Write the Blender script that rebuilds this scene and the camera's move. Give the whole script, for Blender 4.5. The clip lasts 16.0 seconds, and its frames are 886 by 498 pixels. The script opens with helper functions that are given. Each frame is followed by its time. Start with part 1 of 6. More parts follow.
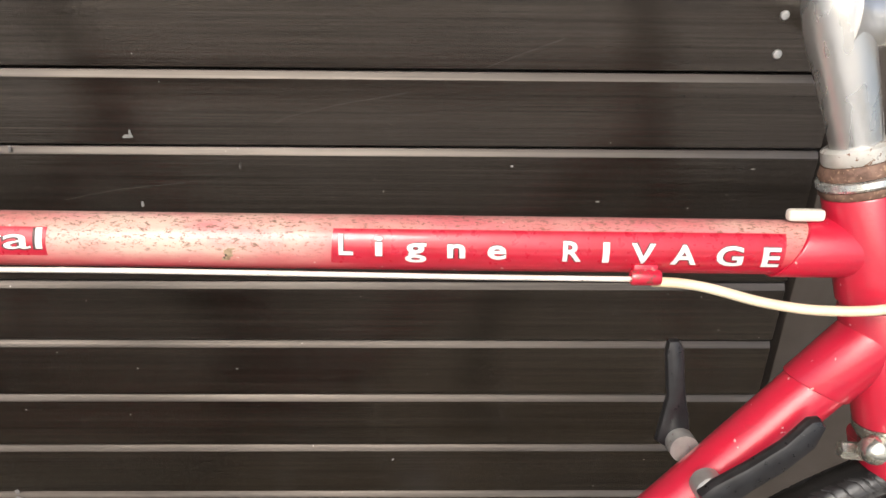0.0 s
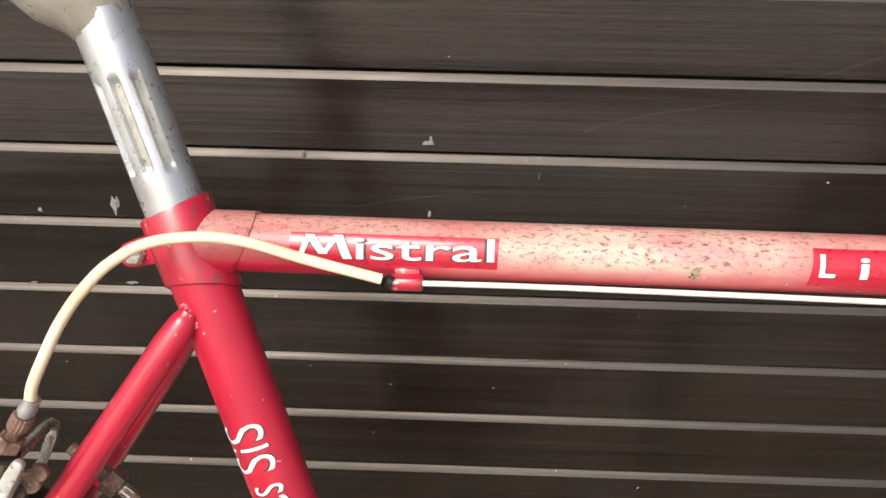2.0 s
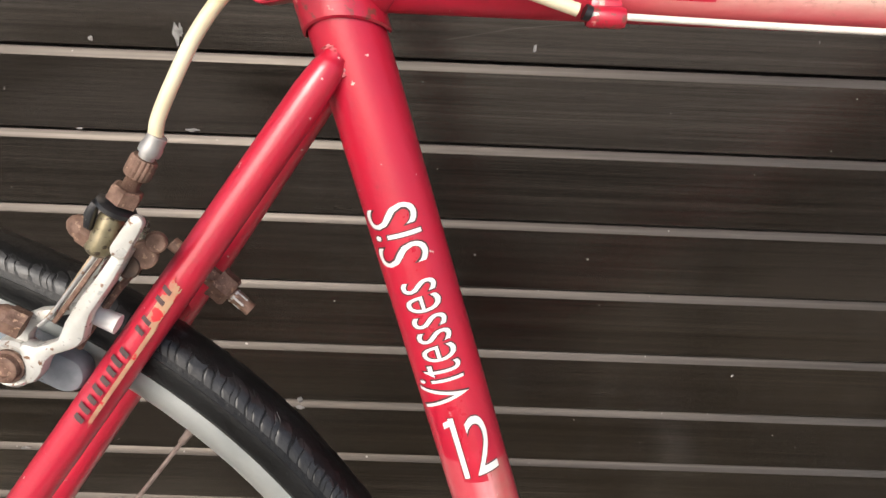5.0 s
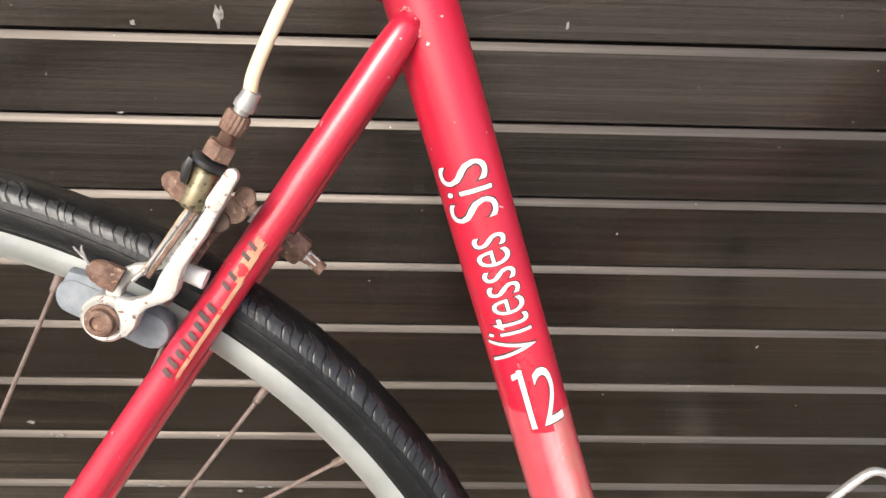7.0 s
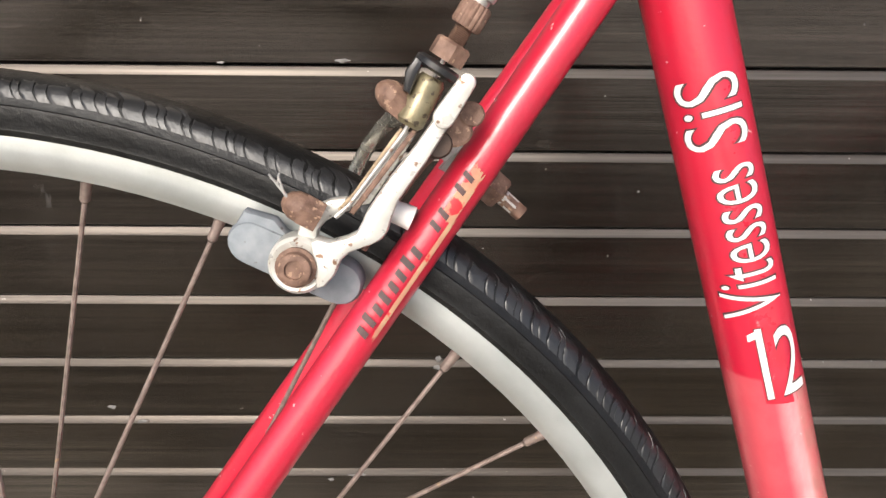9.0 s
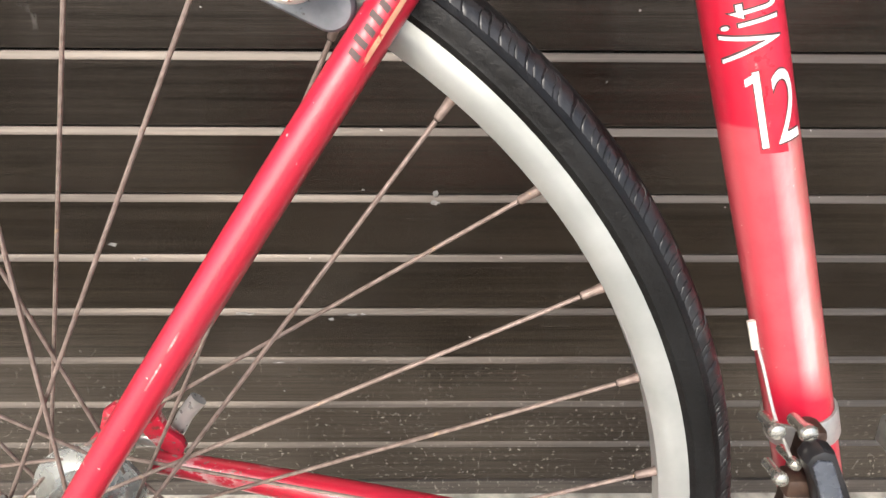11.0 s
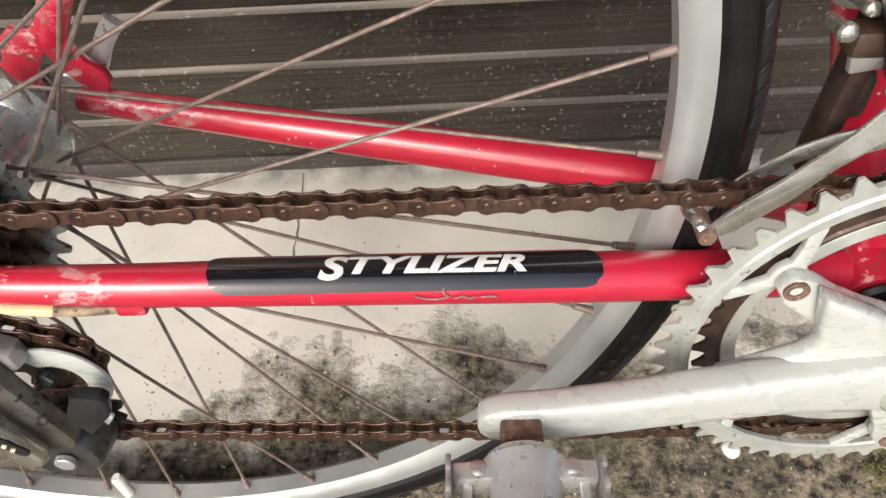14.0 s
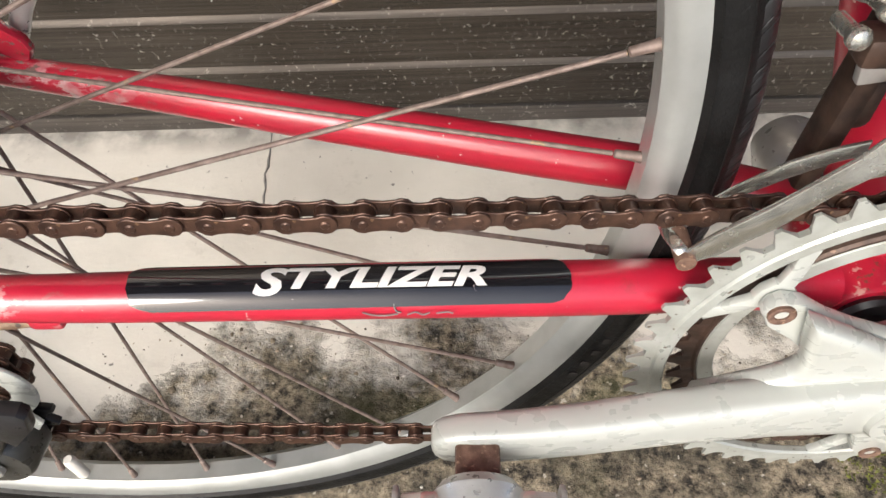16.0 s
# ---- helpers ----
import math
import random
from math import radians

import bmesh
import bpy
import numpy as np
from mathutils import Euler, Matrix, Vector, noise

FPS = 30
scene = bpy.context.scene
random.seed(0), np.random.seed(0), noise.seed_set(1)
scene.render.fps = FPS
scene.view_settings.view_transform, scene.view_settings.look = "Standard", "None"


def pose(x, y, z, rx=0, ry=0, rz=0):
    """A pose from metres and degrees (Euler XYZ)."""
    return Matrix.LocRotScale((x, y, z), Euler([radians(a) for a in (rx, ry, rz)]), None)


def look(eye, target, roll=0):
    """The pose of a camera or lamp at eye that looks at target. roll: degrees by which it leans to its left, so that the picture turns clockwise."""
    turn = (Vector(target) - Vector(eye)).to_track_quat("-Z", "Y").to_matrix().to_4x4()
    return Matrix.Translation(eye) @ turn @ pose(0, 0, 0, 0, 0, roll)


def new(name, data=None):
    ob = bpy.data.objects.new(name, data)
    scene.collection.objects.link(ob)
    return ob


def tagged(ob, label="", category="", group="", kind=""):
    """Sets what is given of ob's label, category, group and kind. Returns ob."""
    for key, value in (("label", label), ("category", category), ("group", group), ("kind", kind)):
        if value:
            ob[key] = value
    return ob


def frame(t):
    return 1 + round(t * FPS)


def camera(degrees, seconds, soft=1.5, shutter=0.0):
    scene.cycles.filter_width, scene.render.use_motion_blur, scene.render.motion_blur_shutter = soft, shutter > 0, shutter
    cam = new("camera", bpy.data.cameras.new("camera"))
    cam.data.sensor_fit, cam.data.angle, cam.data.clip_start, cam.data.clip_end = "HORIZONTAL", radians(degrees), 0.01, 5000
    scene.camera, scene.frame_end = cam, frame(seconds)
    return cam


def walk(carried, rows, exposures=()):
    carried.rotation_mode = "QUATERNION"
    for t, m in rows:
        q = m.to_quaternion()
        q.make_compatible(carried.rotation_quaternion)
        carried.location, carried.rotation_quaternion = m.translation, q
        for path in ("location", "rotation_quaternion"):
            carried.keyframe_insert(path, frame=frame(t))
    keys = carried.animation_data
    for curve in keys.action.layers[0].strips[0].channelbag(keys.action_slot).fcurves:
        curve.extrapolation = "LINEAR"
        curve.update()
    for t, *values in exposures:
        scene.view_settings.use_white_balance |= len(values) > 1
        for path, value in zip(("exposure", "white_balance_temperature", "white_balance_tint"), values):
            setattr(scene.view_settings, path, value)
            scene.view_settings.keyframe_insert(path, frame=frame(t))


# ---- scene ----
cam = camera(64.5, 16.0)
PATH = [
    (0, (-0.0073, -0.5264, 0.9058), (0.0103, 0.3747, 0.4726), 0.73),
    (0.5, (-0.0849, -0.5267, 0.9090), (-0.0905, 0.3780, 0.4829), 1.00),
    (1, (-0.1422, -0.5183, 0.9063), (-0.1535, 0.3883, 0.4844), 0.91),
    (1.5, (-0.1859, -0.5075, 0.8998), (-0.1950, 0.4006, 0.4812), 1.15),
    (2, (-0.2184, -0.5003, 0.8927), (-0.2346, 0.4079, 0.4745), 1.22),
    (2.5, (-0.2378, -0.4953, 0.8896), (-0.2448, 0.4143, 0.4740), 1.63),
    (3, (-0.2421, -0.4803, 0.8818), (-0.2283, 0.4334, 0.4759), 2.80),
    (3.5, (-0.2512, -0.4645, 0.8771), (-0.2574, 0.4468, 0.4654), 1.06),
    (4, (-0.2750, -0.4790, 0.8380), (-0.3460, 1.3190, -0.0360), 1.90),
    (4.5, (-0.3050, -0.4850, 0.8030), (-0.3210, 1.3140, -0.0720), 2.70),
    (4.7, (-0.3030, -0.4870, 0.7920), (-0.2950, 1.3080, -0.0900), 2.70),
    (6.8, (-0.3194, -0.5157, 0.7531), (-0.2853, 0.3798, 0.3094), 2.27),
    (7, (-0.3377, -0.5104, 0.7634), (-0.3080, 0.3890, 0.3274), 1.81),
    (7.5, (-0.3687, -0.5060, 0.7737), (-0.3498, 0.3974, 0.3454), 1.20),
    (8, (-0.4002, -0.5021, 0.7632), (-0.4028, 0.3961, 0.3237), 0.71),
    (8.2, (-0.4066, -0.4945, 0.7502), (-0.4022, 0.4030, 0.3092), 0.42),
    (10.3, (-0.4221, -0.4666, 0.6964), (-0.4015, 0.4071, 0.2103), 1.04),
    (10.5, (-0.4220, -0.4774, 0.6865), (-0.4092, 0.3891, 0.1875), 1.09),
    (11, (-0.4159, -0.5050, 0.6632), (-0.4014, 0.3301, 0.1134), 0.62),
    (11.5, (-0.4094, -0.5248, 0.6448), (-0.3900, 0.2903, 0.0659), 1.18),
    (12, (-0.4080, -0.5441, 0.6367), (-0.4012, 0.2510, 0.0303), 0.73),
    (12.5, (-0.4056, -0.5605, 0.6286), (-0.4242, 0.2104, -0.0081), -0.30),
    (13, (-0.4005, -0.5694, 0.6127), (-0.4210, 0.1750, -0.0548), -0.80),
    (13.5, (-0.3889, -0.5449, 0.5891), (-0.4250, 0.1224, -0.1548), -4.27),
    (14, (-0.3919, -0.4865, 0.5659), (-0.4139, 0.0701, -0.2646), -4.30),
    (14.5, (-0.3903, -0.4491, 0.5462), (-0.4264, 0.0242, -0.3340), -6.10),
    (15, (-0.3895, -0.4364, 0.5356), (-0.4160, 0.0208, -0.3534), -5.39),
    (15.5, (-0.3875, -0.4350, 0.5355), (-0.4090, 0.0223, -0.3536), -4.19),
    (16, (-0.3775, -0.4467, 0.5551), (-0.3870, 0.0341, -0.3216), -2.45),
]
EXPOSURES = [(t, stops, 6350, 8) for t, stops in ((0, 0.60), (3.5, 0.60), (4.2, 0.54), (4.7, 0.54), (7, 0.96), (8.2, 0.96), (10.3, 0.66), (11.0, 1.10), (12.0, 1.38), (13.0, 1.22), (13.5, 0.72), (14.2, 0.62), (16, 0.66))]
walk(cam, [(t, look(eye, target, roll)) for t, eye, target, roll in PATH], EXPOSURES)

# ---------------------------------------------------------------- light
world = bpy.data.worlds.new("world")
scene.world = world
world.use_nodes = True
wn = world.node_tree.nodes
sky = wn.new("ShaderNodeTexSky")
sky.sky_type = 'NISHITA'
sky.sun_disc = False
sky.sun_elevation, sky.sun_rotation = radians(40), radians(200)
sky.air_density, sky.dust_density, sky.ozone_density = 0.8, 4.5, 0.3
wn["Background"].inputs["Strength"].default_value = 0.15
world.node_tree.links.new(sky.outputs[0], wn["Background"].inputs["Color"])
sun_data = bpy.data.lights.new("sun", 'SUN')
sun_data.energy, sun_data.angle, sun_data.color = 1.3, radians(24), (1.0, 0.97, 0.93)
sun_ob = new("sun", sun_data)
sun_ob.matrix_world = look((-1.0, -2.8, 3.0), (0, 0, 0))


# ---------------------------------------------------------------- materials
def nodes_of(name):
    m = bpy.data.materials.new(name)
    m.use_nodes = True
    nt = m.node_tree
    return m, nt, nt.nodes["Principled BSDF"]


def node(nt, kind, **kw):
    n = nt.nodes.new(kind)
    for key, v in kw.items():
        n.inputs[key.replace("_", " ")].default_value = v
    return n


def noise_fac(nt, scale, detail=4, stretch=(1, 1, 1), rough=0.55, offset=(0, 0, 0), place=False):
    tc = nt.nodes.new("ShaderNodeNewGeometry" if place else "ShaderNodeTexCoord")
    mp = nt.nodes.new("ShaderNodeMapping")
    mp.inputs["Scale"].default_value = stretch
    mp.inputs["Location"].default_value = offset
    nt.links.new(tc.outputs["Position" if place else "Object"], mp.inputs["Vector"])
    n = node(nt, "ShaderNodeTexNoise", Scale=scale, Detail=detail, Roughness=rough)
    nt.links.new(mp.outputs[0], n.inputs["Vector"])
    return n.outputs["Fac"]


def ramp(nt, fac, lo, hi, a=0.0, b=1.0):
    r = nt.nodes.new("ShaderNodeMapRange")
    r.inputs["From Min"].default_value, r.inputs["From Max"].default_value = lo, hi
    r.inputs["To Min"].default_value, r.inputs["To Max"].default_value = a, b
    nt.links.new(fac, r.inputs["Value"])
    return r.outputs[0]


def mix(nt, fac, a, b):
    m = nt.nodes.new("ShaderNodeMix")
    m.data_type = 'RGBA'
    for sock, v in ((m.inputs[0], fac), (m.inputs[6], a), (m.inputs[7], b)):
        if isinstance(v, bpy.types.NodeSocket):
            nt.links.new(v, sock)
        else:
            sock.default_value = (*v, 1) if isinstance(v, tuple) else v
    return m.outputs[2]


def calc(nt, op, a, b=0.0):
    m = nt.nodes.new("ShaderNodeMath")
    m.operation = op
    m.use_clamp = op in ("MULTIPLY", "ADD", "SUBTRACT")
    for sock, v in zip(m.inputs, (a, b)):
        if isinstance(v, bpy.types.NodeSocket):
            nt.links.new(v, sock)
        else:
            sock.default_value = v
    return m.outputs[0]


def bump(nt, bsdf, fac, strength, dist=0.001):
    b = node(nt, "ShaderNodeBump", Strength=strength, Distance=dist)
    nt.links.new(fac, b.inputs["Height"])
    nt.links.new(b.outputs[0], bsdf.inputs["Normal"])


def plain(name, a, b, rough=0.5, metal=0.0, scale=60, spots=None, spot_lo=0.66, spot_scale=220, bumpy=0.15, stretch=(1, 1, 1), coat=0.0, rough2=None):
    """A surface of two tones mottled by noise, with small spots of a third and fine relief."""
    m, nt, bs = nodes_of(name)
    col = mix(nt, ramp(nt, noise_fac(nt, scale, 5, stretch), 0.35, 0.65), a, b)
    fine = noise_fac(nt, spot_scale, 3, stretch)
    if spots:
        col = mix(nt, ramp(nt, fine, spot_lo, spot_lo + 0.05), col, spots)
    nt.links.new(col, bs.inputs["Base Color"])
    bs.inputs["Metallic"].default_value = metal
    bs.inputs["Coat Weight"].default_value = coat
    nt.links.new(ramp(nt, noise_fac(nt, scale * 2.3, 3, stretch), 0.3, 0.7, rough, rough2 if rough2 is not None else min(1, rough + 0.15)), bs.inputs["Roughness"])
    if bumpy:
        bump(nt, bs, fine, bumpy, 0.0006)
    return m


RED = (0.50, 0.009, 0.034)


def red_paint(name, worn=False, faded=False, pitted=False):
    m, nt, bs = nodes_of(name)
    col = mix(nt, ramp(nt, noise_fac(nt, 25, 4), 0.35, 0.7), RED, (0.42, 0.011, 0.036))
    chips = ramp(nt, noise_fac(nt, 240, 2, (1, 1, 1), 0.5, (3, 1, 7)), 0.735, 0.755)
    col = mix(nt, chips, col, (0.62, 0.42, 0.38))
    dirt = ramp(nt, noise_fac(nt, 75, 6, (1, 1, 1), 0.7, (9, 4, 2)), 0.63, 0.78, 0, 0.55)
    col = mix(nt, dirt, col, (0.17, 0.03, 0.025))
    rough = 0.31
    # paint knocked off round the rear axle, down to primer
    sp0 = nt.nodes.new("ShaderNodeSeparateXYZ")
    tc0 = nt.nodes.new("ShaderNodeTexCoord")
    nt.links.new(tc0.outputs["Object"], sp0.inputs[0])
    tail = calc(nt, "MULTIPLY", ramp(nt, sp0.outputs["X"], -0.150, -0.200), ramp(nt, sp0.outputs["Z"], 0.405, 0.35))
    bare0 = calc(nt, "MULTIPLY", tail, ramp(nt, noise_fac(nt, 70, 5, (0.5, 1, 1), 0.7, (1, 9, 4)), 0.565, 0.60, 0, 0.85))
    col = mix(nt, bare0, col, mix(nt, ramp(nt, noise_fac(nt, 130, 4), 0.4, 0.6), (0.56, 0.17, 0.19), (0.62, 0.46, 0.44)))
    scuff = calc(nt, "MULTIPLY", tail, ramp(nt, noise_fac(nt, 160, 4, (0.6, 1, 1), 0.7, (6, 2, 8)), 0.60, 0.64))
    col = mix(nt, scuff, col, (0.20, 0.13, 0.11))
    if pitted:
        col = mix(nt, ramp(nt, noise_fac(nt, 210, 5, (1, 1, 1), 0.7, (4, 7, 1)), 0.56, 0.62, 0, 0.85), col, (0.15, 0.055, 0.035))
        col = mix(nt, ramp(nt, noise_fac(nt, 120, 4, (1, 1, 1), 0.6, (2, 3, 9)), 0.62, 0.66, 0, 0.8), col, (0.58, 0.33, 0.28))
    if faded:
        # sun-bleached stretch under the number, a painted highlight stripe and a brown rubbed streak
        sep = nt.nodes.new("ShaderNodeSeparateXYZ")
        tc = nt.nodes.new("ShaderNodeTexCoord")
        nt.links.new(tc.outputs["Object"], sep.inputs[0])
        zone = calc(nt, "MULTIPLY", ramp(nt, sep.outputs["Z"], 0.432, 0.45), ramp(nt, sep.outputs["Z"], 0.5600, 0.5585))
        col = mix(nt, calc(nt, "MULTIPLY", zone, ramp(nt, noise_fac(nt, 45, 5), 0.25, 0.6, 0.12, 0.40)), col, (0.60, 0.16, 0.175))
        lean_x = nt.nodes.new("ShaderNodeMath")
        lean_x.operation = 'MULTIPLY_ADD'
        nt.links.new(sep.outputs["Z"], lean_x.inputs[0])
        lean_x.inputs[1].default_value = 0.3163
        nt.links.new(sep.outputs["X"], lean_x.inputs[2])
        # pale stripe up the tube: its highlight put into the colour
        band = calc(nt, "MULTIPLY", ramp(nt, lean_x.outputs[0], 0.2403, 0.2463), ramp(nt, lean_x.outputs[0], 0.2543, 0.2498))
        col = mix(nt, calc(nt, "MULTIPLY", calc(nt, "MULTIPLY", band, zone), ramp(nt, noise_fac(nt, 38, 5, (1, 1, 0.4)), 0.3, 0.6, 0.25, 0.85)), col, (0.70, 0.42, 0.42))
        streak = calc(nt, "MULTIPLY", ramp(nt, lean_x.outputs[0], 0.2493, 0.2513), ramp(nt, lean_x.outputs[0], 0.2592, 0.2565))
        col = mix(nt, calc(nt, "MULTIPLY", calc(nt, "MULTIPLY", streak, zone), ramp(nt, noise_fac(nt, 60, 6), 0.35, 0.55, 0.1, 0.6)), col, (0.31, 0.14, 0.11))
    if worn:
        sep = nt.nodes.new("ShaderNodeSeparateXYZ")
        tc = nt.nodes.new("ShaderNodeTexCoord")
        nt.links.new(tc.outputs["Object"], sep.inputs[0])
        # sun-bleached crown of the tube, strongest behind the middle decal gap
        high = ramp(nt, sep.outputs["Z"], 0.7585, 0.7765)
        bare = calc(nt, "MULTIPLY", ramp(nt, sep.outputs["X"], 0.095, 0.155), ramp(nt, sep.outputs["X"], 0.31, 0.275))
        side = calc(nt, "MULTIPLY", bare, ramp(nt, sep.outputs["Z"], 0.7535, 0.7645))
        mott = ramp(nt, noise_fac(nt, 60, 6, (0.35, 1, 1), 0.65), 0.25, 0.62, 0.5, 1.0)
        fade = calc(nt, "MULTIPLY", calc(nt, "MAXIMUM", calc(nt, "MULTIPLY", high, 0.72), side), mott)
        col = mix(nt, fade, col, mix(nt, ramp(nt, noise_fac(nt, 40, 5, (0.4, 1, 1)), 0.4, 0.62), (0.64, 0.45, 0.37), (0.66, 0.29, 0.29)))
        rust = calc(nt, "MULTIPLY", ramp(nt, noise_fac(nt, 620, 5, (0.5, 1, 1), 0.75), 0.535, 0.60), calc(nt, "MAXIMUM", calc(nt, "MULTIPLY", calc(nt, "MULTIPLY", side, ramp(nt, sep.outputs["Z"], 0.7600, 0.7680)), 0.9), calc(nt, "MULTIPLY", high, 0.8)))
        col = mix(nt, rust, col, (0.13, 0.075, 0.045))
        blot = calc(nt, "MULTIPLY", ramp(nt, noise_fac(nt, 150, 5, (0.5, 1, 1), 0.75, (5, 5, 1)), 0.63, 0.67), side)
        col = mix(nt, calc(nt, "MULTIPLY", blot, 0.7), col, (0.22, 0.13, 0.08))
        rough = 0.36
    nt.links.new(col, bs.inputs["Base Color"])
    nt.links.new(ramp(nt, noise_fac(nt, 90, 4), 0.3, 0.7, rough, rough + 0.12), bs.inputs["Roughness"])
    bs.inputs["Coat Weight"].default_value = 0.15 if worn else (0.4 if faded else 0.8)
    bs.inputs["Coat Roughness"].default_value = 0.2
    bump(nt, bs, noise_fac(nt, 420, 3), 0.30, 0.0005)
    return m


M_RED = red_paint("red_paint")
M_WORN = red_paint("bleached_red_paint", True)
M_LUG = red_paint("pitted_red_paint", pitted=True)
M_FADED_HIGHLIT = red_paint("sun_faded_highlit_red_paint", faded=True)
M_DECALRED = plain("decal_red", (0.43, 0.008, 0.026), (0.48, 0.016, 0.040), 0.24, scale=90, spots=(0.5, 0.2, 0.2), spot_lo=0.72, bumpy=0.05, coat=0.6)
M_WHITE = plain("white_lettering", (0.80, 0.77, 0.74), (0.70, 0.68, 0.66), 0.5, scale=160, bumpy=0.05)
M_BLACKINK = plain("dark_outline", (0.05, 0.03, 0.03), (0.08, 0.04, 0.04), 0.5, bumpy=0)
M_STICKER = plain("black_sticker", (0.006, 0.006, 0.008), (0.012, 0.012, 0.014), 0.08, scale=40, spots=(0.35, 0.30, 0.30), spot_lo=0.735, bumpy=0.02, rough2=0.14, coat=1.0)
M_GOLD = plain("worn_gold_label", (0.46, 0.31, 0.18), (0.42, 0.17, 0.11), 0.5, scale=120, spots=(0.55, 0.02, 0.03), spot_lo=0.55, spot_scale=150, bumpy=0.05)
M_ALU = plain("brushed_aluminium", (0.605, 0.609, 0.596), (0.487, 0.491, 0.479), 0.24, 0.65, scale=70, spots=(0.22, 0.20, 0.17), spot_lo=0.7, spot_scale=800, bumpy=0.12, rough2=0.42)
M_RIM = plain("anodised_rim", (0.52, 0.54, 0.525), (0.42, 0.44, 0.425), 0.28, 0.6, scale=35, spots=(0.34, 0.32, 0.28), spot_lo=0.75, spot_scale=600, bumpy=0.06)
M_CRANK = plain("silver_painted_alloy", (0.52, 0.54, 0.505), (0.50, 0.52, 0.485), 0.22, 0.15, scale=30, spots=(0.20, 0.16, 0.12), spot_lo=0.755, spot_scale=420, bumpy=0.06, coat=0.4, stretch=(1, 1, 2.2))
M_CALIPER = plain("grimy_silver_alloy", (0.64, 0.635, 0.60), (0.48, 0.465, 0.42), 0.26, 0.3, scale=75, spots=(0.20, 0.11, 0.065), spot_lo=0.615, spot_scale=330, bumpy=0.15)
M_DARKALU = plain("dark_greasy_alloy", (0.34, 0.34, 0.32), (0.12, 0.12, 0.11), 0.14, 0.85, scale=60, spots=(0.06, 0.045, 0.03), spot_lo=0.64, spot_scale=420, bumpy=0.12)
M_YELLOW = plain("yellowed_housing", (0.70, 0.52, 0.26), (0.74, 0.62, 0.38), 0.36, scale=40, bumpy=0.05)
M_STAINED = plain("brown_stained_sheath", (0.50, 0.38, 0.24), (0.16, 0.10, 0.06), 0.5, scale=110, spots=(0.06, 0.04, 0.03), spot_lo=0.62, spot_scale=260, bumpy=0.3)
M_CHROME = plain("dull_chrome", (0.60, 0.595, 0.54), (0.44, 0.43, 0.38), 0.16, 0.85, scale=90, spots=(0.20, 0.13, 0.08), spot_lo=0.75, spot_scale=700, bumpy=0.08, rough2=0.30)
M_HUB = plain("polished_alloy", (0.62, 0.64, 0.62), (0.56, 0.58, 0.56), 0.20, 0.75, scale=50, spots=(0.25, 0.22, 0.18), spot_lo=0.79, spot_scale=700, bumpy=0.05, rough2=0.34)
M_RUST = plain("rusted_steel", (0.10, 0.054, 0.037), (0.22, 0.132, 0.095), 0.6, 0.1, scale=210, spots=(0.34, 0.22, 0.15), spot_lo=0.60, spot_scale=520, bumpy=0.7)
M_CHAIN = plain("rusted_oiled_chain", (0.042, 0.022, 0.016), (0.105, 0.056, 0.038), 0.28, 0.5, scale=150, spots=(0.33, 0.20, 0.11), spot_lo=0.68, spot_scale=420, bumpy=0.4)
M_SPROCKET = plain("greasy_brown_sprocket", (0.035, 0.022, 0.017), (0.085, 0.052, 0.038), 0.40, 0.4, scale=120, spots=(0.16, 0.10, 0.07), spot_lo=0.68, bumpy=0.4)
M_SPOKE = plain("rusty_spoke", (0.17, 0.125, 0.105), (0.27, 0.21, 0.185), 0.5, 0.4, scale=220, spots=(0.36, 0.25, 0.15), spot_lo=0.68, spot_scale=140, bumpy=0.2)
M_RING = plain("grimy_chainring_alloy", (0.47, 0.49, 0.455), (0.36, 0.37, 0.335), 0.26, 0.3, scale=70, spots=(0.11, 0.075, 0.05), spot_lo=0.665, spot_scale=260, bumpy=0.2)
M_BLACK = plain("black_plastic", (0.010, 0.010, 0.011), (0.020, 0.020, 0.022), 0.26, scale=120, spots=(0.10, 0.09, 0.085), spot_lo=0.72, bumpy=0.12)
M_GREYRUB = plain("grey_rubber", (0.17, 0.19, 0.21), (0.24, 0.26, 0.28), 0.7, scale=140, spots=(0.1, 0.1, 0.1), bumpy=0.25)
M_CREAM = plain("yellowed_cream_housing", (0.72, 0.59, 0.36), (0.78, 0.70, 0.51), 0.36, scale=45, bumpy=0.05, stretch=(0.6, 1, 1))
M_LINER = plain("white_cable_liner", (0.66, 0.62, 0.54), (0.74, 0.71, 0.65), 0.45, scale=60, spots=(0.15, 0.12, 0.1), spot_lo=0.69, bumpy=0.1)
M_STEEL = plain("grey_steel", (0.46, 0.45, 0.43), (0.34, 0.33, 0.32), 0.38, 0.6, scale=110, spots=(0.2, 0.12, 0.08), spot_lo=0.66, bumpy=0.2)


def tyre_material():
    m, nt, bs = nodes_of("cracked_black_rubber")
    col = mix(nt, ramp(nt, noise_fac(nt, 40, 5), 0.35, 0.68), (0.004, 0.004, 0.004), (0.010, 0.0102, 0.0105))
    col = mix(nt, ramp(nt, noise_fac(nt, 95, 5, (1, 1, 1), 0.7, (5, 2, 1)), 0.66, 0.78, 0, 0.6), col, (0.07, 0.072, 0.075))
    nt.links.new(col, bs.inputs["Base Color"])
    bs.inputs["Roughness"].default_value = 0.40
    bs.inputs["Specular IOR Level"].default_value = 0.28
    bump(nt, bs, noise_fac(nt, 200, 5, (1, 1, 1), 0.65), 0.55, 0.0012)
    return m


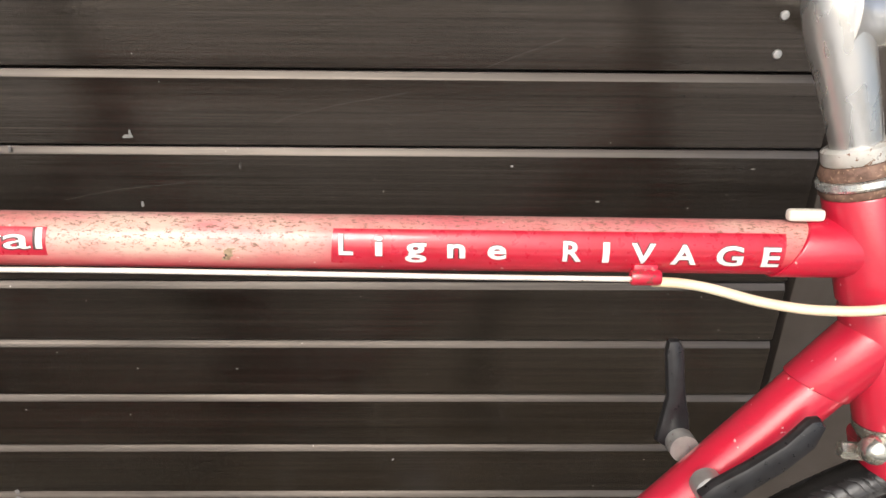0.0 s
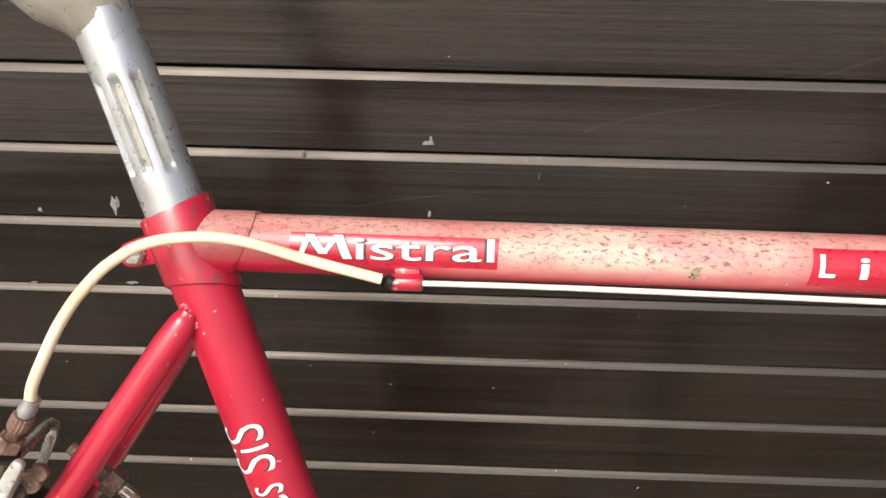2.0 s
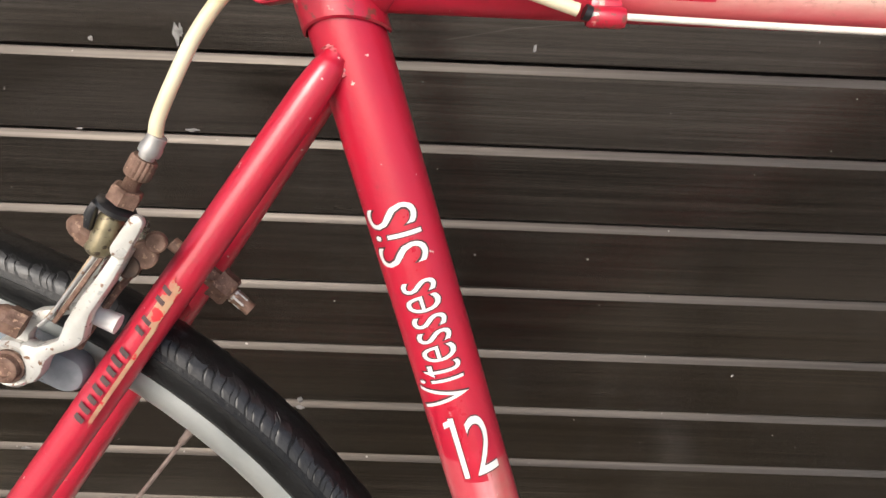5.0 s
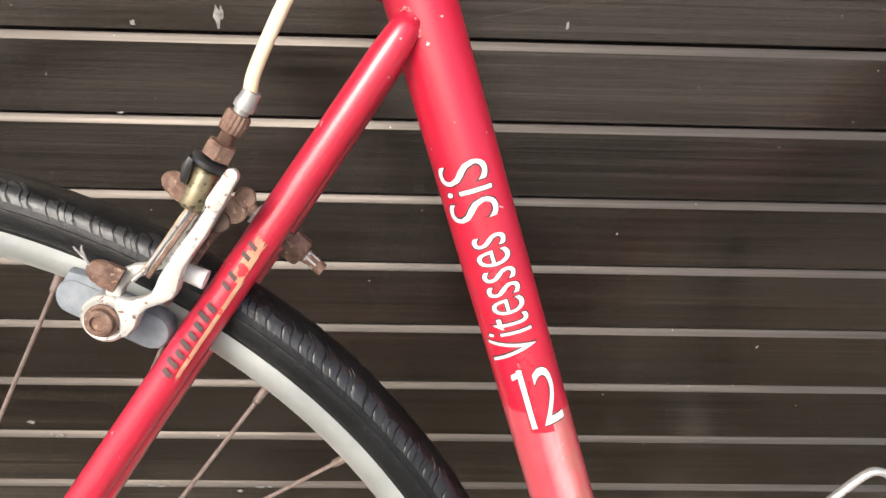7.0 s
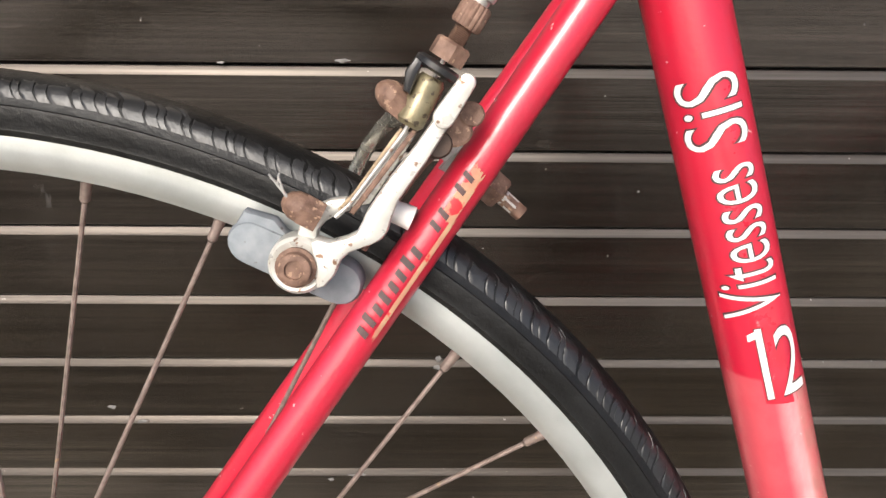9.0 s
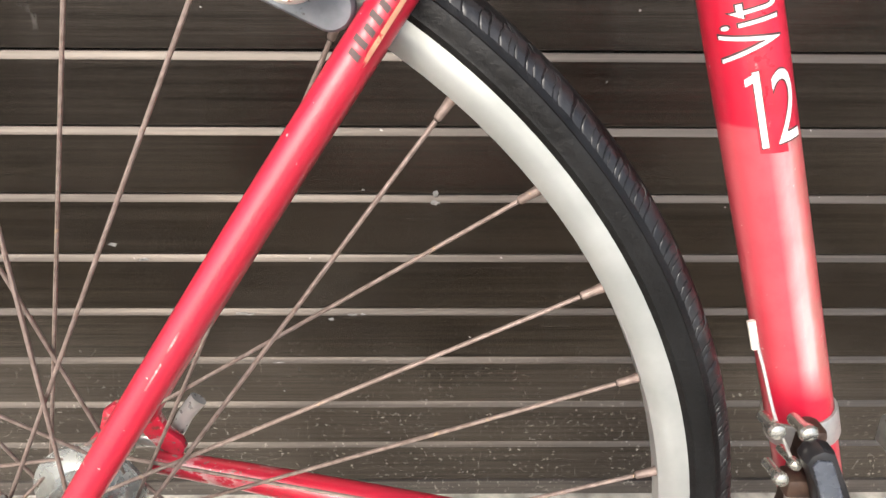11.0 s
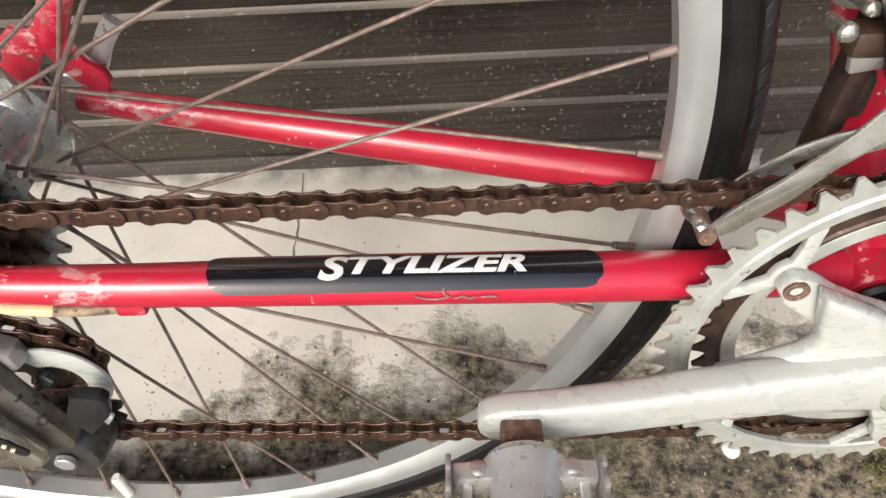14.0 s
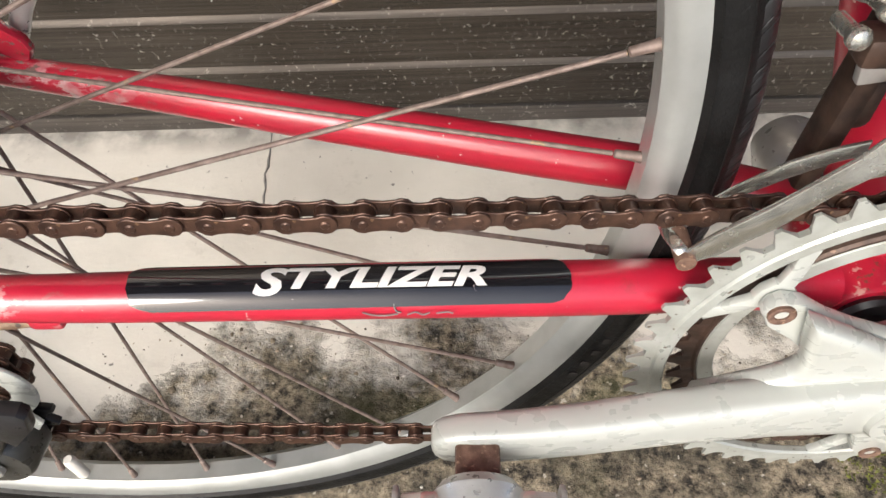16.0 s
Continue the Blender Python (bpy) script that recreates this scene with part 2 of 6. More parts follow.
M_TYRE = tyre_material()
M_GREYMARK = plain("faded_tyre_print", (0.022, 0.018, 0.016), (0.014, 0.012, 0.011), 0.7, scale=200, bumpy=0)
M_TREAD = plain("dusty_tread_rubber", (0.010, 0.010, 0.0105), (0.024, 0.0245, 0.026), 0.30, scale=45, spots=(0.06, 0.06, 0.06), spot_lo=0.72, spot_scale=420, bumpy=0.35)


def slat_material():
    m, nt, bs = nodes_of("dark_brown_grooved_board")
    info = nt.nodes.new("ShaderNodeObjectInfo")
    base = mix(nt, info.outputs["Random"], (0.0075, 0.0058, 0.0045), (0.0110, 0.0087, 0.0068))
    streak = ramp(nt, noise_fac(nt, 300, 6, (0.010, 1, 1), 0.8, place=True), 0.36, 0.64)
    col = mix(nt, streak, base, (0.0050, 0.0040, 0.0032))
    band = ramp(nt, noise_fac(nt, 130, 5, (0.010, 1, 1), 0.7, (4, 0, 9), place=True), 0.40, 0.60)
    col = mix(nt, calc(nt, "MULTIPLY", band, 0.5), col, (0.0200, 0.0162, 0.0132))
    haze = ramp(nt, noise_fac(nt, 7, 4, (0.5, 1, 1.6), place=True), 0.45, 0.78, 0, 0.14)
    col = mix(nt, haze, col, (0.055, 0.048, 0.041))
    wipe = calc(nt, "MULTIPLY", ramp(nt, noise_fac(nt, 26, 5, (1.6, 1, 0.25), 0.75, (3, 3, 8), place=True), 0.52, 0.74), ramp(nt, noise_fac(nt, 480, 3, (0.02, 1, 1), 0.6, place=True), 0.35, 0.65))
    col = mix(nt, calc(nt, "MULTIPLY", wipe, 0.14), col, (0.12, 0.11, 0.10))
    tc = nt.nodes.new("ShaderNodeTexCoord")
    sep = nt.nodes.new("ShaderNodeSeparateXYZ")
    nt.links.new(tc.outputs["Object"], sep.inputs[0])
    # upper lip coloured paler, for the light its upward chamfer catches
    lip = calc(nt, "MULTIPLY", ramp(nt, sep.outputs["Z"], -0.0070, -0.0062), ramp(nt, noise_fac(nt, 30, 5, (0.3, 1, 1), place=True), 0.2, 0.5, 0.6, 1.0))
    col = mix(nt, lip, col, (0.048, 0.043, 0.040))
    # rain-splashed dust near the floor
    geo = nt.nodes.new("ShaderNodeNewGeometry")
    low = nt.nodes.new("ShaderNodeSeparateXYZ")
    nt.links.new(geo.outputs["Position"], low.inputs[0])
    wet = ramp(nt, low.outputs["Z"], 0.34, 0.06)
    dust = calc(nt, "MULTIPLY", ramp(nt, low.outputs["Z"], 0.24, 0.07), calc(nt, "MULTIPLY", ramp(nt, noise_fac(nt, 190, 5, (1, 1, 1), 0.7, (2, 2, 6), place=True), 0.590, 0.645, 0, 0.85), ramp(nt, noise_fac(nt, 22, 3, (1, 1, 1), 0.5, (8, 2, 1), place=True), 0.38, 0.55)))
    col = mix(nt, dust, col, (0.30, 0.28, 0.25))
    col = mix(nt, calc(nt, "MULTIPLY", wet, ramp(nt, noise_fac(nt, 18, 5, (1, 1, 2), 0.7, (5, 1, 6), place=True), 0.45, 0.7, 0, 0.14)), col, (0.13, 0.118, 0.105))
    specks = ramp(nt, noise_fac(nt, 170, 2, (1, 1, 1), 0.6, (1, 5, 3), place=True), 0.745, 0.78, 0, 0.75)
    col = mix(nt, specks, col, (0.48, 0.46, 0.44))
    drips = calc(nt, "MULTIPLY", ramp(nt, noise_fac(nt, 55, 4, (1, 1, 0.35), 0.7, (2, 8, 3), place=True), 0.60, 0.68), ramp(nt, noise_fac(nt, 5, 2, (1, 1, 1), 0.5, (7, 0, 2), place=True), 0.66, 0.74))
    col = mix(nt, calc(nt, "MULTIPLY", drips, 0.3), col, (0.50, 0.49, 0.47))
    nt.links.new(col, bs.inputs["Base Color"])
    gloss = calc(nt, "ADD", ramp(nt, noise_fac(nt, 14, 4, (0.3, 1, 1), place=True), 0.3, 0.7, 0.13, 0.18), calc(nt, "MULTIPLY", band, 0.07))
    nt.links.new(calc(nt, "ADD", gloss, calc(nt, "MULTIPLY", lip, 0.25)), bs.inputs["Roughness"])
    reed = ramp(nt, noise_fac(nt, 240, 6, (0.008, 1, 1), 0.8, (2, 0, 4), place=True), 0.36, 0.64, 0.45, 1.2)
    nt.links.new(reed, bs.inputs["Specular IOR Level"])
    bs.inputs["Specular Tint"].default_value = (1.0, 0.88, 0.77, 1)
    bump(nt, bs, noise_fac(nt, 420, 5, (0.008, 1, 1), 0.75, place=True), 0.22, 0.0006)
    return m


M_SLAT = slat_material()
M_POST = plain("dark_brown_post", (0.050, 0.041, 0.034), (0.066, 0.055, 0.047), 0.5, scale=25, bumpy=0.1)
M_SCREW = plain("zinc_screw", (0.72, 0.71, 0.69), (0.60, 0.59, 0.57), 0.3, 0.9, scale=300, bumpy=0.1)


def ground_material():
    m, nt, bs = nodes_of("weathered_concrete")
    tc = nt.nodes.new("ShaderNodeTexCoord")
    sep = nt.nodes.new("ShaderNodeSeparateXYZ")
    nt.links.new(tc.outputs["Object"], sep.inputs[0])
    pale = mix(nt, ramp(nt, noise_fac(nt, 10, 5), 0.35, 0.7), (0.68, 0.645, 0.575), (0.58, 0.55, 0.485))
    pale = mix(nt, ramp(nt, noise_fac(nt, 26, 6, (1, 1, 1), 0.7, (3, 1, 0)), 0.58, 0.76, 0, 0.55), pale, (0.40, 0.37, 0.32))
    pale = mix(nt, ramp(nt, noise_fac(nt, 150, 3, (1, 1, 1), 0.5), 0.70, 0.73, 0, 0.8), pale, (0.12, 0.11, 0.095))
    grit = mix(nt, ramp(nt, noise_fac(nt, 78, 7, (1, 1, 1), 0.75), 0.41, 0.62), (0.014, 0.011, 0.008), (0.40, 0.335, 0.235))
    grit = mix(nt, ramp(nt, noise_fac(nt, 14, 4, (1, 1, 1), 0.6, (4, 4, 0)), 0.45, 0.65, 0, 0.6), grit, mix(nt, ramp(nt, noise_fac(nt, 200, 4), 0.4, 0.6), (0.022, 0.020, 0.013), (0.085, 0.077, 0.055)))
    grit = mix(nt, ramp(nt, noise_fac(nt, 150, 3, (1, 1, 1), 0.5, (6, 3, 0)), 0.66, 0.70), grit, (0.52, 0.48, 0.40))
    moss = ramp(nt, noise_fac(nt, 8, 4, (1, 1, 1), 0.5, (1, 7, 0)), 0.56, 0.66)
    grit = mix(nt, calc(nt, "MULTIPLY", moss, 0.6), grit, (0.085, 0.088, 0.026))
    wob = noise_fac(nt, 11, 4, (1, 1, 1), 0.6, (2, 2, 0))
    fray = noise_fac(nt, 60, 6, (1, 1, 1), 0.72, (8, 1, 0))
    edge = nt.nodes.new("ShaderNodeMath")
    edge.operation = 'MULTIPLY_ADD'
    nt.links.new(wob, edge.inputs[0])
    edge.inputs[1].default_value = 0.34
    shift = nt.nodes.new("ShaderNodeMath")
    shift.operation = 'ADD'
    nt.links.new(sep.outputs["Y"], shift.inputs[0])
    nt.links.new(ramp(nt, sep.outputs["X"], -0.51, -0.60, 0.0, 0.045), shift.inputs[1])
    nt.links.new(shift.outputs[0], edge.inputs[2])
    edge2 = nt.nodes.new("ShaderNodeMath")
    edge2.operation = 'MULTIPLY_ADD'
    nt.links.new(fray, edge2.inputs[0])
    edge2.inputs[1].default_value = 0.14
    nt.links.new(edge.outputs[0], edge2.inputs[2])
    mask = ramp(nt, edge2.outputs[0], 0.035, -0.03)
    mask = calc(nt, "MULTIPLY", mask, ramp(nt, sep.outputs["Y"], -1.0, -0.7))
    # floor out of view: dark strip, then pale, added to shape the boards' reflections
    unseen_floor = mix(nt, ramp(nt, noise_fac(nt, 40, 5), 0.4, 0.6), (0.032, 0.031, 0.030), (0.050, 0.048, 0.046))
    road = mix(nt, ramp(nt, noise_fac(nt, 3, 5), 0.4, 0.6), (0.54, 0.52, 0.48), (0.66, 0.64, 0.60))
    unseen_floor = mix(nt, ramp(nt, sep.outputs["Y"], -1.9, -2.6), unseen_floor, road)
    col = mix(nt, ramp(nt, sep.outputs["Y"], -0.9, -1.1), mix(nt, mask, pale, grit), unseen_floor)
    # darker broken line where the floor meets the boards
    near = calc(nt, "MULTIPLY", ramp(nt, sep.outputs["Y"], -0.030, -0.004), ramp(nt, noise_fac(nt, 30, 4), 0.3, 0.6))
    col = mix(nt, calc(nt, "MULTIPLY", near, 0.75), col, (0.13, 0.12, 0.11))
    nt.links.new(col, bs.inputs["Base Color"])
    bs.inputs["Roughness"].default_value = 0.9
    bump(nt, bs, calc(nt, "ADD", calc(nt, "MULTIPLY", noise_fac(nt, 120, 6, (1, 1, 1), 0.7), calc(nt, "ADD", mask, 0.08)), 0.0), 0.9, 0.006)
    return m


M_GROUND = ground_material()
M_CRACK = plain("dark_joint", (0.20, 0.19, 0.17), (0.30, 0.28, 0.26), 0.9, scale=80)


# ---------------------------------------------------------------- builders
def part(name, bm, material, parent, label="", smooth=38):
    """Links bm as one mesh under parent, with rounded faces smooth and sharp folds kept."""
    bmesh.ops.recalc_face_normals(bm, faces=bm.faces)
    me = bpy.data.meshes.new(name)
    for f in bm.faces:
        f.smooth = True
    for e in bm.edges:
        if len(e.link_faces) == 2 and e.calc_face_angle(0) > radians(smooth):
            e.smooth = False
    bm.to_mesh(me)
    bm.free()
    me.materials.append(material)
    ob = new(name, me)
    ob.parent = parent
    if label:
        ob["label"] = label
    return ob


def again(ob, name, m=None, parent=None):
    """A second piece on the same mesh."""
    o = new(name, ob.data)
    o.parent = parent or ob.parent
    if m is not None:
        o.matrix_basis = m
    if "label" in ob:
        o["label"] = ob["label"]
    return o


def thing(name, label, category, m=None, group="", kind=""):
    ob = new(name)
    if m is not None:
        ob.matrix_world = m
    return tagged(ob, label, category, group, kind)


def V(*a):
    return Vector(a)


def smooth_path(pts, steps=6):
    """Catmull-Rom through the points."""
    pts = [Vector(p) for p in pts]
    ext = [pts[0] * 2 - pts[1]] + pts + [pts[-1] * 2 - pts[-2]]
    out = []
    for i in range(1, len(ext) - 2):
        a, b, c, d = ext[i - 1:i + 3]
        for k in range(steps):
            t = k / steps
            out.append(0.5 * ((2 * b) + (c - a) * t + (2 * a - 5 * b + 4 * c - d) * t * t + (3 * b - a - 3 * c + d) * t ** 3))
    out.append(pts[-1])
    return out


def sweep(bm, pts, radius, n=16, cap=True, flat=1.0, side=None, closed=False):
    """A tube along pts; radius a number or one per point; flat squeezes it across the side direction."""
    pts = [Vector(p) for p in pts]
    rad = [radius] * len(pts) if isinstance(radius, (int, float)) else list(radius)
    rings, u = [], None
    for i, p in enumerate(pts):
        if closed:
            d = (pts[(i + 1) % len(pts)] - pts[i - 1]).normalized()
        else:
            d = (pts[min(i + 1, len(pts) - 1)] - pts[max(i - 1, 0)]).normalized()
        ref = side if side is not None else (u if u is not None else (V(0, 1, 0) if abs(d.y) < 0.9 else V(1, 0, 0)))
        u = (Vector(ref) - d * d.dot(Vector(ref))).normalized()
        w = d.cross(u)
        rings.append([bm.verts.new(p + (u * math.cos(a) * flat + w * math.sin(a)) * rad[i]) for a in (2 * math.pi * k / n for k in range(n))])
    pairs = list(zip(rings, rings[1:])) + ([(rings[-1], rings[0])] if closed else [])
    for a, b in pairs:
        for k in range(n):
            bm.faces.new((a[k], a[(k + 1) % n], b[(k + 1) % n], b[k]))
    if cap and not closed:
        bm.faces.new(rings[0][::-1])
        bm.faces.new(rings[-1])
    return rings


def lathe(bm, prof, centre, axis=(0, 1, 0), n=32, closed=False):
    """Turns (along, radius) round axis through centre."""
    ax = Vector(axis).normalized()
    u = ax.orthogonal().normalized()
    if abs(ax.y) > 0.9:
        u = V(1, 0, 0)
    w = ax.cross(u)
    c = Vector(centre)
    rings = []
    for h, r in prof:
        if r < 1e-6:
            rings.append([bm.verts.new(c + ax * h)])
        else:
            rings.append([bm.verts.new(c + ax * h + (u * math.cos(t) + w * math.sin(t)) * r) for t in (2 * math.pi * k / n for k in range(n))])
    pairs = list(zip(rings, rings[1:])) + ([(rings[-1], rings[0])] if closed else [])
    for a, b in pairs:
        for k in range(n):
            q = (k + 1) % n
            if len(a) == 1 and len(b) > 1:
                bm.faces.new((a[0], b[q], b[k]))
            elif len(b) == 1 and len(a) > 1:
                bm.faces.new((a[k], a[q], b[0]))
            elif len(a) > 1:
                bm.faces.new((a[k], a[q], b[q], b[k]))


def prism(bm, outline, thick, m=Matrix(), bev=0.0, seg=2):
    """A plate: the outline in the local xy plane, thick along z and centred, with its rims rounded."""
    tmp = bmesh.new()
    lo = [tmp.verts.new((x, y, -thick / 2)) for x, y in outline]
    hi = [tmp.verts.new((x, y, thick / 2)) for x, y in outline]
    n = len(lo)
    tmp.faces.new(lo[::-1])
    tmp.faces.new(hi)
    for k in range(n):
        tmp.faces.new((lo[k], lo[(k + 1) % n], hi[(k + 1) % n], hi[k]))
    bmesh.ops.recalc_face_normals(tmp, faces=tmp.faces)
    if bev:
        rims = [e for e in tmp.edges if abs(e.verts[0].co.z - e.verts[1].co.z) < 1e-7]
        bmesh.ops.bevel(tmp, geom=rims, offset=bev, segments=seg, affect='EDGES', profile=0.5)
    tmp.transform(m)
    join(bm, tmp)


def join(bm, tmp):
    me = bpy.data.meshes.new("scratch")
    tmp.to_mesh(me)
    tmp.free()
    bm.from_mesh(me)
    bpy.data.meshes.remove(me)


def box(bm, size, m=Matrix(), bev=0.001, seg=2):
    tmp = bmesh.new()
    bmesh.ops.create_cube(tmp, size=1.0)
    bmesh.ops.scale(tmp, vec=size, verts=tmp.verts)
    if bev:
        bmesh.ops.bevel(tmp, geom=list(tmp.edges), offset=bev, segments=seg, affect='EDGES', profile=0.5)
    tmp.transform(m)
    join(bm, tmp)


def flatside(x, y, z, turn=0.0):
    """The pose of a plate that faces sideways from the bike (local x to the front, local y up, local z to the left side), turned by degrees."""
    return Matrix.Translation((x, y, z)) @ Matrix(((1, 0, 0, 0), (0, 0, -1, 0), (0, 1, 0, 0), (0, 0, 0, 1))) @ Matrix.Rotation(radians(turn), 4, 'Z')


def arc(cx, cy, r, a0, a1, n=10):
    return [(cx + r * math.cos(radians(a0 + (a1 - a0) * k / n)), cy + r * math.sin(radians(a0 + (a1 - a0) * k / n))) for k in range(n + 1)]


def slot_outline(x0, y0, x1, y1, r0, r1=None, n=10):
    """A rounded bar from one end to the other."""
    r1 = r0 if r1 is None else r1
    a = math.degrees(math.atan2(y1 - y0, x1 - x0))
    return arc(x1, y1, r1, a - 90, a + 90, n) + arc(x0, y0, r0, a + 90, a + 270, n)


def bolt(name, c, r, h, parent, material=None, axis=(0, -1, 0), hexa=True, label=""):
    bm = bmesh.new()
    lathe(bm, [(-h, r * 0.6), (0, r * 0.6), (0, r * 1.05), (h * 0.15, r * 1.05), (h * 0.15, r), (h * 0.85, r), (h, r * 0.85), (h, 0)], c, axis, 6 if hexa else 18)
    return part(name, bm, material or M_STEEL, parent, label, 25)


# ---------------------------------------------------------------- the boarded wall and the ground
PITCH, LINE = 0.05941, 0.7951   # height of one board, and of one board joint
wall = thing("wall_boards", "dark brown horizontal grooved boards with dusty pale specks", "wall", kind="structure")


def slat_mesh(width):
    """One board, its joint at z = 0: chamfered upper lip, flat grooved face, undercut foot."""
    bm = bmesh.new()
    prof = [(0.020, -0.0012), (0.0034, -0.0012), (0.0010, -0.0042), (0.0000, -0.0066), (0.0, -PITCH + 0.0024), (0.0010, -PITCH + 0.0016), (0.020, -PITCH + 0.0016)]
    a = [bm.verts.new((-width / 2, y, z)) for y, z in prof]
    b = [bm.verts.new((width / 2, y, z)) for y, z in prof]
    for k in range(len(prof)):
        q = (k + 1) % len(prof)
        bm.faces.new((a[k], a[q], b[q], b[k]))
    bm.faces.new(a)
    bm.faces.new(b[::-1])
    return bm


X_END = 0.2985
slat = None
for k in range(-22, 14):
    z = LINE + 0.0040 - (k - 1) * PITCH
    if slat is None:
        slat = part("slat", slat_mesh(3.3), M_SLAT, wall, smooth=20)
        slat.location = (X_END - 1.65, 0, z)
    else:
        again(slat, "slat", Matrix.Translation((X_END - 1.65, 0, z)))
bm = bmesh.new()
box(bm, (3.3, 0.016, LINE - 12 * PITCH - PITCH + 0.0), Matrix.Translation((X_END - 1.65, 0.0095, (LINE - 13 * PITCH) / 2 - 0.001)), 0.003)
part("foot_rail", bm, M_SLAT, wall)
bm = bmesh.new()
box(bm, (3.3, 0.03, 2.2), Matrix.Translation((X_END - 1.65, 0.036, 1.1)), 0)
part("backing", bm, M_BLACK, wall)
for x, z in ((0.2476, 0.841), (0.248, 0.8135), (0.2476, 0.841 + 2 * PITCH), (0.248, 0.8135 + 2 * PITCH)):
    bm = bmesh.new()
    lathe(bm, [(-0.001, 0.0036), (0.0, 0.0037), (0.0012, 0.0030), (0.0016, 0.0012), (0.0011, 0.0)], (x, 0, z), (0, -1, 0), 18)
    s = part("screw", bm, M_SCREW, wall, "zinc cross-head screw")
post = thing("wall_post", "smooth dark brown post at the end of the boards", "post", kind="structure")
bm = bmesh.new()
box(bm, (1.2, 0.08, 2.25), Matrix.Translation((0.311 + 0.6, 0.05, 1.125)), 0.002)
part("post_body", bm, M_POST, post)

ground = thing("ground", "pale concrete floor turning dark, gritty and mossy", "ground", kind="structure")
bm = bmesh.new()
xs = [-60, -8, -2.5] + [-1.6 + 0.05 * k for k in range(57)] + [2.5, 8, 60]
ys = [-60, -8, -3] + [-1.2 + 0.05 * k for k in range(25)] + [0.06, 3, 60]
grid = [[bm.verts.new((x, y, 0)) for x in xs] for y in ys]
for r0, r1 in zip(grid, grid[1:]):
    for k in range(len(xs) - 1):
        bm.faces.new((r0[k], r0[k + 1], r1[k + 1], r1[k]))
part("floor", bm, M_GROUND, ground)
bm = bmesh.new()
rnd = random.Random(5)
pts = [(-0.5525 + rnd.uniform(-0.0015, 0.0015), -0.004 - 0.0085 * k, 0.0003) for k in range(15)]
sweep(bm, pts, [0.0010 + rnd.uniform(-0.0004, 0.0006) for _ in pts], 6, flat=1.0)
part("joint", bm, M_CRACK, ground, "thin dark crack in the concrete")

# an unseen wall added behind the camera, kept low so the boards reflect sky
opposite = thing("unseen_wall", "low plain grey wall added out of view", "wall", kind="structure")
bm = bmesh.new()
box(bm, (30, 0.25, 1.2), Matrix.Translation((-0.3, -14.0, 0.6)), 0.01)
part("wall_panel", bm, plain("grey_plaster", (0.20, 0.19, 0.18), (0.26, 0.25, 0.235), 0.9, scale=4, spot_scale=60), opposite)

# an unseen eave, added to shade the boards from straight above
eave = thing("eave", "plain eave added out of view to block the sky above the wall", "eave", kind="structure")
bm = bmesh.new()
box(bm, (9.0, 1.00, 0.10), Matrix.Translation((-0.35, -0.35, 2.32)), 0.01)
part("sky_blocker", bm, M_POST, eave)

# dried white splashes and thin scratches on the boards
M_SPLASH = plain("dried_white_splash", (0.28, 0.27, 0.26), (0.13, 0.125, 0.12), 0.8, scale=200, bumpy=0.1)
rnd = random.Random(11)


def splash(x, z, w, h):
    bm = bmesh.new()
    n_ = 14
    rim_ = []
    for k in range(n_):
        a = 2 * math.pi * k / n_
        q = rnd.uniform(0.55, 1.1)
        rim_.append((x + w / 2 * q * math.cos(a), z + h / 2 * q * math.sin(a)))
    mid_ = bm.verts.new((x, -0.0009, z))
    lo = [bm.verts.new((p, -0.0004, q)) for p, q in rim_]
    for k in range(n_):
        bm.faces.new((mid_, lo[k], lo[(k + 1) % n_]))
    part("splash", bm, M_SPLASH, wall, "dried white splash")


for x, z, w, h in ((-0.2400, 0.7475, 0.010, 0.004), (-0.2380, 0.7500, 0.003, 0.006), (-0.3323, 0.7373, 0.003, 0.006), (0.0566, 0.7254, 0.003, 0.002), (0.1274, 0.6958, 0.004, 0.0015), (0.2480, 0.7245, 0.006, 0.001),
                   (-0.2383, 0.6915, 0.003, 0.007), (-0.4820, 0.6915, 0.006, 0.016), (-0.4790, 0.6940, 0.003, 0.010), (-0.4787, 0.6246, 0.012, 0.0035), (-0.5594, 0.6227, 0.006, 0.002), (-0.5410, 0.6863, 0.004, 0.004),
                   (-0.4137, 0.3850, 0.005, 0.007), (-0.4140, 0.3765, 0.009, 0.005), (-0.6880, 0.3350, 0.009, 0.005), (-0.6655, 0.3198, 0.010, 0.004), (-0.5900, 0.2600, 0.016, 0.003), (-0.5830, 0.2592, 0.010, 0.003),
                   (-0.4890, 0.2590, 0.012, 0.003), (-0.4800, 0.2595, 0.006, 0.003), (-0.5090, 0.2538, 0.006, 0.004), (-0.5627, 0.2003, 0.012, 0.002), (-0.6063, 0.2005, 0.006, 0.002), (-0.4725, 0.3884, 0.003, 0.002), (-0.1812, 0.5323, 0.002, 0.002), (-0.2698, 0.5326, 0.002, 0.002)):
    splash(x, z, w, h)
M_SCRATCH = plain("dull_scratch", (0.10, 0.09, 0.08), (0.05, 0.045, 0.04), 0.7, scale=90, bumpy=0)
for line_ in (((-0.1295, 0.7571), (-0.1161, 0.7638), (-0.077, 0.7736)), ((-0.077, 0.7736), (-0.0257, 0.7826)), ((0.0331, 0.8020), (0.0900, 0.8236)), ((-0.2991, 0.6950), (-0.2547, 0.7041), (-0.2022, 0.7101))):
    bm = bmesh.new()
    sweep(bm, [(x, 0.0001, z) for x, z in line_], 0.00013, 5)
    part("scratch", bm, M_SCRATCH, wall, "thin pale scratch")

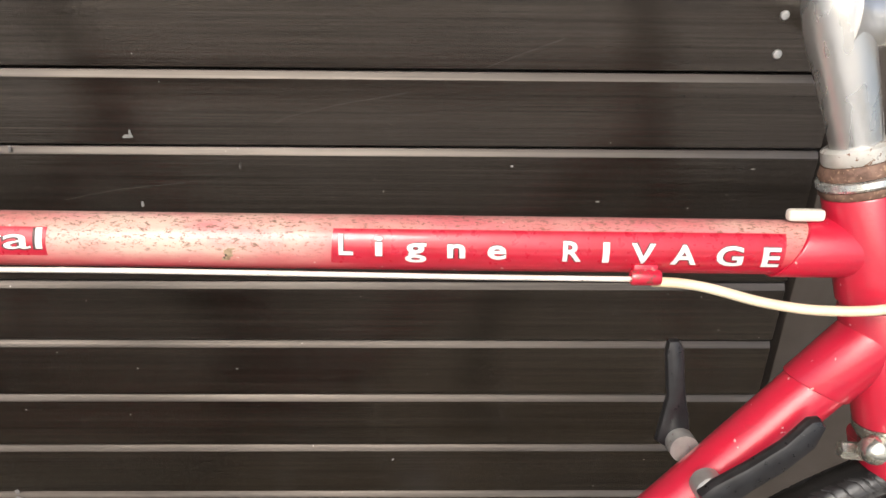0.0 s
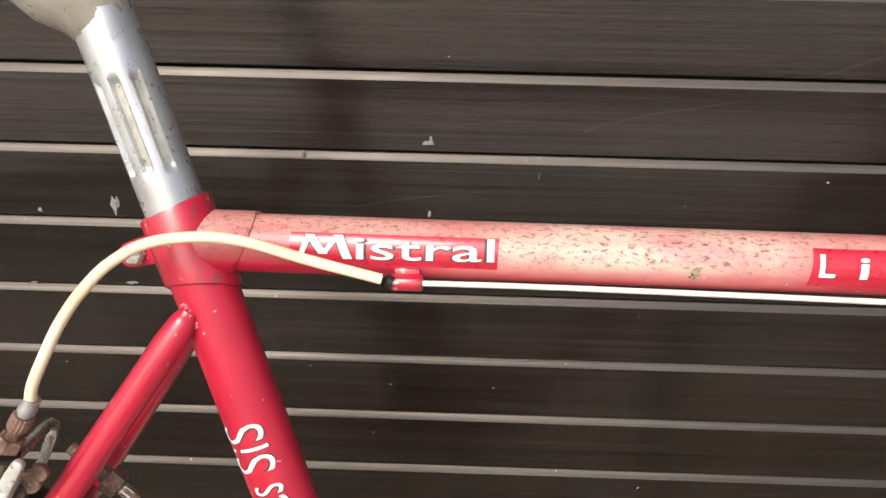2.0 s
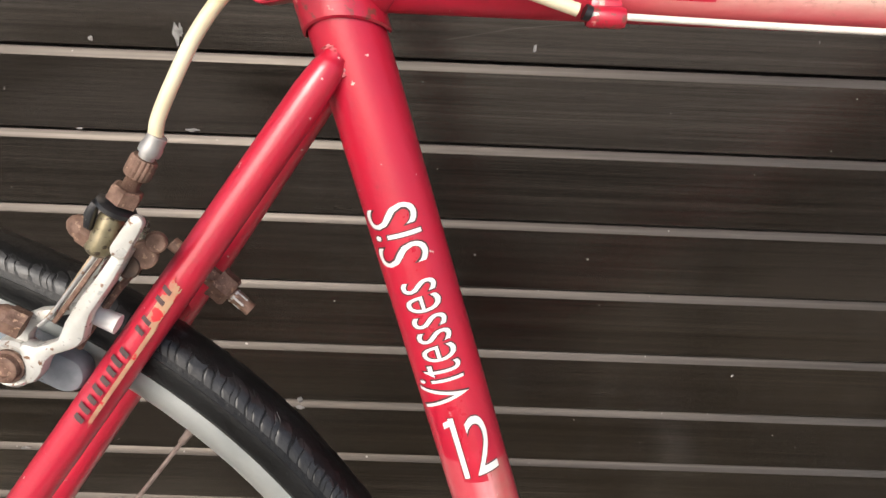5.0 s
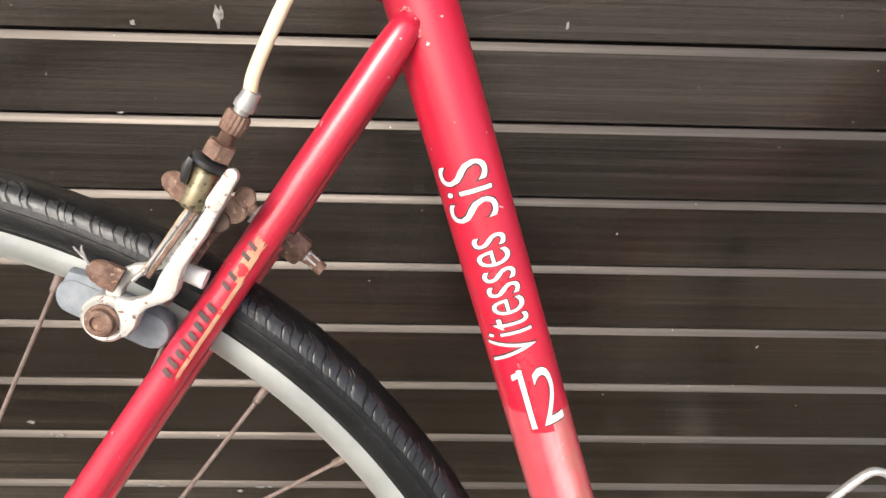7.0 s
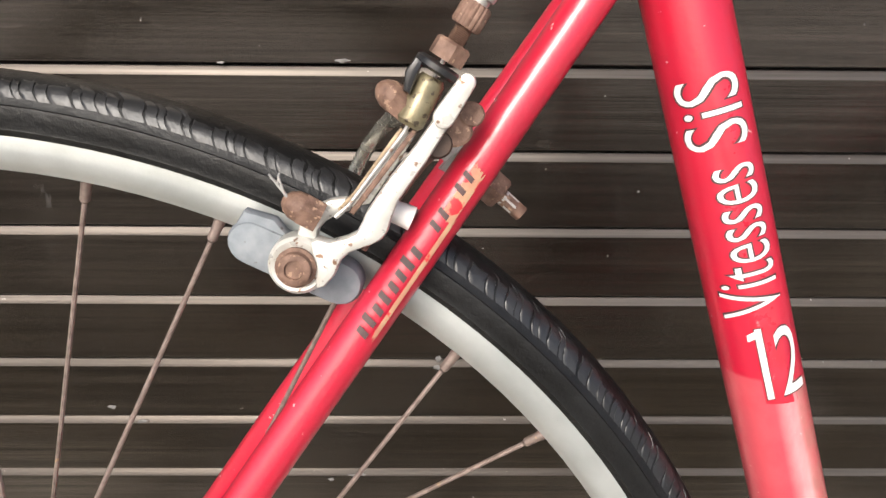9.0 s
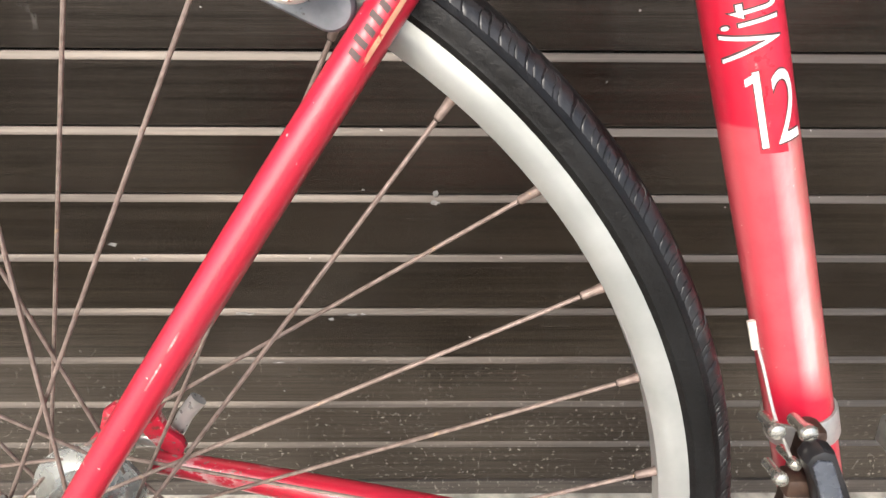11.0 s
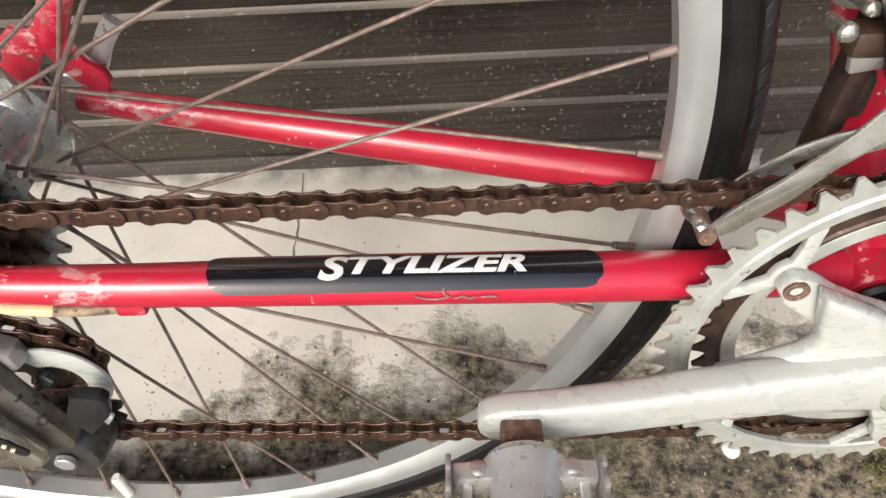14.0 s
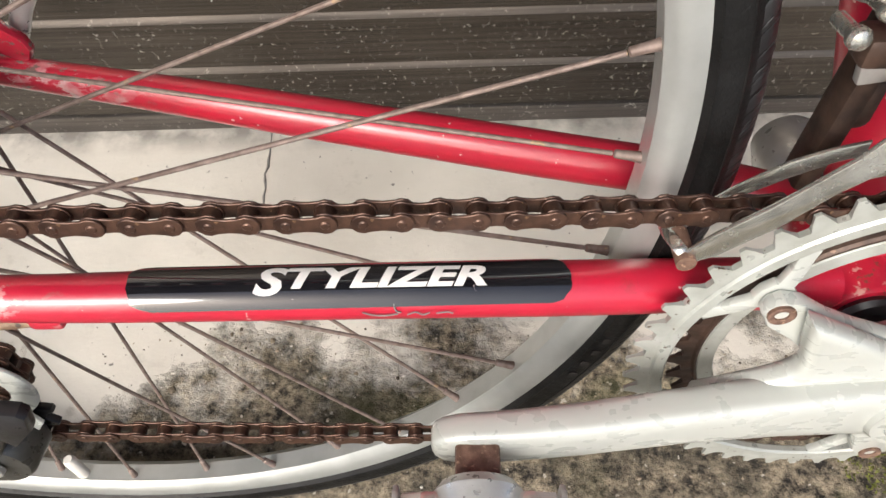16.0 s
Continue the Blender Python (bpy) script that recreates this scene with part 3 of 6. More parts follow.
# a white pebble and a cushion of moss on the floor
pebble = thing("pebble", "small rounded white pebble on gritty concrete", "stone")
bm = bmesh.new()
bmesh.ops.create_icosphere(bm, subdivisions=3, radius=0.0075)
for v in bm.verts:
    v.co *= 1 + 0.18 * noise.noise(v.co * 140)
    v.co.z *= 0.6
    v.co += V(-0.1820, -0.3130, 0.0040)
part("stone", bm, plain("white_stone", (0.74, 0.73, 0.70), (0.62, 0.60, 0.56), 0.7, scale=200), pebble)
gravel = thing("gravel", "loose grit and small stones on dark concrete", "gravel", kind="stuff")


def grit_material():
    m, nt, bs = nodes_of("mixed_grit")
    geo = nt.nodes.new("ShaderNodeNewGeometry")
    a = mix(nt, ramp(nt, geo.outputs["Random Per Island"], 0.2, 0.75), (0.06, 0.045, 0.03), (0.34, 0.28, 0.20))
    a = mix(nt, ramp(nt, geo.outputs["Random Per Island"], 0.90, 0.92), a, (0.62, 0.58, 0.52))
    a = mix(nt, ramp(nt, noise_fac(nt, 300, 4), 0.5, 0.7, 0, 0.5), a, (0.05, 0.04, 0.03))
    nt.links.new(a, bs.inputs["Base Color"])
    bs.inputs["Roughness"].default_value = 0.85
    return m


verts_, faces_ = [], []
unit = bmesh.new()
bmesh.ops.create_icosphere(unit, subdivisions=1, radius=1.0)
unit.verts.ensure_lookup_table()
uv_ = [v.co.copy() for v in unit.verts]
uf_ = [[v.index for v in f.verts] for f in unit.faces]
unit.free()
for k in range(1500):
    x_, y_ = rnd.uniform(-0.85, 0.25), -0.20 - 0.42 * rnd.random() ** 1.3
    if noise.noise(V(x_ * 9, y_ * 9, 3.0)) < -0.05 and y_ > -0.34:
        continue
    s_ = 0.0007 + 0.0022 * rnd.random() ** 4
    e_ = V(rnd.uniform(0.7, 1.4), rnd.uniform(0.7, 1.4), rnd.uniform(0.4, 0.8))
    base_ = len(verts_)
    for co in uv_:
        q_ = s_ * rnd.uniform(0.75, 1.15)
        verts_.append((x_ + co.x * e_.x * q_, y_ + co.y * e_.y * q_, s_ * 0.2 + co.z * e_.z * q_))
    faces_.extend([[base_ + i for i in f] for f in uf_])
me_ = bpy.data.meshes.new("stones")
me_.from_pydata(verts_, [], faces_)
me_.materials.append(grit_material())
new("stones", me_).parent = gravel
moss = thing("moss", "yellow-green moss cushion on the concrete", "moss", kind="stuff")
bm = bmesh.new()
for k in range(420):
    a, q = rnd.uniform(0, 2 * math.pi), math.sqrt(rnd.random())
    c = V(-0.052 + 0.034 * q * math.cos(a), -0.335 + 0.026 * q * math.sin(a), 0.001 + 0.005 * (1 - q))
    s_ = rnd.uniform(0.0012, 0.0026)
    vs = [bm.verts.new(c + V(rnd.uniform(-1, 1), rnd.uniform(-1, 1), rnd.uniform(-0.3, 1)) * s_) for _ in range(4)]
    bm.faces.new(vs[:3])
    bm.faces.new((vs[0], vs[2], vs[3]))
    bm.faces.new((vs[1], vs[3], vs[2]))
part("tufts", bm, plain("moss_green", (0.10, 0.115, 0.018), (0.17, 0.175, 0.035), 0.9, scale=150), moss)


# ---------------------------------------------------------------- the bicycle: x to its front, y to its left side, z up
bike = thing("bicycle", "old red steel road bicycle with rusty chain leaning towards boarded wall", "bicycle",
             pose(-0.35, -0.3423, 0, -11.3, 0, -1.05))
HUB, BB = V(-0.266, 0, 0.332), V(0.155, 0, 0.263)
TT_Z = 0.7665
ST_TOP = V(-0.0006, 0, TT_Z)
ST_FOOT = V(0.1622, 0, 0.263)
ST_DIR = (ST_TOP - ST_FOOT).normalized()
HT_MID = V(0.567, 0, TT_Z)
HT_DIR = V(-0.276, 0, 0.961).normalized()


def on_seat(z):
    return ST_TOP + ST_DIR * ((z - TT_Z) / ST_DIR.z)


def on_head(z):
    return HT_MID + HT_DIR * ((z - TT_Z) / HT_DIR.z)


def tube_part(name, a, b, r, material, label="", n=32, parent=None, r1=None):
    bm = bmesh.new()
    k = 8
    sweep(bm, [Vector(a).lerp(Vector(b), i / k) for i in range(k + 1)], [r + ((r1 or r) - r) * i / k for i in range(k + 1)], n)
    return part(name, bm, material, parent or bike, label)


top_tube = tube_part("top_tube", ST_TOP, HT_MID, 0.0142, M_WORN, "red top tube bleached pink on its crown, with rust specks")
seat_tube = tube_part("seat_tube", ST_FOOT, on_seat(0.782), 0.0156, M_FADED_HIGHLIT, "red seat tube, bleached pink below its number, with a painted highlight stripe")
DT_END = on_head(0.722)
down_tube = tube_part("down_tube", BB, DT_END, 0.0158, M_RED)
head_tube = tube_part("head_tube", on_head(0.672), on_head(0.795), 0.0178, M_RED)

# lugs: short sleeves with a pointed lip
def sleeve(name, a, b, r, rim, material=M_RED, cut=None, label="", foot=None):
    bm = bmesh.new()
    a, b = Vector(a), Vector(b)
    ln = (b - a).length
    ax = (b - a).normalized()
    prof = [(0, r - 0.001), (0.0006, r), (ln - 0.0012, r), (ln - 0.0003, r - 0.0005), (ln, r - rim)]
    lathe(bm, prof, a, ax, 36)
    if cut:
        for v in bm.verts:
            d = (v.co - a).dot(ax)
            if d > ln * 0.6:
                rel = v.co - a - ax * d
                v.co += ax * cut(rel)
    if foot:
        for v in bm.verts:
            d = (v.co - a).dot(ax)
            if d < ln * 0.3:
                v.co += ax * foot(v.co - a - ax * d)
    return part(name, bm, material, bike, label)


sleeve("seat_lug_sleeve", ST_TOP - V(0.004, 0, 0), ST_TOP + V(0.030, 0, 0), 0.0154, 0.0013, M_WORN, lambda r: 0.006 * r.z / 0.0144 + 0.004 * abs(r.y) / 0.0144 - 0.002)
sleeve("seat_lug", on_seat(0.7445), on_seat(0.7832), 0.0176, 0.002, M_LUG, lambda r: 0.0025 * r.x / 0.0166, "pitted red seat lug", lambda r: -0.0020 - 0.0040 * r.x / 0.0176 + 0.0070 * abs(r.y) / 0.0176)
sleeve("head_lug_sleeve", HT_MID, HT_MID - V(0.041, 0, 0), 0.0156, 0.0013, M_RED, lambda r: -0.008 * r.z / 0.0146 + 0.003)
sleeve("head_lug", on_head(0.742), on_head(0.7965), 0.0193, 0.0018, M_RED)
sleeve("lower_head_lug", on_head(0.672), on_head(0.738), 0.0193, 0.0018, M_RED)
dt_dir = (BB - DT_END).normalized()
sleeve("down_lug_sleeve", DT_END, DT_END + dt_dir * 0.045, 0.0174, 0.0014, M_RED, lambda r: 0.008 * r.z / 0.016)
bm = bmesh.new()
lathe(bm, [(-0.034, 0), (-0.034, 0.0185), (-0.032, 0.0197), (0.032, 0.0197), (0.034, 0.0185), (0.034, 0)], BB, (0, 1, 0), 36)
part("bottom_bracket_shell", bm, M_LUG, bike)
for s in (1, -1):
    bm = bmesh.new()
    lathe(bm, [(-0.006, 0.010), (0.006, 0.0175), (0.0085, 0.0160), (0.0085, 0.009), (0.014, 0.0085), (0.014, 0)], BB + V(0, s * 0.031, 0), (0, s, 0), 28)
    part("bearing_cup", bm, M_BLACK, bike, "dark greasy bearing cup")
# seat binder ears and bolt
bm = bmesh.new()
prism(bm, slot_outline(-0.006, 0.765, -0.0265, 0.7595, 0.0075, 0.0062), 0.013, flatside(0, 0, 0), 0.001)
part("binder_lug", bm, M_RED, bike)
bolt("binder_bolt", (-0.0238, -0.0072, 0.7606), 0.0052, 0.004, bike, M_CHROME)

# stays
CS_R = [(-0.242, -0.0690, 0.3310), (-0.170, -0.0630, 0.3212), (-0.096, -0.054, 0.3112), (0.0157, -0.041, 0.2955), (0.075, -0.0340, 0.2875), (0.135, -0.025, 0.277)]
SS_R = [(0.0040, -0.0135, 0.7350), (-0.0060, -0.0168, 0.7190), (-0.060, -0.0290, 0.6385), (-0.145, -0.0460, 0.5130), (-0.2180, -0.0660, 0.4020), (-0.2440, -0.0710, 0.3600)]


def mirrored(pts):
    return [(x, -y, z) for x, y, z in pts]


for pts, rr, nm in ((CS_R, [0.0074, 0.0090, 0.0105, 0.0115, 0.0115, 0.0115], "chain_stay"), (SS_R, [0.0046, 0.0076, 0.0078, 0.0076, 0.0068, 0.0062], "seat_stay")):
    low = 0.005 if nm == "chain_stay" else 0.0
    for side_pts in (pts, [(x, y, z - low * min(1, max(0, (0.10 - x) / 0.25))) for x, y, z in mirrored(pts)]):
        bm = bmesh.new()
        line = smooth_path(side_pts, 6)
        rads = [rr[min(int(i / 6), len(rr) - 2)] * (1 - (i % 6) / 6) + rr[min(int(i / 6) + 1, len(rr) - 1)] * ((i % 6) / 6) for i in range(len(line) - 1)] + [rr[-1]]
        sweep(bm, line, rads, 24)
        part(nm, bm, M_RED, bike)
bm = bmesh.new()
sweep(bm, [(-0.0790, -0.027, 0.6125), (-0.0790, 0.027, 0.6125)], 0.0058, 16)
part("stay_bridge", bm, M_RED, bike)
bm = bmesh.new()
sweep(bm, [(0.075, -0.028, 0.288), (0.075, 0.028, 0.288)], 0.006, 16)
part("chain_stay_bridge", bm, M_RED, bike)
for s in (-1, 1):
    bm = bmesh.new()
    prism(bm, [(-0.2273, 0.3825), (-0.2344, 0.3701), (-0.2360, 0.3589), (-0.2312, 0.3482), (-0.2245, 0.3420), (-0.2228, 0.3360), (-0.2260, 0.3300), (-0.2300, 0.3290), (-0.2413, 0.3370), (-0.2476, 0.3462), (-0.2502, 0.3539), (-0.2569, 0.3459), (-0.2610, 0.3348),
               (-0.2648, 0.3138), (-0.2736, 0.3036), (-0.2859, 0.3031), (-0.2889, 0.3187), (-0.2821, 0.3413), (-0.2741, 0.3516), (-0.2703, 0.3629), (-0.2631, 0.3685), (-0.2537, 0.3661), (-0.2467, 0.3737), (-0.2414, 0.3837)][::-1], 0.0070, flatside(0, s * 0.0715, 0), 0.0022)
    drop = part("dropout", bm, M_LUG, bike, "red forged dropout with chipped paint")
    bm = bmesh.new()
    lathe(bm, [(0.0, 0.0030), (0.0, 0.0058), (0.0008, 0.0062), (0.0014, 0.0054), (0.0014, 0.0032), (0.0002, 0.0028), (0.0002, 0)], (-0.2617, s * 0.0748, 0.3603), (0, s, 0), 20)
    part("eyelet", bm, M_LUG, drop, "worn red eyelet")
    bm = bmesh.new()
    lathe(bm, [(0, 0.0055), (0, 0.0092), (0.0006, 0.0098), (0.0030, 0.0098), (0.0034, 0.0080), (0.0118, 0.0080), (0.0130, 0.0070), (0.0130, 0.0046), (0.006, 0.0042), (0.006, 0)], (HUB.x - 0.002, s * 0.0745, HUB.z), (0, s, 0), 24)
    part("axle_nut", bm, M_CHROME, bike, "chrome axle nut with a serrated collar")

# weld beads where the seat stays meet the seat tube: overlapping flat ripples, worn to the primer
M_WELD = plain("worn_weld", (0.46, 0.02, 0.045), (0.60, 0.26, 0.26), 0.45, scale=210, spots=(0.66, 0.42, 0.40), spot_lo=0.60, spot_scale=420, bumpy=0.5)
for s in (-1, 1):
    bm = bmesh.new()
    ripple = [(-0.0012, 0.7382), (0.0006, 0.7378), (0.0022, 0.7366), (0.0035, 0.7349), (0.0045, 0.7330), (0.0053, 0.7310), (0.0060, 0.7290), (0.0066, 0.7270)]
    rings = []
    for k, (x_, z_) in enumerate(ripple):
        for off in (0.0, 0.5):
            q = min(k + 1, len(ripple) - 1)
            cx, cz = x_ + (ripple[q][0] - x_) * off, z_ + (ripple[q][1] - z_) * off
            wid = (0.0027 if off == 0 else 0.0024) * (0.75 if k in (0, 7) else 1.0)
            out = 0.0152 if off == 0 else 0.0147
            rings.append([bm.verts.new((cx + f * wid * 0.86 + 0.0009, s * (out + 0.0010 * (1 - f * f) - 0.0012 * abs(f)), cz + f * wid * 0.5)) for f in (-1, -0.6, -0.2, 0.2, 0.6, 1)])
    for ra, rb in zip(rings, rings[1:]):
        for i in range(5):
            bm.faces.new((ra[i], ra[i + 1], rb[i + 1], rb[i]))
    part("weld_bead", bm, M_WELD, bike, "rippled weld bead worn to pale primer")

# seat post with two flutes, and the saddle clamp
post_dir = ST_DIR
bm = bmesh.new()
n = 96
rows_ = 60
base_p, top_p = on_seat(0.760), on_seat(0.8705)
rings = []
for i in range(rows_ + 1):
    c = base_p.lerp(top_p, i / rows_)
    ring = []
    u = V(0, -1, 0)
    w = post_dir.cross(u).normalized()
    for k in range(n):
        a = 2 * math.pi * k / n
        r = 0.0144
        for fa in (-38, 3, 42):
            da = abs((math.degrees(a) - fa + 180) % 360 - 180)
            zz = c.z
            lo, hi = 0.8010, 0.8412
            along = max(0, min(1, (zz - lo) / 0.004 + 0.5)) * max(0, min(1, (hi - zz) / 0.004 + 0.5))
            r -= 0.0030 * max(0, min(1, (9.0 - da) / 2.0)) * along
        ring.append(bm.verts.new(c + (u * math.cos(a) + w * math.sin(a)) * r))
    rings.append(ring)
for a_, b_ in zip(rings, rings[1:]):
    for k in range(n):
        bm.faces.new((a_[k], a_[(k + 1) % n], b_[(k + 1) % n], b_[k]))
bm.faces.new(rings[-1])
part("seat_post", bm, M_ALU, bike, "scuffed fluted aluminium seat post")
seat_post = [o for o in bike.children if o.name == "seat_post"][0]
M_FLUTE = plain("grimy_flute", (0.44, 0.43, 0.39), (0.32, 0.31, 0.275), 0.6, 0.2, scale=140, spots=(0.10, 0.08, 0.06), spot_lo=0.62, spot_scale=420, bumpy=0.3)
for fa in (-38, 3, 42):
    bm = bmesh.new()
    u, w = V(0, -1, 0), post_dir.cross(V(0, -1, 0)).normalized()
    strip = []
    for i in range(25):
        f = i / 24
        z_ = 0.8025 + (0.8397 - 0.8025) * f
        half = 7.6 * math.sqrt(max(0.02, 1 - max(0, abs(2 * f - 1) - 0.86) ** 2 / 0.0196))
        c_ = base_p.lerp(top_p, (z_ - base_p.z) / (top_p.z - base_p.z))
        strip.append([bm.verts.new(c_ + (u * math.cos(radians(fa + half * g)) + w * math.sin(radians(fa + half * g))) * 0.01205) for g in (-1, -0.5, 0, 0.5, 1)])
    for ra, rb in zip(strip, strip[1:]):
        for i in range(4):
            bm.faces.new((ra[i], ra[i + 1], rb[i + 1], rb[i]))
    part("flute", bm, M_FLUTE, seat_post, "grimy recessed flute")
bm = bmesh.new()
sweep(bm, [on_seat(0.865), on_seat(0.873) + V(-0.004, 0, 0), on_seat(0.882) + V(-0.012, 0, 0), on_seat(0.892) + V(-0.020, 0, 0)], [0.0144, 0.0168, 0.0208, 0.0218], 28)
part("saddle_clamp", bm, plain("stained_alloy", (0.25, 0.22, 0.18), (0.40, 0.37, 0.32), 0.5, 0.3, scale=45, spots=(0.16, 0.12, 0.08), spot_lo=0.62, spot_scale=300, bumpy=0.4), bike, "stained aluminium clamp head")
bm = bmesh.new()
lathe(bm, [(-0.03, 0), (-0.03, 0.006), (0.03, 0.006), (0.03, 0)], on_seat(0.894) + V(-0.02, 0, 0), (0, 1, 0), 16)
box(bm, (0.075, 0.045, 0.012), Matrix.Translation(on_seat(0.900) + V(-0.022, 0, 0)), 0.004)
part("clamp_cradle", bm, M_BLACK, bike, "black clamp cradle")

# headset, stem, fork
bm = bmesh.new()
lathe(bm, [(0.0165, 0.0140), (0.0165, 0.0165), (0.018, 0.0170), (0.0235, 0.0166), (0.0245, 0.0150), (0.0245, 0.010)], on_head(0.7965), HT_DIR, 36)
cup = part("headset_nut", bm, M_CALIPER, bike, "grimy yellowed headset lock nut")
for nm_, prof_, mt_, lb_ in (("lower_race", [(0, 0.0140), (0, 0.0190), (0.002, 0.0202), (0.0042, 0.0202), (0.0046, 0.0185), (0.0046, 0.014)], M_RUST, "rust-brown headset race"),
                            ("chrome_ring", [(0.0048, 0.014), (0.0048, 0.0205), (0.0060, 0.0212), (0.0088, 0.0208), (0.0094, 0.0190), (0.0094, 0.014)], M_HUB, "bright chrome headset ring"),
                            ("upper_race", [(0.0096, 0.014), (0.0096, 0.0190), (0.0120, 0.0192), (0.0150, 0.0180), (0.0163, 0.0172), (0.0163, 0.014)], M_RUST, "rust-brown headset race")):
    bm = bmesh.new()
    lathe(bm, prof_, on_head(0.7965), HT_DIR, 36)
    part(nm_, bm, mt_, bike, lb_)
bm = bmesh.new()
lathe(bm, [(0, 0.0150), (0, 0.0195), (-0.004, 0.0200), (-0.009, 0.0185), (-0.012, 0.0160), (-0.012, 0.012)], on_head(0.672), HT_DIR, 36)
part("lower_headset_cup", bm, M_CHROME, bike)
bm = bmesh.new()
sweep(bm, smooth_path([on_head(0.815), on_head(0.840) + V(-0.0004, 0, 0), on_head(0.862) + V(-0.0012, 0, 0), on_head(0.884) + V(-0.0010, 0, 0), on_head(0.902) + V(0.004, 0, 0)], 5), [0.0119 + 0.0040 * min(1, i / 15) for i in range(21)], 32)
sweep(bm, smooth_path([on_head(0.880), on_head(0.879) + V(0.018, 0, 0.001), on_head(0.881) + V(0.042, 0, 0.004), on_head(0.883) + V(0.080, 0, 0.006)], 5), [0.0205 - 0.0075 * (i / 15) ** 0.45 for i in range(16)], 28, flat=0.9)
lathe(bm, [(-0.022, 0.0), (-0.022, 0.0165), (-0.020, 0.0175), (0.020, 0.0175), (0.022, 0.0165), (0.022, 0.0)], on_head(0.887) + V(0.085, 0, 0), (0, 1, 0), 28)
part("stem", bm, plain("satin_white_alloy", (0.72, 0.72, 0.71), (0.64, 0.64, 0.63), 0.22, 0.85, scale=26, spots=(0.40, 0.38, 0.35), spot_lo=0.77, spot_scale=520, bumpy=0.06, stretch=(1, 1, 0.4)), bike, "satin silver alloy handlebar stem")
bm = bmesh.new()
c = on_head(0.887) + V(0.085, 0, 0)
bar = [c + V(0, 0, 0), c + V(0, 0.09, 0), c + V(0.004, 0.155, 0), c + V(0.03, 0.188, -0.002)]
sweep(bm, smooth_path(bar, 6), 0.0127, 20)
bar = [c, c + V(0, -0.09, 0), c + V(0.004, -0.155, 0), c + V(0.03, -0.188, -0.002)]
sweep(bm, smooth_path(bar, 6), 0.0127, 20)
part("handlebar", bm, M_ALU, bike)
bm = bmesh.new()
sweep(bm, [on_head(0.664), on_head(0.648), on_head(0.640)], [0.0165, 0.020, 0.018], 24)
part("fork_crown", bm, M_RED, bike)
for s in (-1, 1):
    bm = bmesh.new()
    line = smooth_path([on_head(0.648) + V(0, s * 0.026, 0), on_head(0.58) + V(0, s * 0.032, 0), on_head(0.47) + V(0.004, s * 0.038, 0), on_head(0.38) + V(0.022, s * 0.044, 0), V(0.727, s * 0.048, 0.338)], 5)
    sweep(bm, line, [0.0120 - 0.0060 * i / (len(line) - 1) for i in range(len(line))], 18)
    part("fork_blade", bm, M_RED, bike)
bolt("brake_bolt", on_head(0.652) + V(-0.022, -0.004, 0.0), 0.005, 0.012, bike, M_CHROME, (-1, 0, 0.1))
bm = bmesh.new()
lathe(bm, [(-0.005, 0.004), (0, 0.0075), (0.009, 0.0075), (0.013, 0.004), (0.014, 0)], on_head(0.656) + V(-0.017, -0.012, 0.004), (-0.7, -0.6, 0), 14)
part("brake_pivot", bm, M_CHROME, bike)


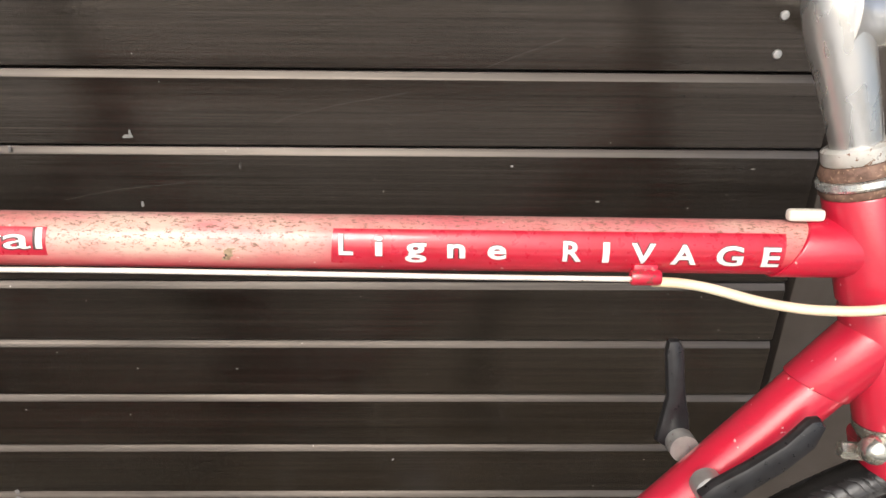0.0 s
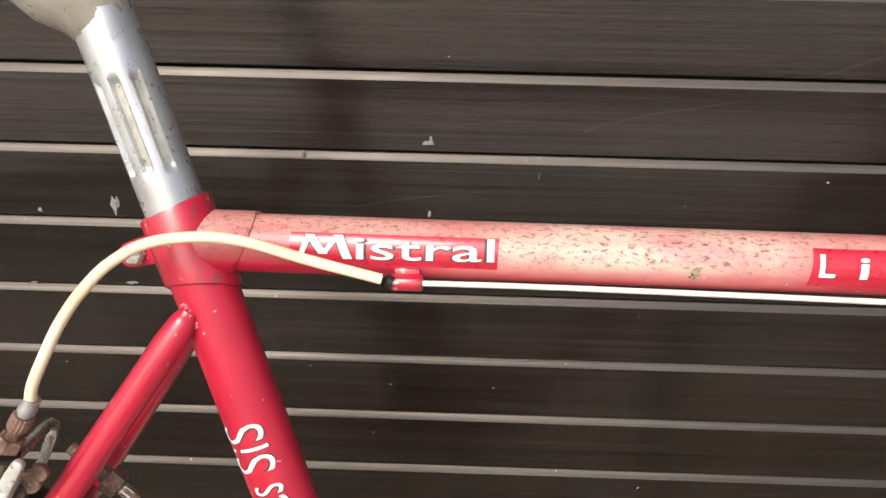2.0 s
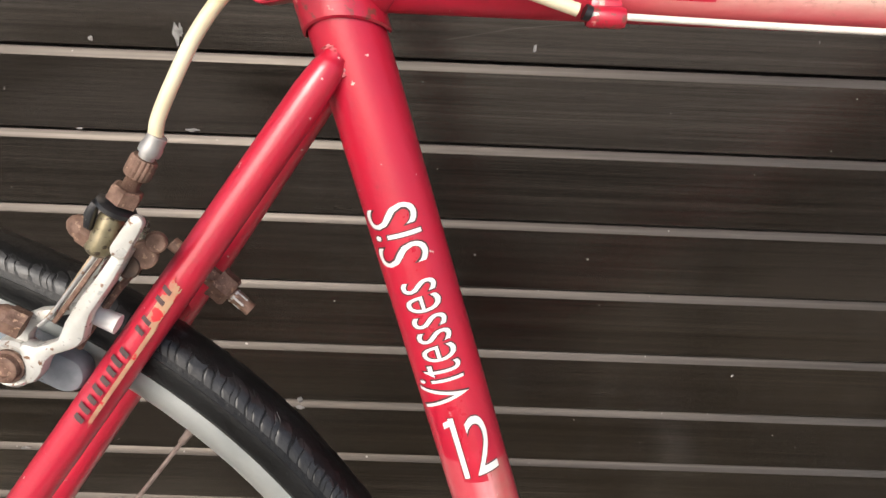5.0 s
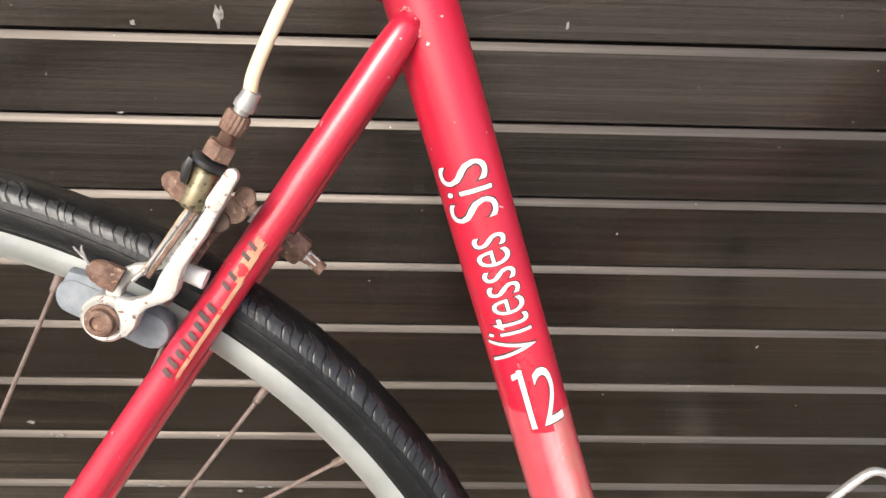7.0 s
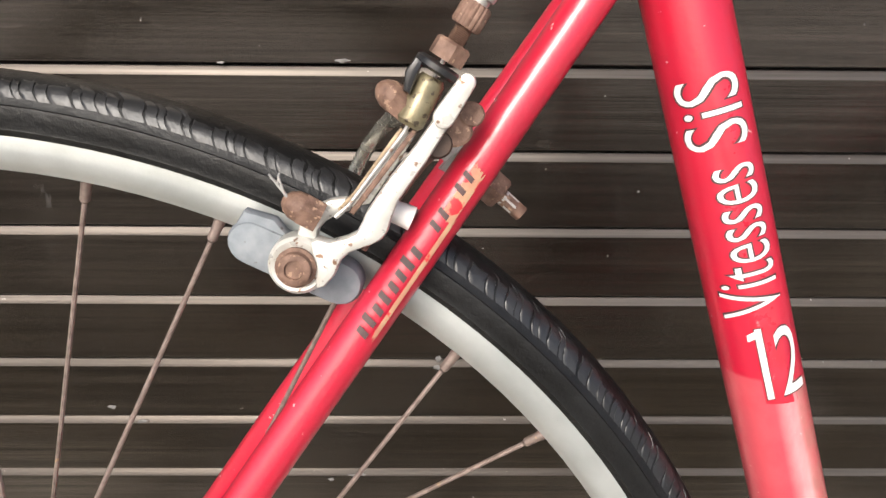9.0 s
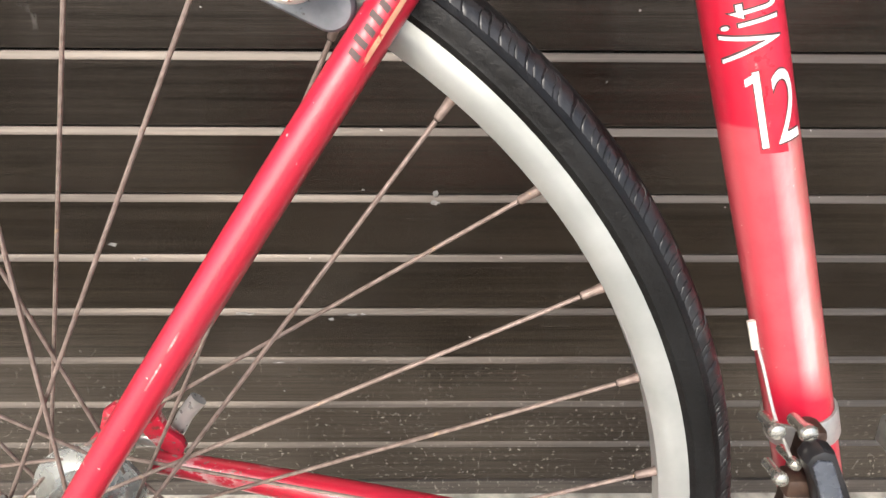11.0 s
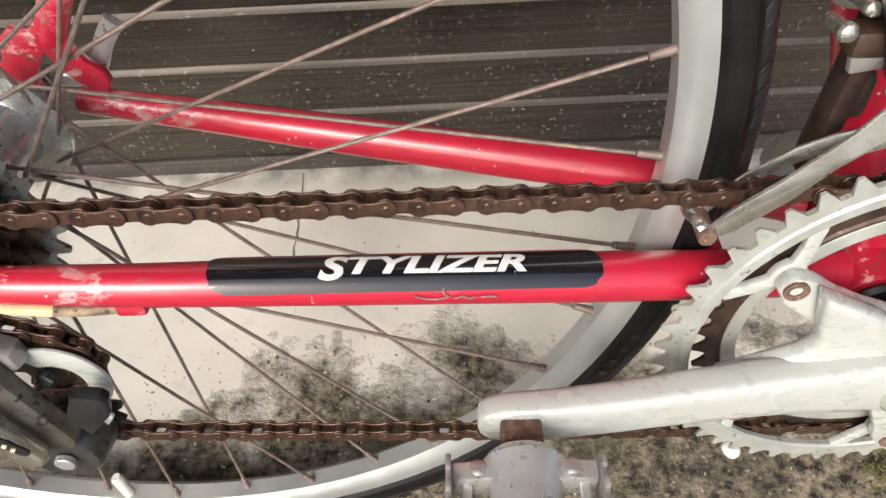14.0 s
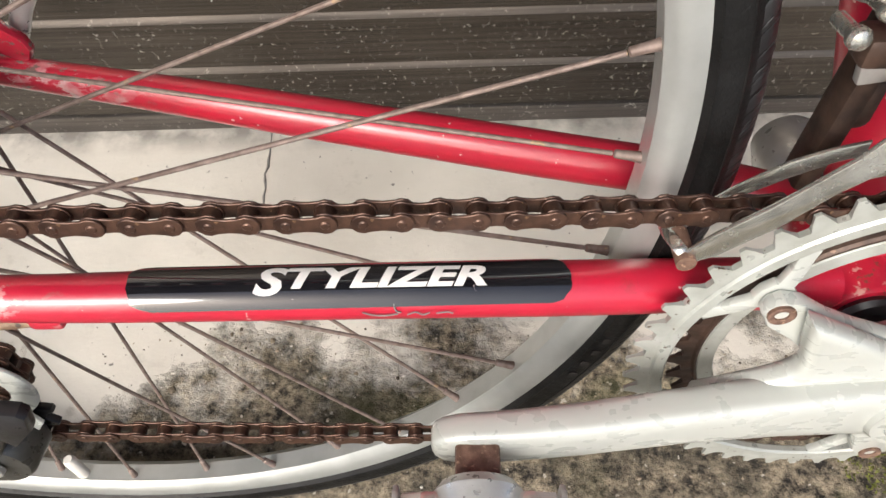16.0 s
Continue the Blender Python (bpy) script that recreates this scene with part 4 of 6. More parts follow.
# ---------------------------------------------------------------- wheels
def wheel(name, c, label, full=True, off=V(0, 0, 0)):
    w = new(name)
    w.parent = bike
    w["label"] = label
    c = c + off
    bm = bmesh.new()
    # box rim: side walls, hooked edges, inner face
    lathe(bm, [(-0.0104, 0.3068), (-0.0060, 0.3024), (0.0060, 0.3024), (0.0104, 0.3068), (0.0112, 0.3120), (0.0112, 0.3165), (0.0095, 0.3178), (0.0085, 0.3160), (0.0080, 0.3090), (-0.0080, 0.3090), (-0.0085, 0.3160), (-0.0095, 0.3178), (-0.0112, 0.3165), (-0.0112, 0.3120)], c, (0, 1, 0), 144, closed=True)
    part("rim", bm, M_RIM, w, "scratched silver alloy rim")
    bm = bmesh.new()
    prof = [(0.0085, 0.3135), (0.0120, 0.3165), (0.0129, 0.3180), (0.0137, 0.3184), (0.0136, 0.3192), (0.0142, 0.3215), (0.0146, 0.3255), (0.0143, 0.3268), (0.0147, 0.3273), (0.0143, 0.3279), (0.0136, 0.3292), (0.0120, 0.3328), (0.0088, 0.3360), (0.0045, 0.3378), (0, 0.3383)]
    prof = prof + [(-h, r) for h, r in reversed(prof[:-1])]
    lathe(bm, prof, c, (0, 1, 0), 216)
    part("tyre", bm, M_TYRE, w, "worn cracked black rubber tyre")
    # shoulder tread: proud blocks parted by slanting slits, worn away unevenly towards the crown
    bm = bmesh.new()
    r2 = random.Random(3)
    walls = [(0.0137, 0.3295), (0.0120, 0.3331), (0.0100, 0.3353), (0.0078, 0.3369), (0.0050, 0.3380), (0.0020, 0.3385)]
    count = 430
    for s in (-1, 1):
        k = 0.0
        while k < count - 0.5:
            wide = r2.choice((0.55, 0.75, 1.0, 1.0, 1.3, 1.7))
            reach = 3.1 + 0.6 * math.sin(k * 0.37) + r2.uniform(-0.7, 0.5)
            cut, gap = r2.uniform(1.4, 1.9), r2.choice((0.05, 0.07, 0.09, 0.16))
            grid_ = []
            for i in range(6):
                row = []
                for j, u_ in enumerate((gap / 2, gap / 2 + 0.05, 0.35, 0.7, 1 - gap / 2 - 0.05, 1 - gap / 2)):
                    # each block leans back and its outer edge is torn
                    f = max(0.0, min(4.99, (reach + 0.9 * (u_ - 0.5) * r2.choice((1, -1))) * i / 5))
                    h0 = min(int(f), 4)
                    y_, r_ = [p + (q - p) * (f - h0) for p, q in zip(walls[h0], walls[h0 + 1])]
                    rim_in = j in (0, 5) or i in (0, 5)
                    a = 2 * math.pi * (k + u_ * wide + cut * f / 4 + 0.22 * math.sin(f * 1.9) + r2.uniform(-0.02, 0.02)) / count
                    lift = -0.00035 if rim_in else 0.00012
                    row.append(bm.verts.new(c + V((r_ + lift) * math.cos(a), s * (y_ + lift * 0.6), (r_ + lift) * math.sin(a))))
                grid_.append(row)
            for ra, rb in zip(grid_, grid_[1:]):
                for i in range(5):
                    bm.faces.new((ra[i], ra[i + 1], rb[i + 1], rb[i]))
            k += wide
    tagged(part("tread", bm, M_TREAD, w), kind="stuff")
    # raised letters rubbed flat on the side wall
    for k in range(4):
        q = math.atan2(-0.1337, 0.3048) + radians(2.0 * (k - 1.0))
        m = Matrix.Translation(c) @ Matrix.Rotation(-q, 4, 'Y') @ Matrix.Translation((0.3232, -0.0146, 0)) @ Matrix.Rotation(radians(8), 4, 'Z')
        bm = bmesh.new()
        box(bm, (0.0058, 0.0005, 0.0042), m, 0.0002, 1)
        part("letter_bar", bm, M_GREYMARK, w, "dull grey-brown bar of tyre lettering")
    # valve
    if full:
        vm = bmesh.new()
        sweep(vm, [(-0.2953, -0.0120, 0.0640), (-0.2951, -0.0120, 0.0610), (-0.2940, -0.0115, 0.0360), (-0.2938, -0.0110, 0.0300)], [0.0030, 0.0042, 0.0042, 0.0034], 14)
        part("valve", vm, M_LINER, w, "white plastic valve cap")
    if not full:
        return w
    hub_part(c - off, w, off)
    return w


FL_R, FL_L, FL_RAD = -0.0215, 0.034, 0.0285


def hub_part(c, w, off):
    bm = bmesh.new()
    lathe(bm, [(-0.0300, 0), (-0.0300, 0.0200), (-0.0250, 0.0215), (-0.0232, 0.0305), (-0.0226, 0.0310), (-0.0206, 0.0310), (-0.0198, 0.0300), (-0.0185, 0.0262), (-0.0150, 0.0246), (-0.0090, 0.0226), (-0.0020, 0.0202), (0.006, 0.0186), (0.024, 0.0185), (0.0290, 0.0200), (0.0315, 0.0240), (0.0325, 0.0325), (0.0355, 0.0325), (0.0365, 0.0180), (0.044, 0.0160), (0.046, 0.009), (0.062, 0.0085), (0.062, 0)], c, (0, 1, 0), 40)
    part("hub", bm, M_HUB, w, "dull silver hub shell")
    bm = bmesh.new()
    lathe(bm, [(-0.066, 0), (-0.066, 0.0048), (0.075, 0.0048), (0.075, 0)], c, (0, 1, 0), 14)
    part("axle", bm, M_STEEL, w)
    for k in range(36):
        ang = radians(10 * k - 0.4)
        right = k % 2 == 1
        pair = ((k + 1) // 2) % 2
        lead = 1 if pair == 0 else -1
        hang = ang + lead * radians(58)
        fy = (FL_R if right else FL_L) + (0.002 if lead > 0 else -0.002)
        a = c + V(math.cos(hang) * FL_RAD, fy, math.sin(hang) * FL_RAD)
        b = c + off + V(math.cos(ang) * 0.3005, (-0.0018 if right else 0.0018), math.sin(ang) * 0.3005)
        bm = bmesh.new()
        d = (b - a).normalized()
        sweep(bm, [a - d * 0.004, a.lerp(b, 0.5), b - d * 0.009], 0.00105, 8)
        sp = part("spoke", bm, M_SPOKE, w)
        bm = bmesh.new()
        sweep(bm, [b - d * 0.0085, b - d * 0.0078, b - d * 0.003, b + d * 0.003], [0.0013, 0.0019, 0.0020, 0.0025], 10)
        part("nipple", bm, M_SPOKE, sp, "dull brown spoke nipple")


rear = wheel("rear_wheel", HUB, "silver-rimmed rear wheel with rusty spokes and worn tyre", off=V(0.010, -0.0105, 0.007))
front = wheel("front_wheel", V(0.727, 0, 0.336), "front wheel with black tyre", full=False)


# ---------------------------------------------------------------- drive train
def gear_outline(teeth, tip, root, n_in=0, worn=0.0, seed=1):
    r3 = random.Random(seed)
    out = []
    for k in range(teeth):
        a = 2 * math.pi * k / teeth
        st = 2 * math.pi / teeth
        tp = tip - r3.uniform(0, worn)
        for f, r in ((-0.34, root), (-0.22, root + (tp - root) * 0.45), (-0.09, tp), (0.09, tp), (0.22, root + (tp - root) * 0.45), (0.34, root)):
            out.append((r * math.cos(a + f * st), r * math.sin(a + f * st)))
    return out


def toothed_ring(bm, teeth, tip, root, inner, y, centre, thick=0.0022, seed=1, worn=0.0006):
    """A chainring: toothed rim, a wide flat band down to the inner radius."""
    out = gear_outline(teeth, tip, root, worn=worn, seed=seed)
    n = len(out)
    inn = []
    for x, z in out:
        q = math.atan2(z, x)
        inn.append((inner * math.cos(q), inner * math.sin(q)))
    c = Vector(centre)
    lay = []
    for d in (-thick / 2, thick / 2):
        taper = 0.55
        lay.append(([bm.verts.new(c + V(x, y + d * (taper if math.hypot(x, z) > root + 0.002 else 1), z)) for x, z in out], [bm.verts.new(c + V(x, y + d, z)) for x, z in inn]))
    (o0, i0), (o1, i1) = lay
    for k in range(n):
        q = (k + 1) % n
        bm.faces.new((o0[k], o0[q], i0[q], i0[k]))
        bm.faces.new((o1[q], o1[k], i1[k], i1[q]))
        bm.faces.new((o0[q], o0[k], o1[k], o1[q]))
        bm.faces.new((i0[k], i0[q], i1[q], i1[k]))


def pitch_radius(teeth):
    return 0.0127 / (2 * math.sin(math.pi / teeth))


crankset = new("crankset")
crankset.parent = bike
crankset["label"] = "chipped silver-painted double crankset"
ARM0 = 143.2
BOLT_R = 0.0770
for teeth, y, inner, nm in ((52, -0.0545, 0.0915, "outer_chainring"), (42, -0.0470, 0.0740, "inner_chainring")):
    bm = bmesh.new()
    pr = pitch_radius(teeth)
    toothed_ring(bm, teeth, pr + 0.0036, pr - 0.0032, inner, y, BB, 0.0026, seed=teeth)
    # raised round band behind the teeth
    lathe(bm, [(y - 0.0013, pr - 0.0075), (y - 0.0024, pr - 0.0085), (y - 0.0024, inner + 0.0010), (y - 0.0013, inner)], BB, (0, 1, 0), 120)
    lathe(bm, [(y + 0.0013, pr - 0.0075), (y + 0.0022, pr - 0.0085), (y + 0.0022, inner + 0.0010), (y + 0.0013, inner)], BB, (0, 1, 0), 120)
    if teeth == 52:
        for k in range(5):
            # tabs that reach in to the bolts, and the wide foot of each arm
            a = radians(ARM0 + 72 * k)
            tab = [(r_ * math.cos(a + f), r_ * math.sin(a + f)) for r_, f in ((0.0835, 0.06), (0.0845, 0.0), (0.0835, -0.06), (0.078, -0.105), (0.0705, -0.08), (0.069, 0.0), (0.0705, 0.08), (0.078, 0.105))]
            tb = bmesh.new()
            prism(tb, tab[::-1], 0.0040, flatside(BB.x, y, BB.z), 0.0006)
            for sg in (-1, 1):
                # each tab forks into two curved legs that run out to the band
                leg = [(0.0770, 0.00), (0.0805, 0.10), (0.0850, 0.175), (0.0900, 0.225), (0.0945, 0.255)]
                out_, in_ = [], []
                for i_, (r_, f) in enumerate(leg):
                    w_ = (0.0050, 0.0042, 0.0038, 0.0042, 0.0060)[i_]
                    out_.append(((r_ + w_ * 0.7) * math.cos(a + sg * (f - 0.3 * w_ / r_)), (r_ + w_ * 0.7) * math.sin(a + sg * (f - 0.3 * w_ / r_))))
                    in_.append(((r_ - w_ * 0.7) * math.cos(a + sg * (f + 0.5 * w_ / r_)), (r_ - w_ * 0.7) * math.sin(a + sg * (f + 0.5 * w_ / r_))))
                prism(tb, out_ + in_[::-1], 0.0036, flatside(BB.x, y, BB.z), 0.0006)
            part("chainring_tab", tb, M_CRANK, crankset)
    else:
        for k in range(5):
            a = radians(ARM0 + 72 * k)
            tab = [(0.0755 * math.cos(a + f), 0.0755 * math.sin(a + f)) for f in (0.22, 0, -0.22)] + [(r_ * math.cos(a + f), r_ * math.sin(a + f)) for r_, f in ((0.0725, -0.12), (0.0705, -0.08), (0.070, 0.0), (0.0705, 0.08), (0.0725, 0.12))]
            tb = bmesh.new()
            prism(tb, tab[::-1], 0.003, flatside(BB.x, y, BB.z), 0.0005)
            part("chainring_tab", tb, M_CRANK, crankset)
    part(nm, bm, M_RING if teeth == 52 else M_SPROCKET, crankset, "worn silver chainring with dirty teeth" if teeth == 52 else "inner chainring with greasy brown teeth")
    if teeth == 42:
        bm = bmesh.new()
        lathe(bm, [(y - 0.0016, 0.0680), (y - 0.0030, 0.0688), (y - 0.0030, 0.0750), (y - 0.0016, 0.0760), (y + 0.0016, 0.0760), (y + 0.0026, 0.0750), (y + 0.0026, 0.0688), (y + 0.0016, 0.0680)], BB, (0, 1, 0), 120, closed=True)
        part("ring_band", bm, M_RING, crankset, "pale silver band of the inner chainring")
for k in range(5):
    bm = bmesh.new()
    a = radians(ARM0 + 72 * k)
    arm = [(r_ * math.cos(a + f), r_ * math.sin(a + f)) for r_, f in ((0.024, 0.85), (0.034, 0.44), (0.046, 0.24), (0.060, 0.145), (0.074, 0.115), (0.0815, 0.06), (0.0830, 0), (0.0815, -0.06), (0.074, -0.115), (0.060, -0.145), (0.046, -0.24), (0.034, -0.44), (0.024, -0.85))]
    prism(bm, arm[::-1], 0.0075, flatside(BB.x, -0.0605, BB.z), 0.0018)
    part("spider_arm", bm, M_CRANK, crankset)
bm = bmesh.new()
lathe(bm, [(-0.050, 0), (-0.050, 0.022), (-0.058, 0.030), (-0.064, 0.029), (-0.068, 0.0215), (-0.083, 0.0185), (-0.086, 0.0165), (-0.086, 0.0115), (-0.076, 0.0110), (-0.076, 0)], BB, (0, 1, 0), 40)
part("spider", bm, M_CRANK, crankset, "white-silver spider hub")
for k in range(5):
    a = radians(ARM0 + 72 * k)
    c = BB + V(math.cos(a) * BOLT_R, -0.0640, math.sin(a) * BOLT_R)
    bm = bmesh.new()
    lathe(bm, [(0.001, 0.0052), (-0.0012, 0.0052), (-0.0016, 0.0046), (-0.0010, 0.0027), (0.001, 0.0025), (0.001, 0)], c, (0, 1, 0), 20)
    part("chainring_bolt", bm, M_RUST, crankset, "rusty chainring bolt")
bm = bmesh.new()
lathe(bm, [(-0.0758, 0), (-0.0758, 0.0108), (-0.079, 0.0100), (-0.0792, 0.0062), (-0.077, 0.0058), (-0.077, 0)], BB, (0, 1, 0), 20)
part("crank_bolt", bm, M_RUST, crankset, "rusty crank bolt in its well")


def crank(name, side, ang, parent):
    """A tapered forged arm with rounded corners; side -1 is the drive side."""
    bm = bmesh.new()
    d = V(math.cos(ang), 0, math.sin(ang))
    up = V(-math.sin(ang), 0, math.cos(ang))
    stations = [(0.0, 0.0725, 0.0190, 0.0110), (0.02, 0.0738, 0.0170, 0.0102), (0.05, 0.0760, 0.0146, 0.0094), (0.09, 0.0800, 0.0127, 0.0086), (0.13, 0.0848, 0.0121, 0.0080), (0.158, 0.0872, 0.0123, 0.0076), (0.172, 0.0880, 0.0127, 0.0074), (0.180, 0.0880, 0.0120, 0.0072), (0.1865, 0.0880, 0.0098, 0.0066), (0.1900, 0.0880, 0.0066, 0.0054), (0.1912, 0.088, 0.0030, 0.0035)]
    rings = []
    for ln, y, hz, hy in stations:
        c = BB + d * ln + V(0, side * y, 0)
        ring = []
        for k in range(28):
            t = 2 * math.pi * k / 28
            ct, st = math.cos(t), math.sin(t)
            p = 0.54
            ring.append(bm.verts.new(c + up * (math.copysign(abs(ct) ** p, ct) * hz) + V(0, math.copysign(abs(st) ** p, st) * hy, 0)))
        rings.append(ring)
    for a, b in zip(rings, rings[1:]):
        for k in range(28):
            bm.faces.new((a[k], a[(k + 1) % 28], b[(k + 1) % 28], b[k]))
    bm.faces.new(rings[0][::-1])
    bm.faces.new(rings[-1])
    return part(name, bm, M_CRANK, parent, "scuffed silver crank arm", 50)


CR_ANG = math.atan2(0.258 - BB.z, -0.018 - BB.x)
crank("crank_arm", -1, CR_ANG, crankset)
# web that flows from the spider into the arm on both sides
bm = bmesh.new()
prism(bm, [(0.0990, 0.3165), (0.1012, 0.3070), (0.1030, 0.2985), (0.1058, 0.2890), (0.1052, 0.2840), (0.1020, 0.2798), (0.0950, 0.2755), (0.0862, 0.2712), (0.0700, 0.2640), (0.0700, 0.2560), (0.1000, 0.2480), (0.1250, 0.2360), (0.1400, 0.2330), (0.1600, 0.2450), (0.1600, 0.2800), (0.1280, 0.3010)][::-1], 0.0110, flatside(0, -0.0700, 0), 0.0040, 3)
part("arm_web", bm, M_CRANK, crankset)
crank("crank_arm", 1, CR_ANG + math.pi, crankset)
bm = bmesh.new()
lathe(bm, [(0.045, 0), (0.045, 0.016), (0.056, 0.0195), (0.072, 0.0195), (0.084, 0.0170), (0.084, 0)], BB, (0, 1, 0), 32)
part("crank_boss", bm, M_ALU, crankset)


def pedal(side, ang):
    p = new("pedal")
    p.parent = bike
    p["label"] = "worn grey alloy quill pedal"
    c = BB + V(math.cos(ang) * 0.173, 0, math.sin(ang) * 0.173)
    bm = bmesh.new()
    box(bm, (0.0175, 0.017, 0.0175), Matrix.Translation(c + V(0, side * 0.1015, 0)), 0.002)
    part("spindle_collar", bm, M_RUST, p, "brown rusty spindle collar")
    bm = bmesh.new()
    lathe(bm, [(0.108, 0), (0.108, 0.0150), (0.112, 0.0180), (0.122, 0.0150), (0.135, 0.0125), (0.178, 0.0115), (0.184, 0.0135), (0.194, 0.0135), (0.197, 0.008), (0.197, 0)], c, (0, side, 0), 28)
    part("barrel", bm, M_ALU, p)
    for sx in (-1, 1):
        bm = bmesh.new()
        box(bm, (0.0022, 0.080, 0.024), Matrix.Translation(c + V(sx * 0.0305, side * 0.152, 0.001)), 0.0006)
        for k in range(9):
            box(bm, (0.0022, 0.0045, 0.005), Matrix.Translation(c + V(sx * 0.0305, side * (0.117 + 0.0088 * k), 0.0135)), 0.0008)
        part("cage_plate", bm, M_STEEL, p, "toothed steel cage plate")
        bm = bmesh.new()
        for yy in (0.1165, 0.186):
            prism(bm, [(0, -0.008), (0.029 * sx, -0.0055), (0.029 * sx, 0.0065), (0, 0.010)][::(1 if sx > 0 else -1)], 0.0085, flatside(c.x, side * yy, c.z), 0.0012)
        box(bm, (0.0045, 0.073, 0.004), Matrix.Translation(c + V(sx * 0.0235, side * 0.152, 0.002)), 0.0008)
        part("cage_arm", bm, M_ALU, p)
        bm = bmesh.new()
        lathe(bm, [(0, 0.0032), (0.0012, 0.0032), (0.0020, 0.0018), (0.0020, 0)], c + V(sx * 0.0190, side * 0.1165, 0.0085), (0, 0, 1), 14)
        part("screw", bm, M_SCREW, p)


pedal(-1, CR_ANG)
pedal(1, CR_ANG + math.pi)

# freewheel: six sprockets, the innermost silver
freewheel = new("freewheel")
freewheel.parent = rear
freewheel["label"] = "greasy rust-brown six-speed freewheel"
SPR_Y = -0.0605
M_DULL = plain("dull_plated_sprocket", (0.30, 0.315, 0.30), (0.20, 0.205, 0.195), 0.32, 0.5, scale=90, spots=(0.08, 0.055, 0.04), spot_lo=0.58, spot_scale=240, bumpy=0.2)
for i, teeth in enumerate((13, 15, 17, 19, 22, 26)):
    bm = bmesh.new()
    pr = pitch_radius(teeth)
    prism(bm, gear_outline(teeth, pr + (0.0036 if i < 5 else 0.0026), pr - 0.0036, worn=0.0004, seed=teeth), 0.0020, flatside(HUB.x, SPR_Y + 0.0056 * i, HUB.z, 7 * i), 0)
    part("sprocket", bm, M_DULL if teeth == 26 else M_SPROCKET, freewheel, "dull silver large sprocket" if teeth == 26 else "")
    if i < 5:
        bm = bmesh.new()
        lathe(bm, [(-0.0018, 0.0), (-0.0018, pr - 0.006), (0.0018, pr - 0.006), (0.0018, 0)], (HUB.x, SPR_Y + 0.0056 * i + 0.0028, HUB.z), (0, 1, 0), 24)
        part("spacer", bm, M_SPROCKET, freewheel)
bm = bmesh.new()
lathe(bm, [(0, 0), (0, 0.0160), (-0.003, 0.0165), (-0.005, 0.0150), (-0.005, 0.0075), (-0.0085, 0.0070), (-0.0085, 0)], (HUB.x, SPR_Y, HUB.z), (0, 1, 0), 28)
part("lock_ring", bm, M_SPROCKET, freewheel)

# the chain: a belt round ring, tension pulley, guide pulley and sprocket
R13, R42, R10 = pitch_radius(13), pitch_radius(42), 0.0203
GUIDE, TENS = V(-0.2325, 0, 0.2660), V(-0.2375, 0, 0.2240)
circles = [((HUB.x, HUB.z), R13, -1, -0.0605), ((BB.x, BB.z), R42, -1, -0.0470), ((TENS.x, TENS.z), R10, -1, -0.0575), ((GUIDE.x, GUIDE.z), R10, 1, -0.0590)]
legs = []
for i in range(4):
    (c1, r1, s1, y1), (c2, r2, s2, y2) = circles[i], circles[(i + 1) % 4]
    dx, dz = c2[0] - c1[0], c2[1] - c1[1]
    ln, phi = math.hypot(dx, dz), math.atan2(dz, dx)
    th = phi - math.asin((s2 * r2 - s1 * r1) / ln)
    qx, qz = math.sin(th), -math.cos(th)
    legs.append(((c1[0] + s1 * r1 * qx, c1[1] + s1 * r1 * qz), (c2[0] + s2 * r2 * qx, c2[1] + s2 * r2 * qz), y1, y2))
belt = []
for i in range(4):
    a, b, y1, y2 = legs[i]
    m_ = max(2, int(math.hypot(b[0] - a[0], b[1] - a[1]) / 0.002))
    sag = 0.004 if i == 1 else 0.0
    for k in range(m_):
        t = k / m_
        belt.append(V(a[0] + (b[0] - a[0]) * t, y1 + (y2 - y1) * t, a[1] + (b[1] - a[1]) * t - sag * 4 * t * (1 - t)))
    c2, r2, s2, y2 = circles[(i + 1) % 4]
    n0 = legs[(i + 1) % 4][0]
    a0, a1 = math.atan2(b[1] - c2[1], b[0] - c2[0]), math.atan2(n0[1] - c2[1], n0[0] - c2[0])
    turn = (a1 - a0) % (2 * math.pi) if s2 > 0 else -((a0 - a1) % (2 * math.pi))
    m_ = max(2, int(abs(turn) * r2 / 0.001))
    for k in range(m_):
        a_ = a0 + turn * k / m_
        belt.append(V(c2[0] + r2 * math.cos(a_), y2, c2[1] + r2 * math.sin(a_)))
seglen = [(belt[(i + 1) % len(belt)] - belt[i]).length for i in range(len(belt))]
total = sum(seglen)
LINKS = 2 * round(total / 0.0127 / 2)
step = total / LINKS
# a pin at x = -0.1189 on the upper run
first = next(i for i, p in enumerate(belt) if p.x > -0.1189)
start = sum(seglen[:first]) + (-0.1189 - belt[first].x)


def along(s):
    s %= total
    for i, ln in enumerate(seglen):
        if s <= ln:
            return belt[i].lerp(belt[(i + 1) % len(belt)], s / ln)
        s -= ln
    return belt[0].copy()


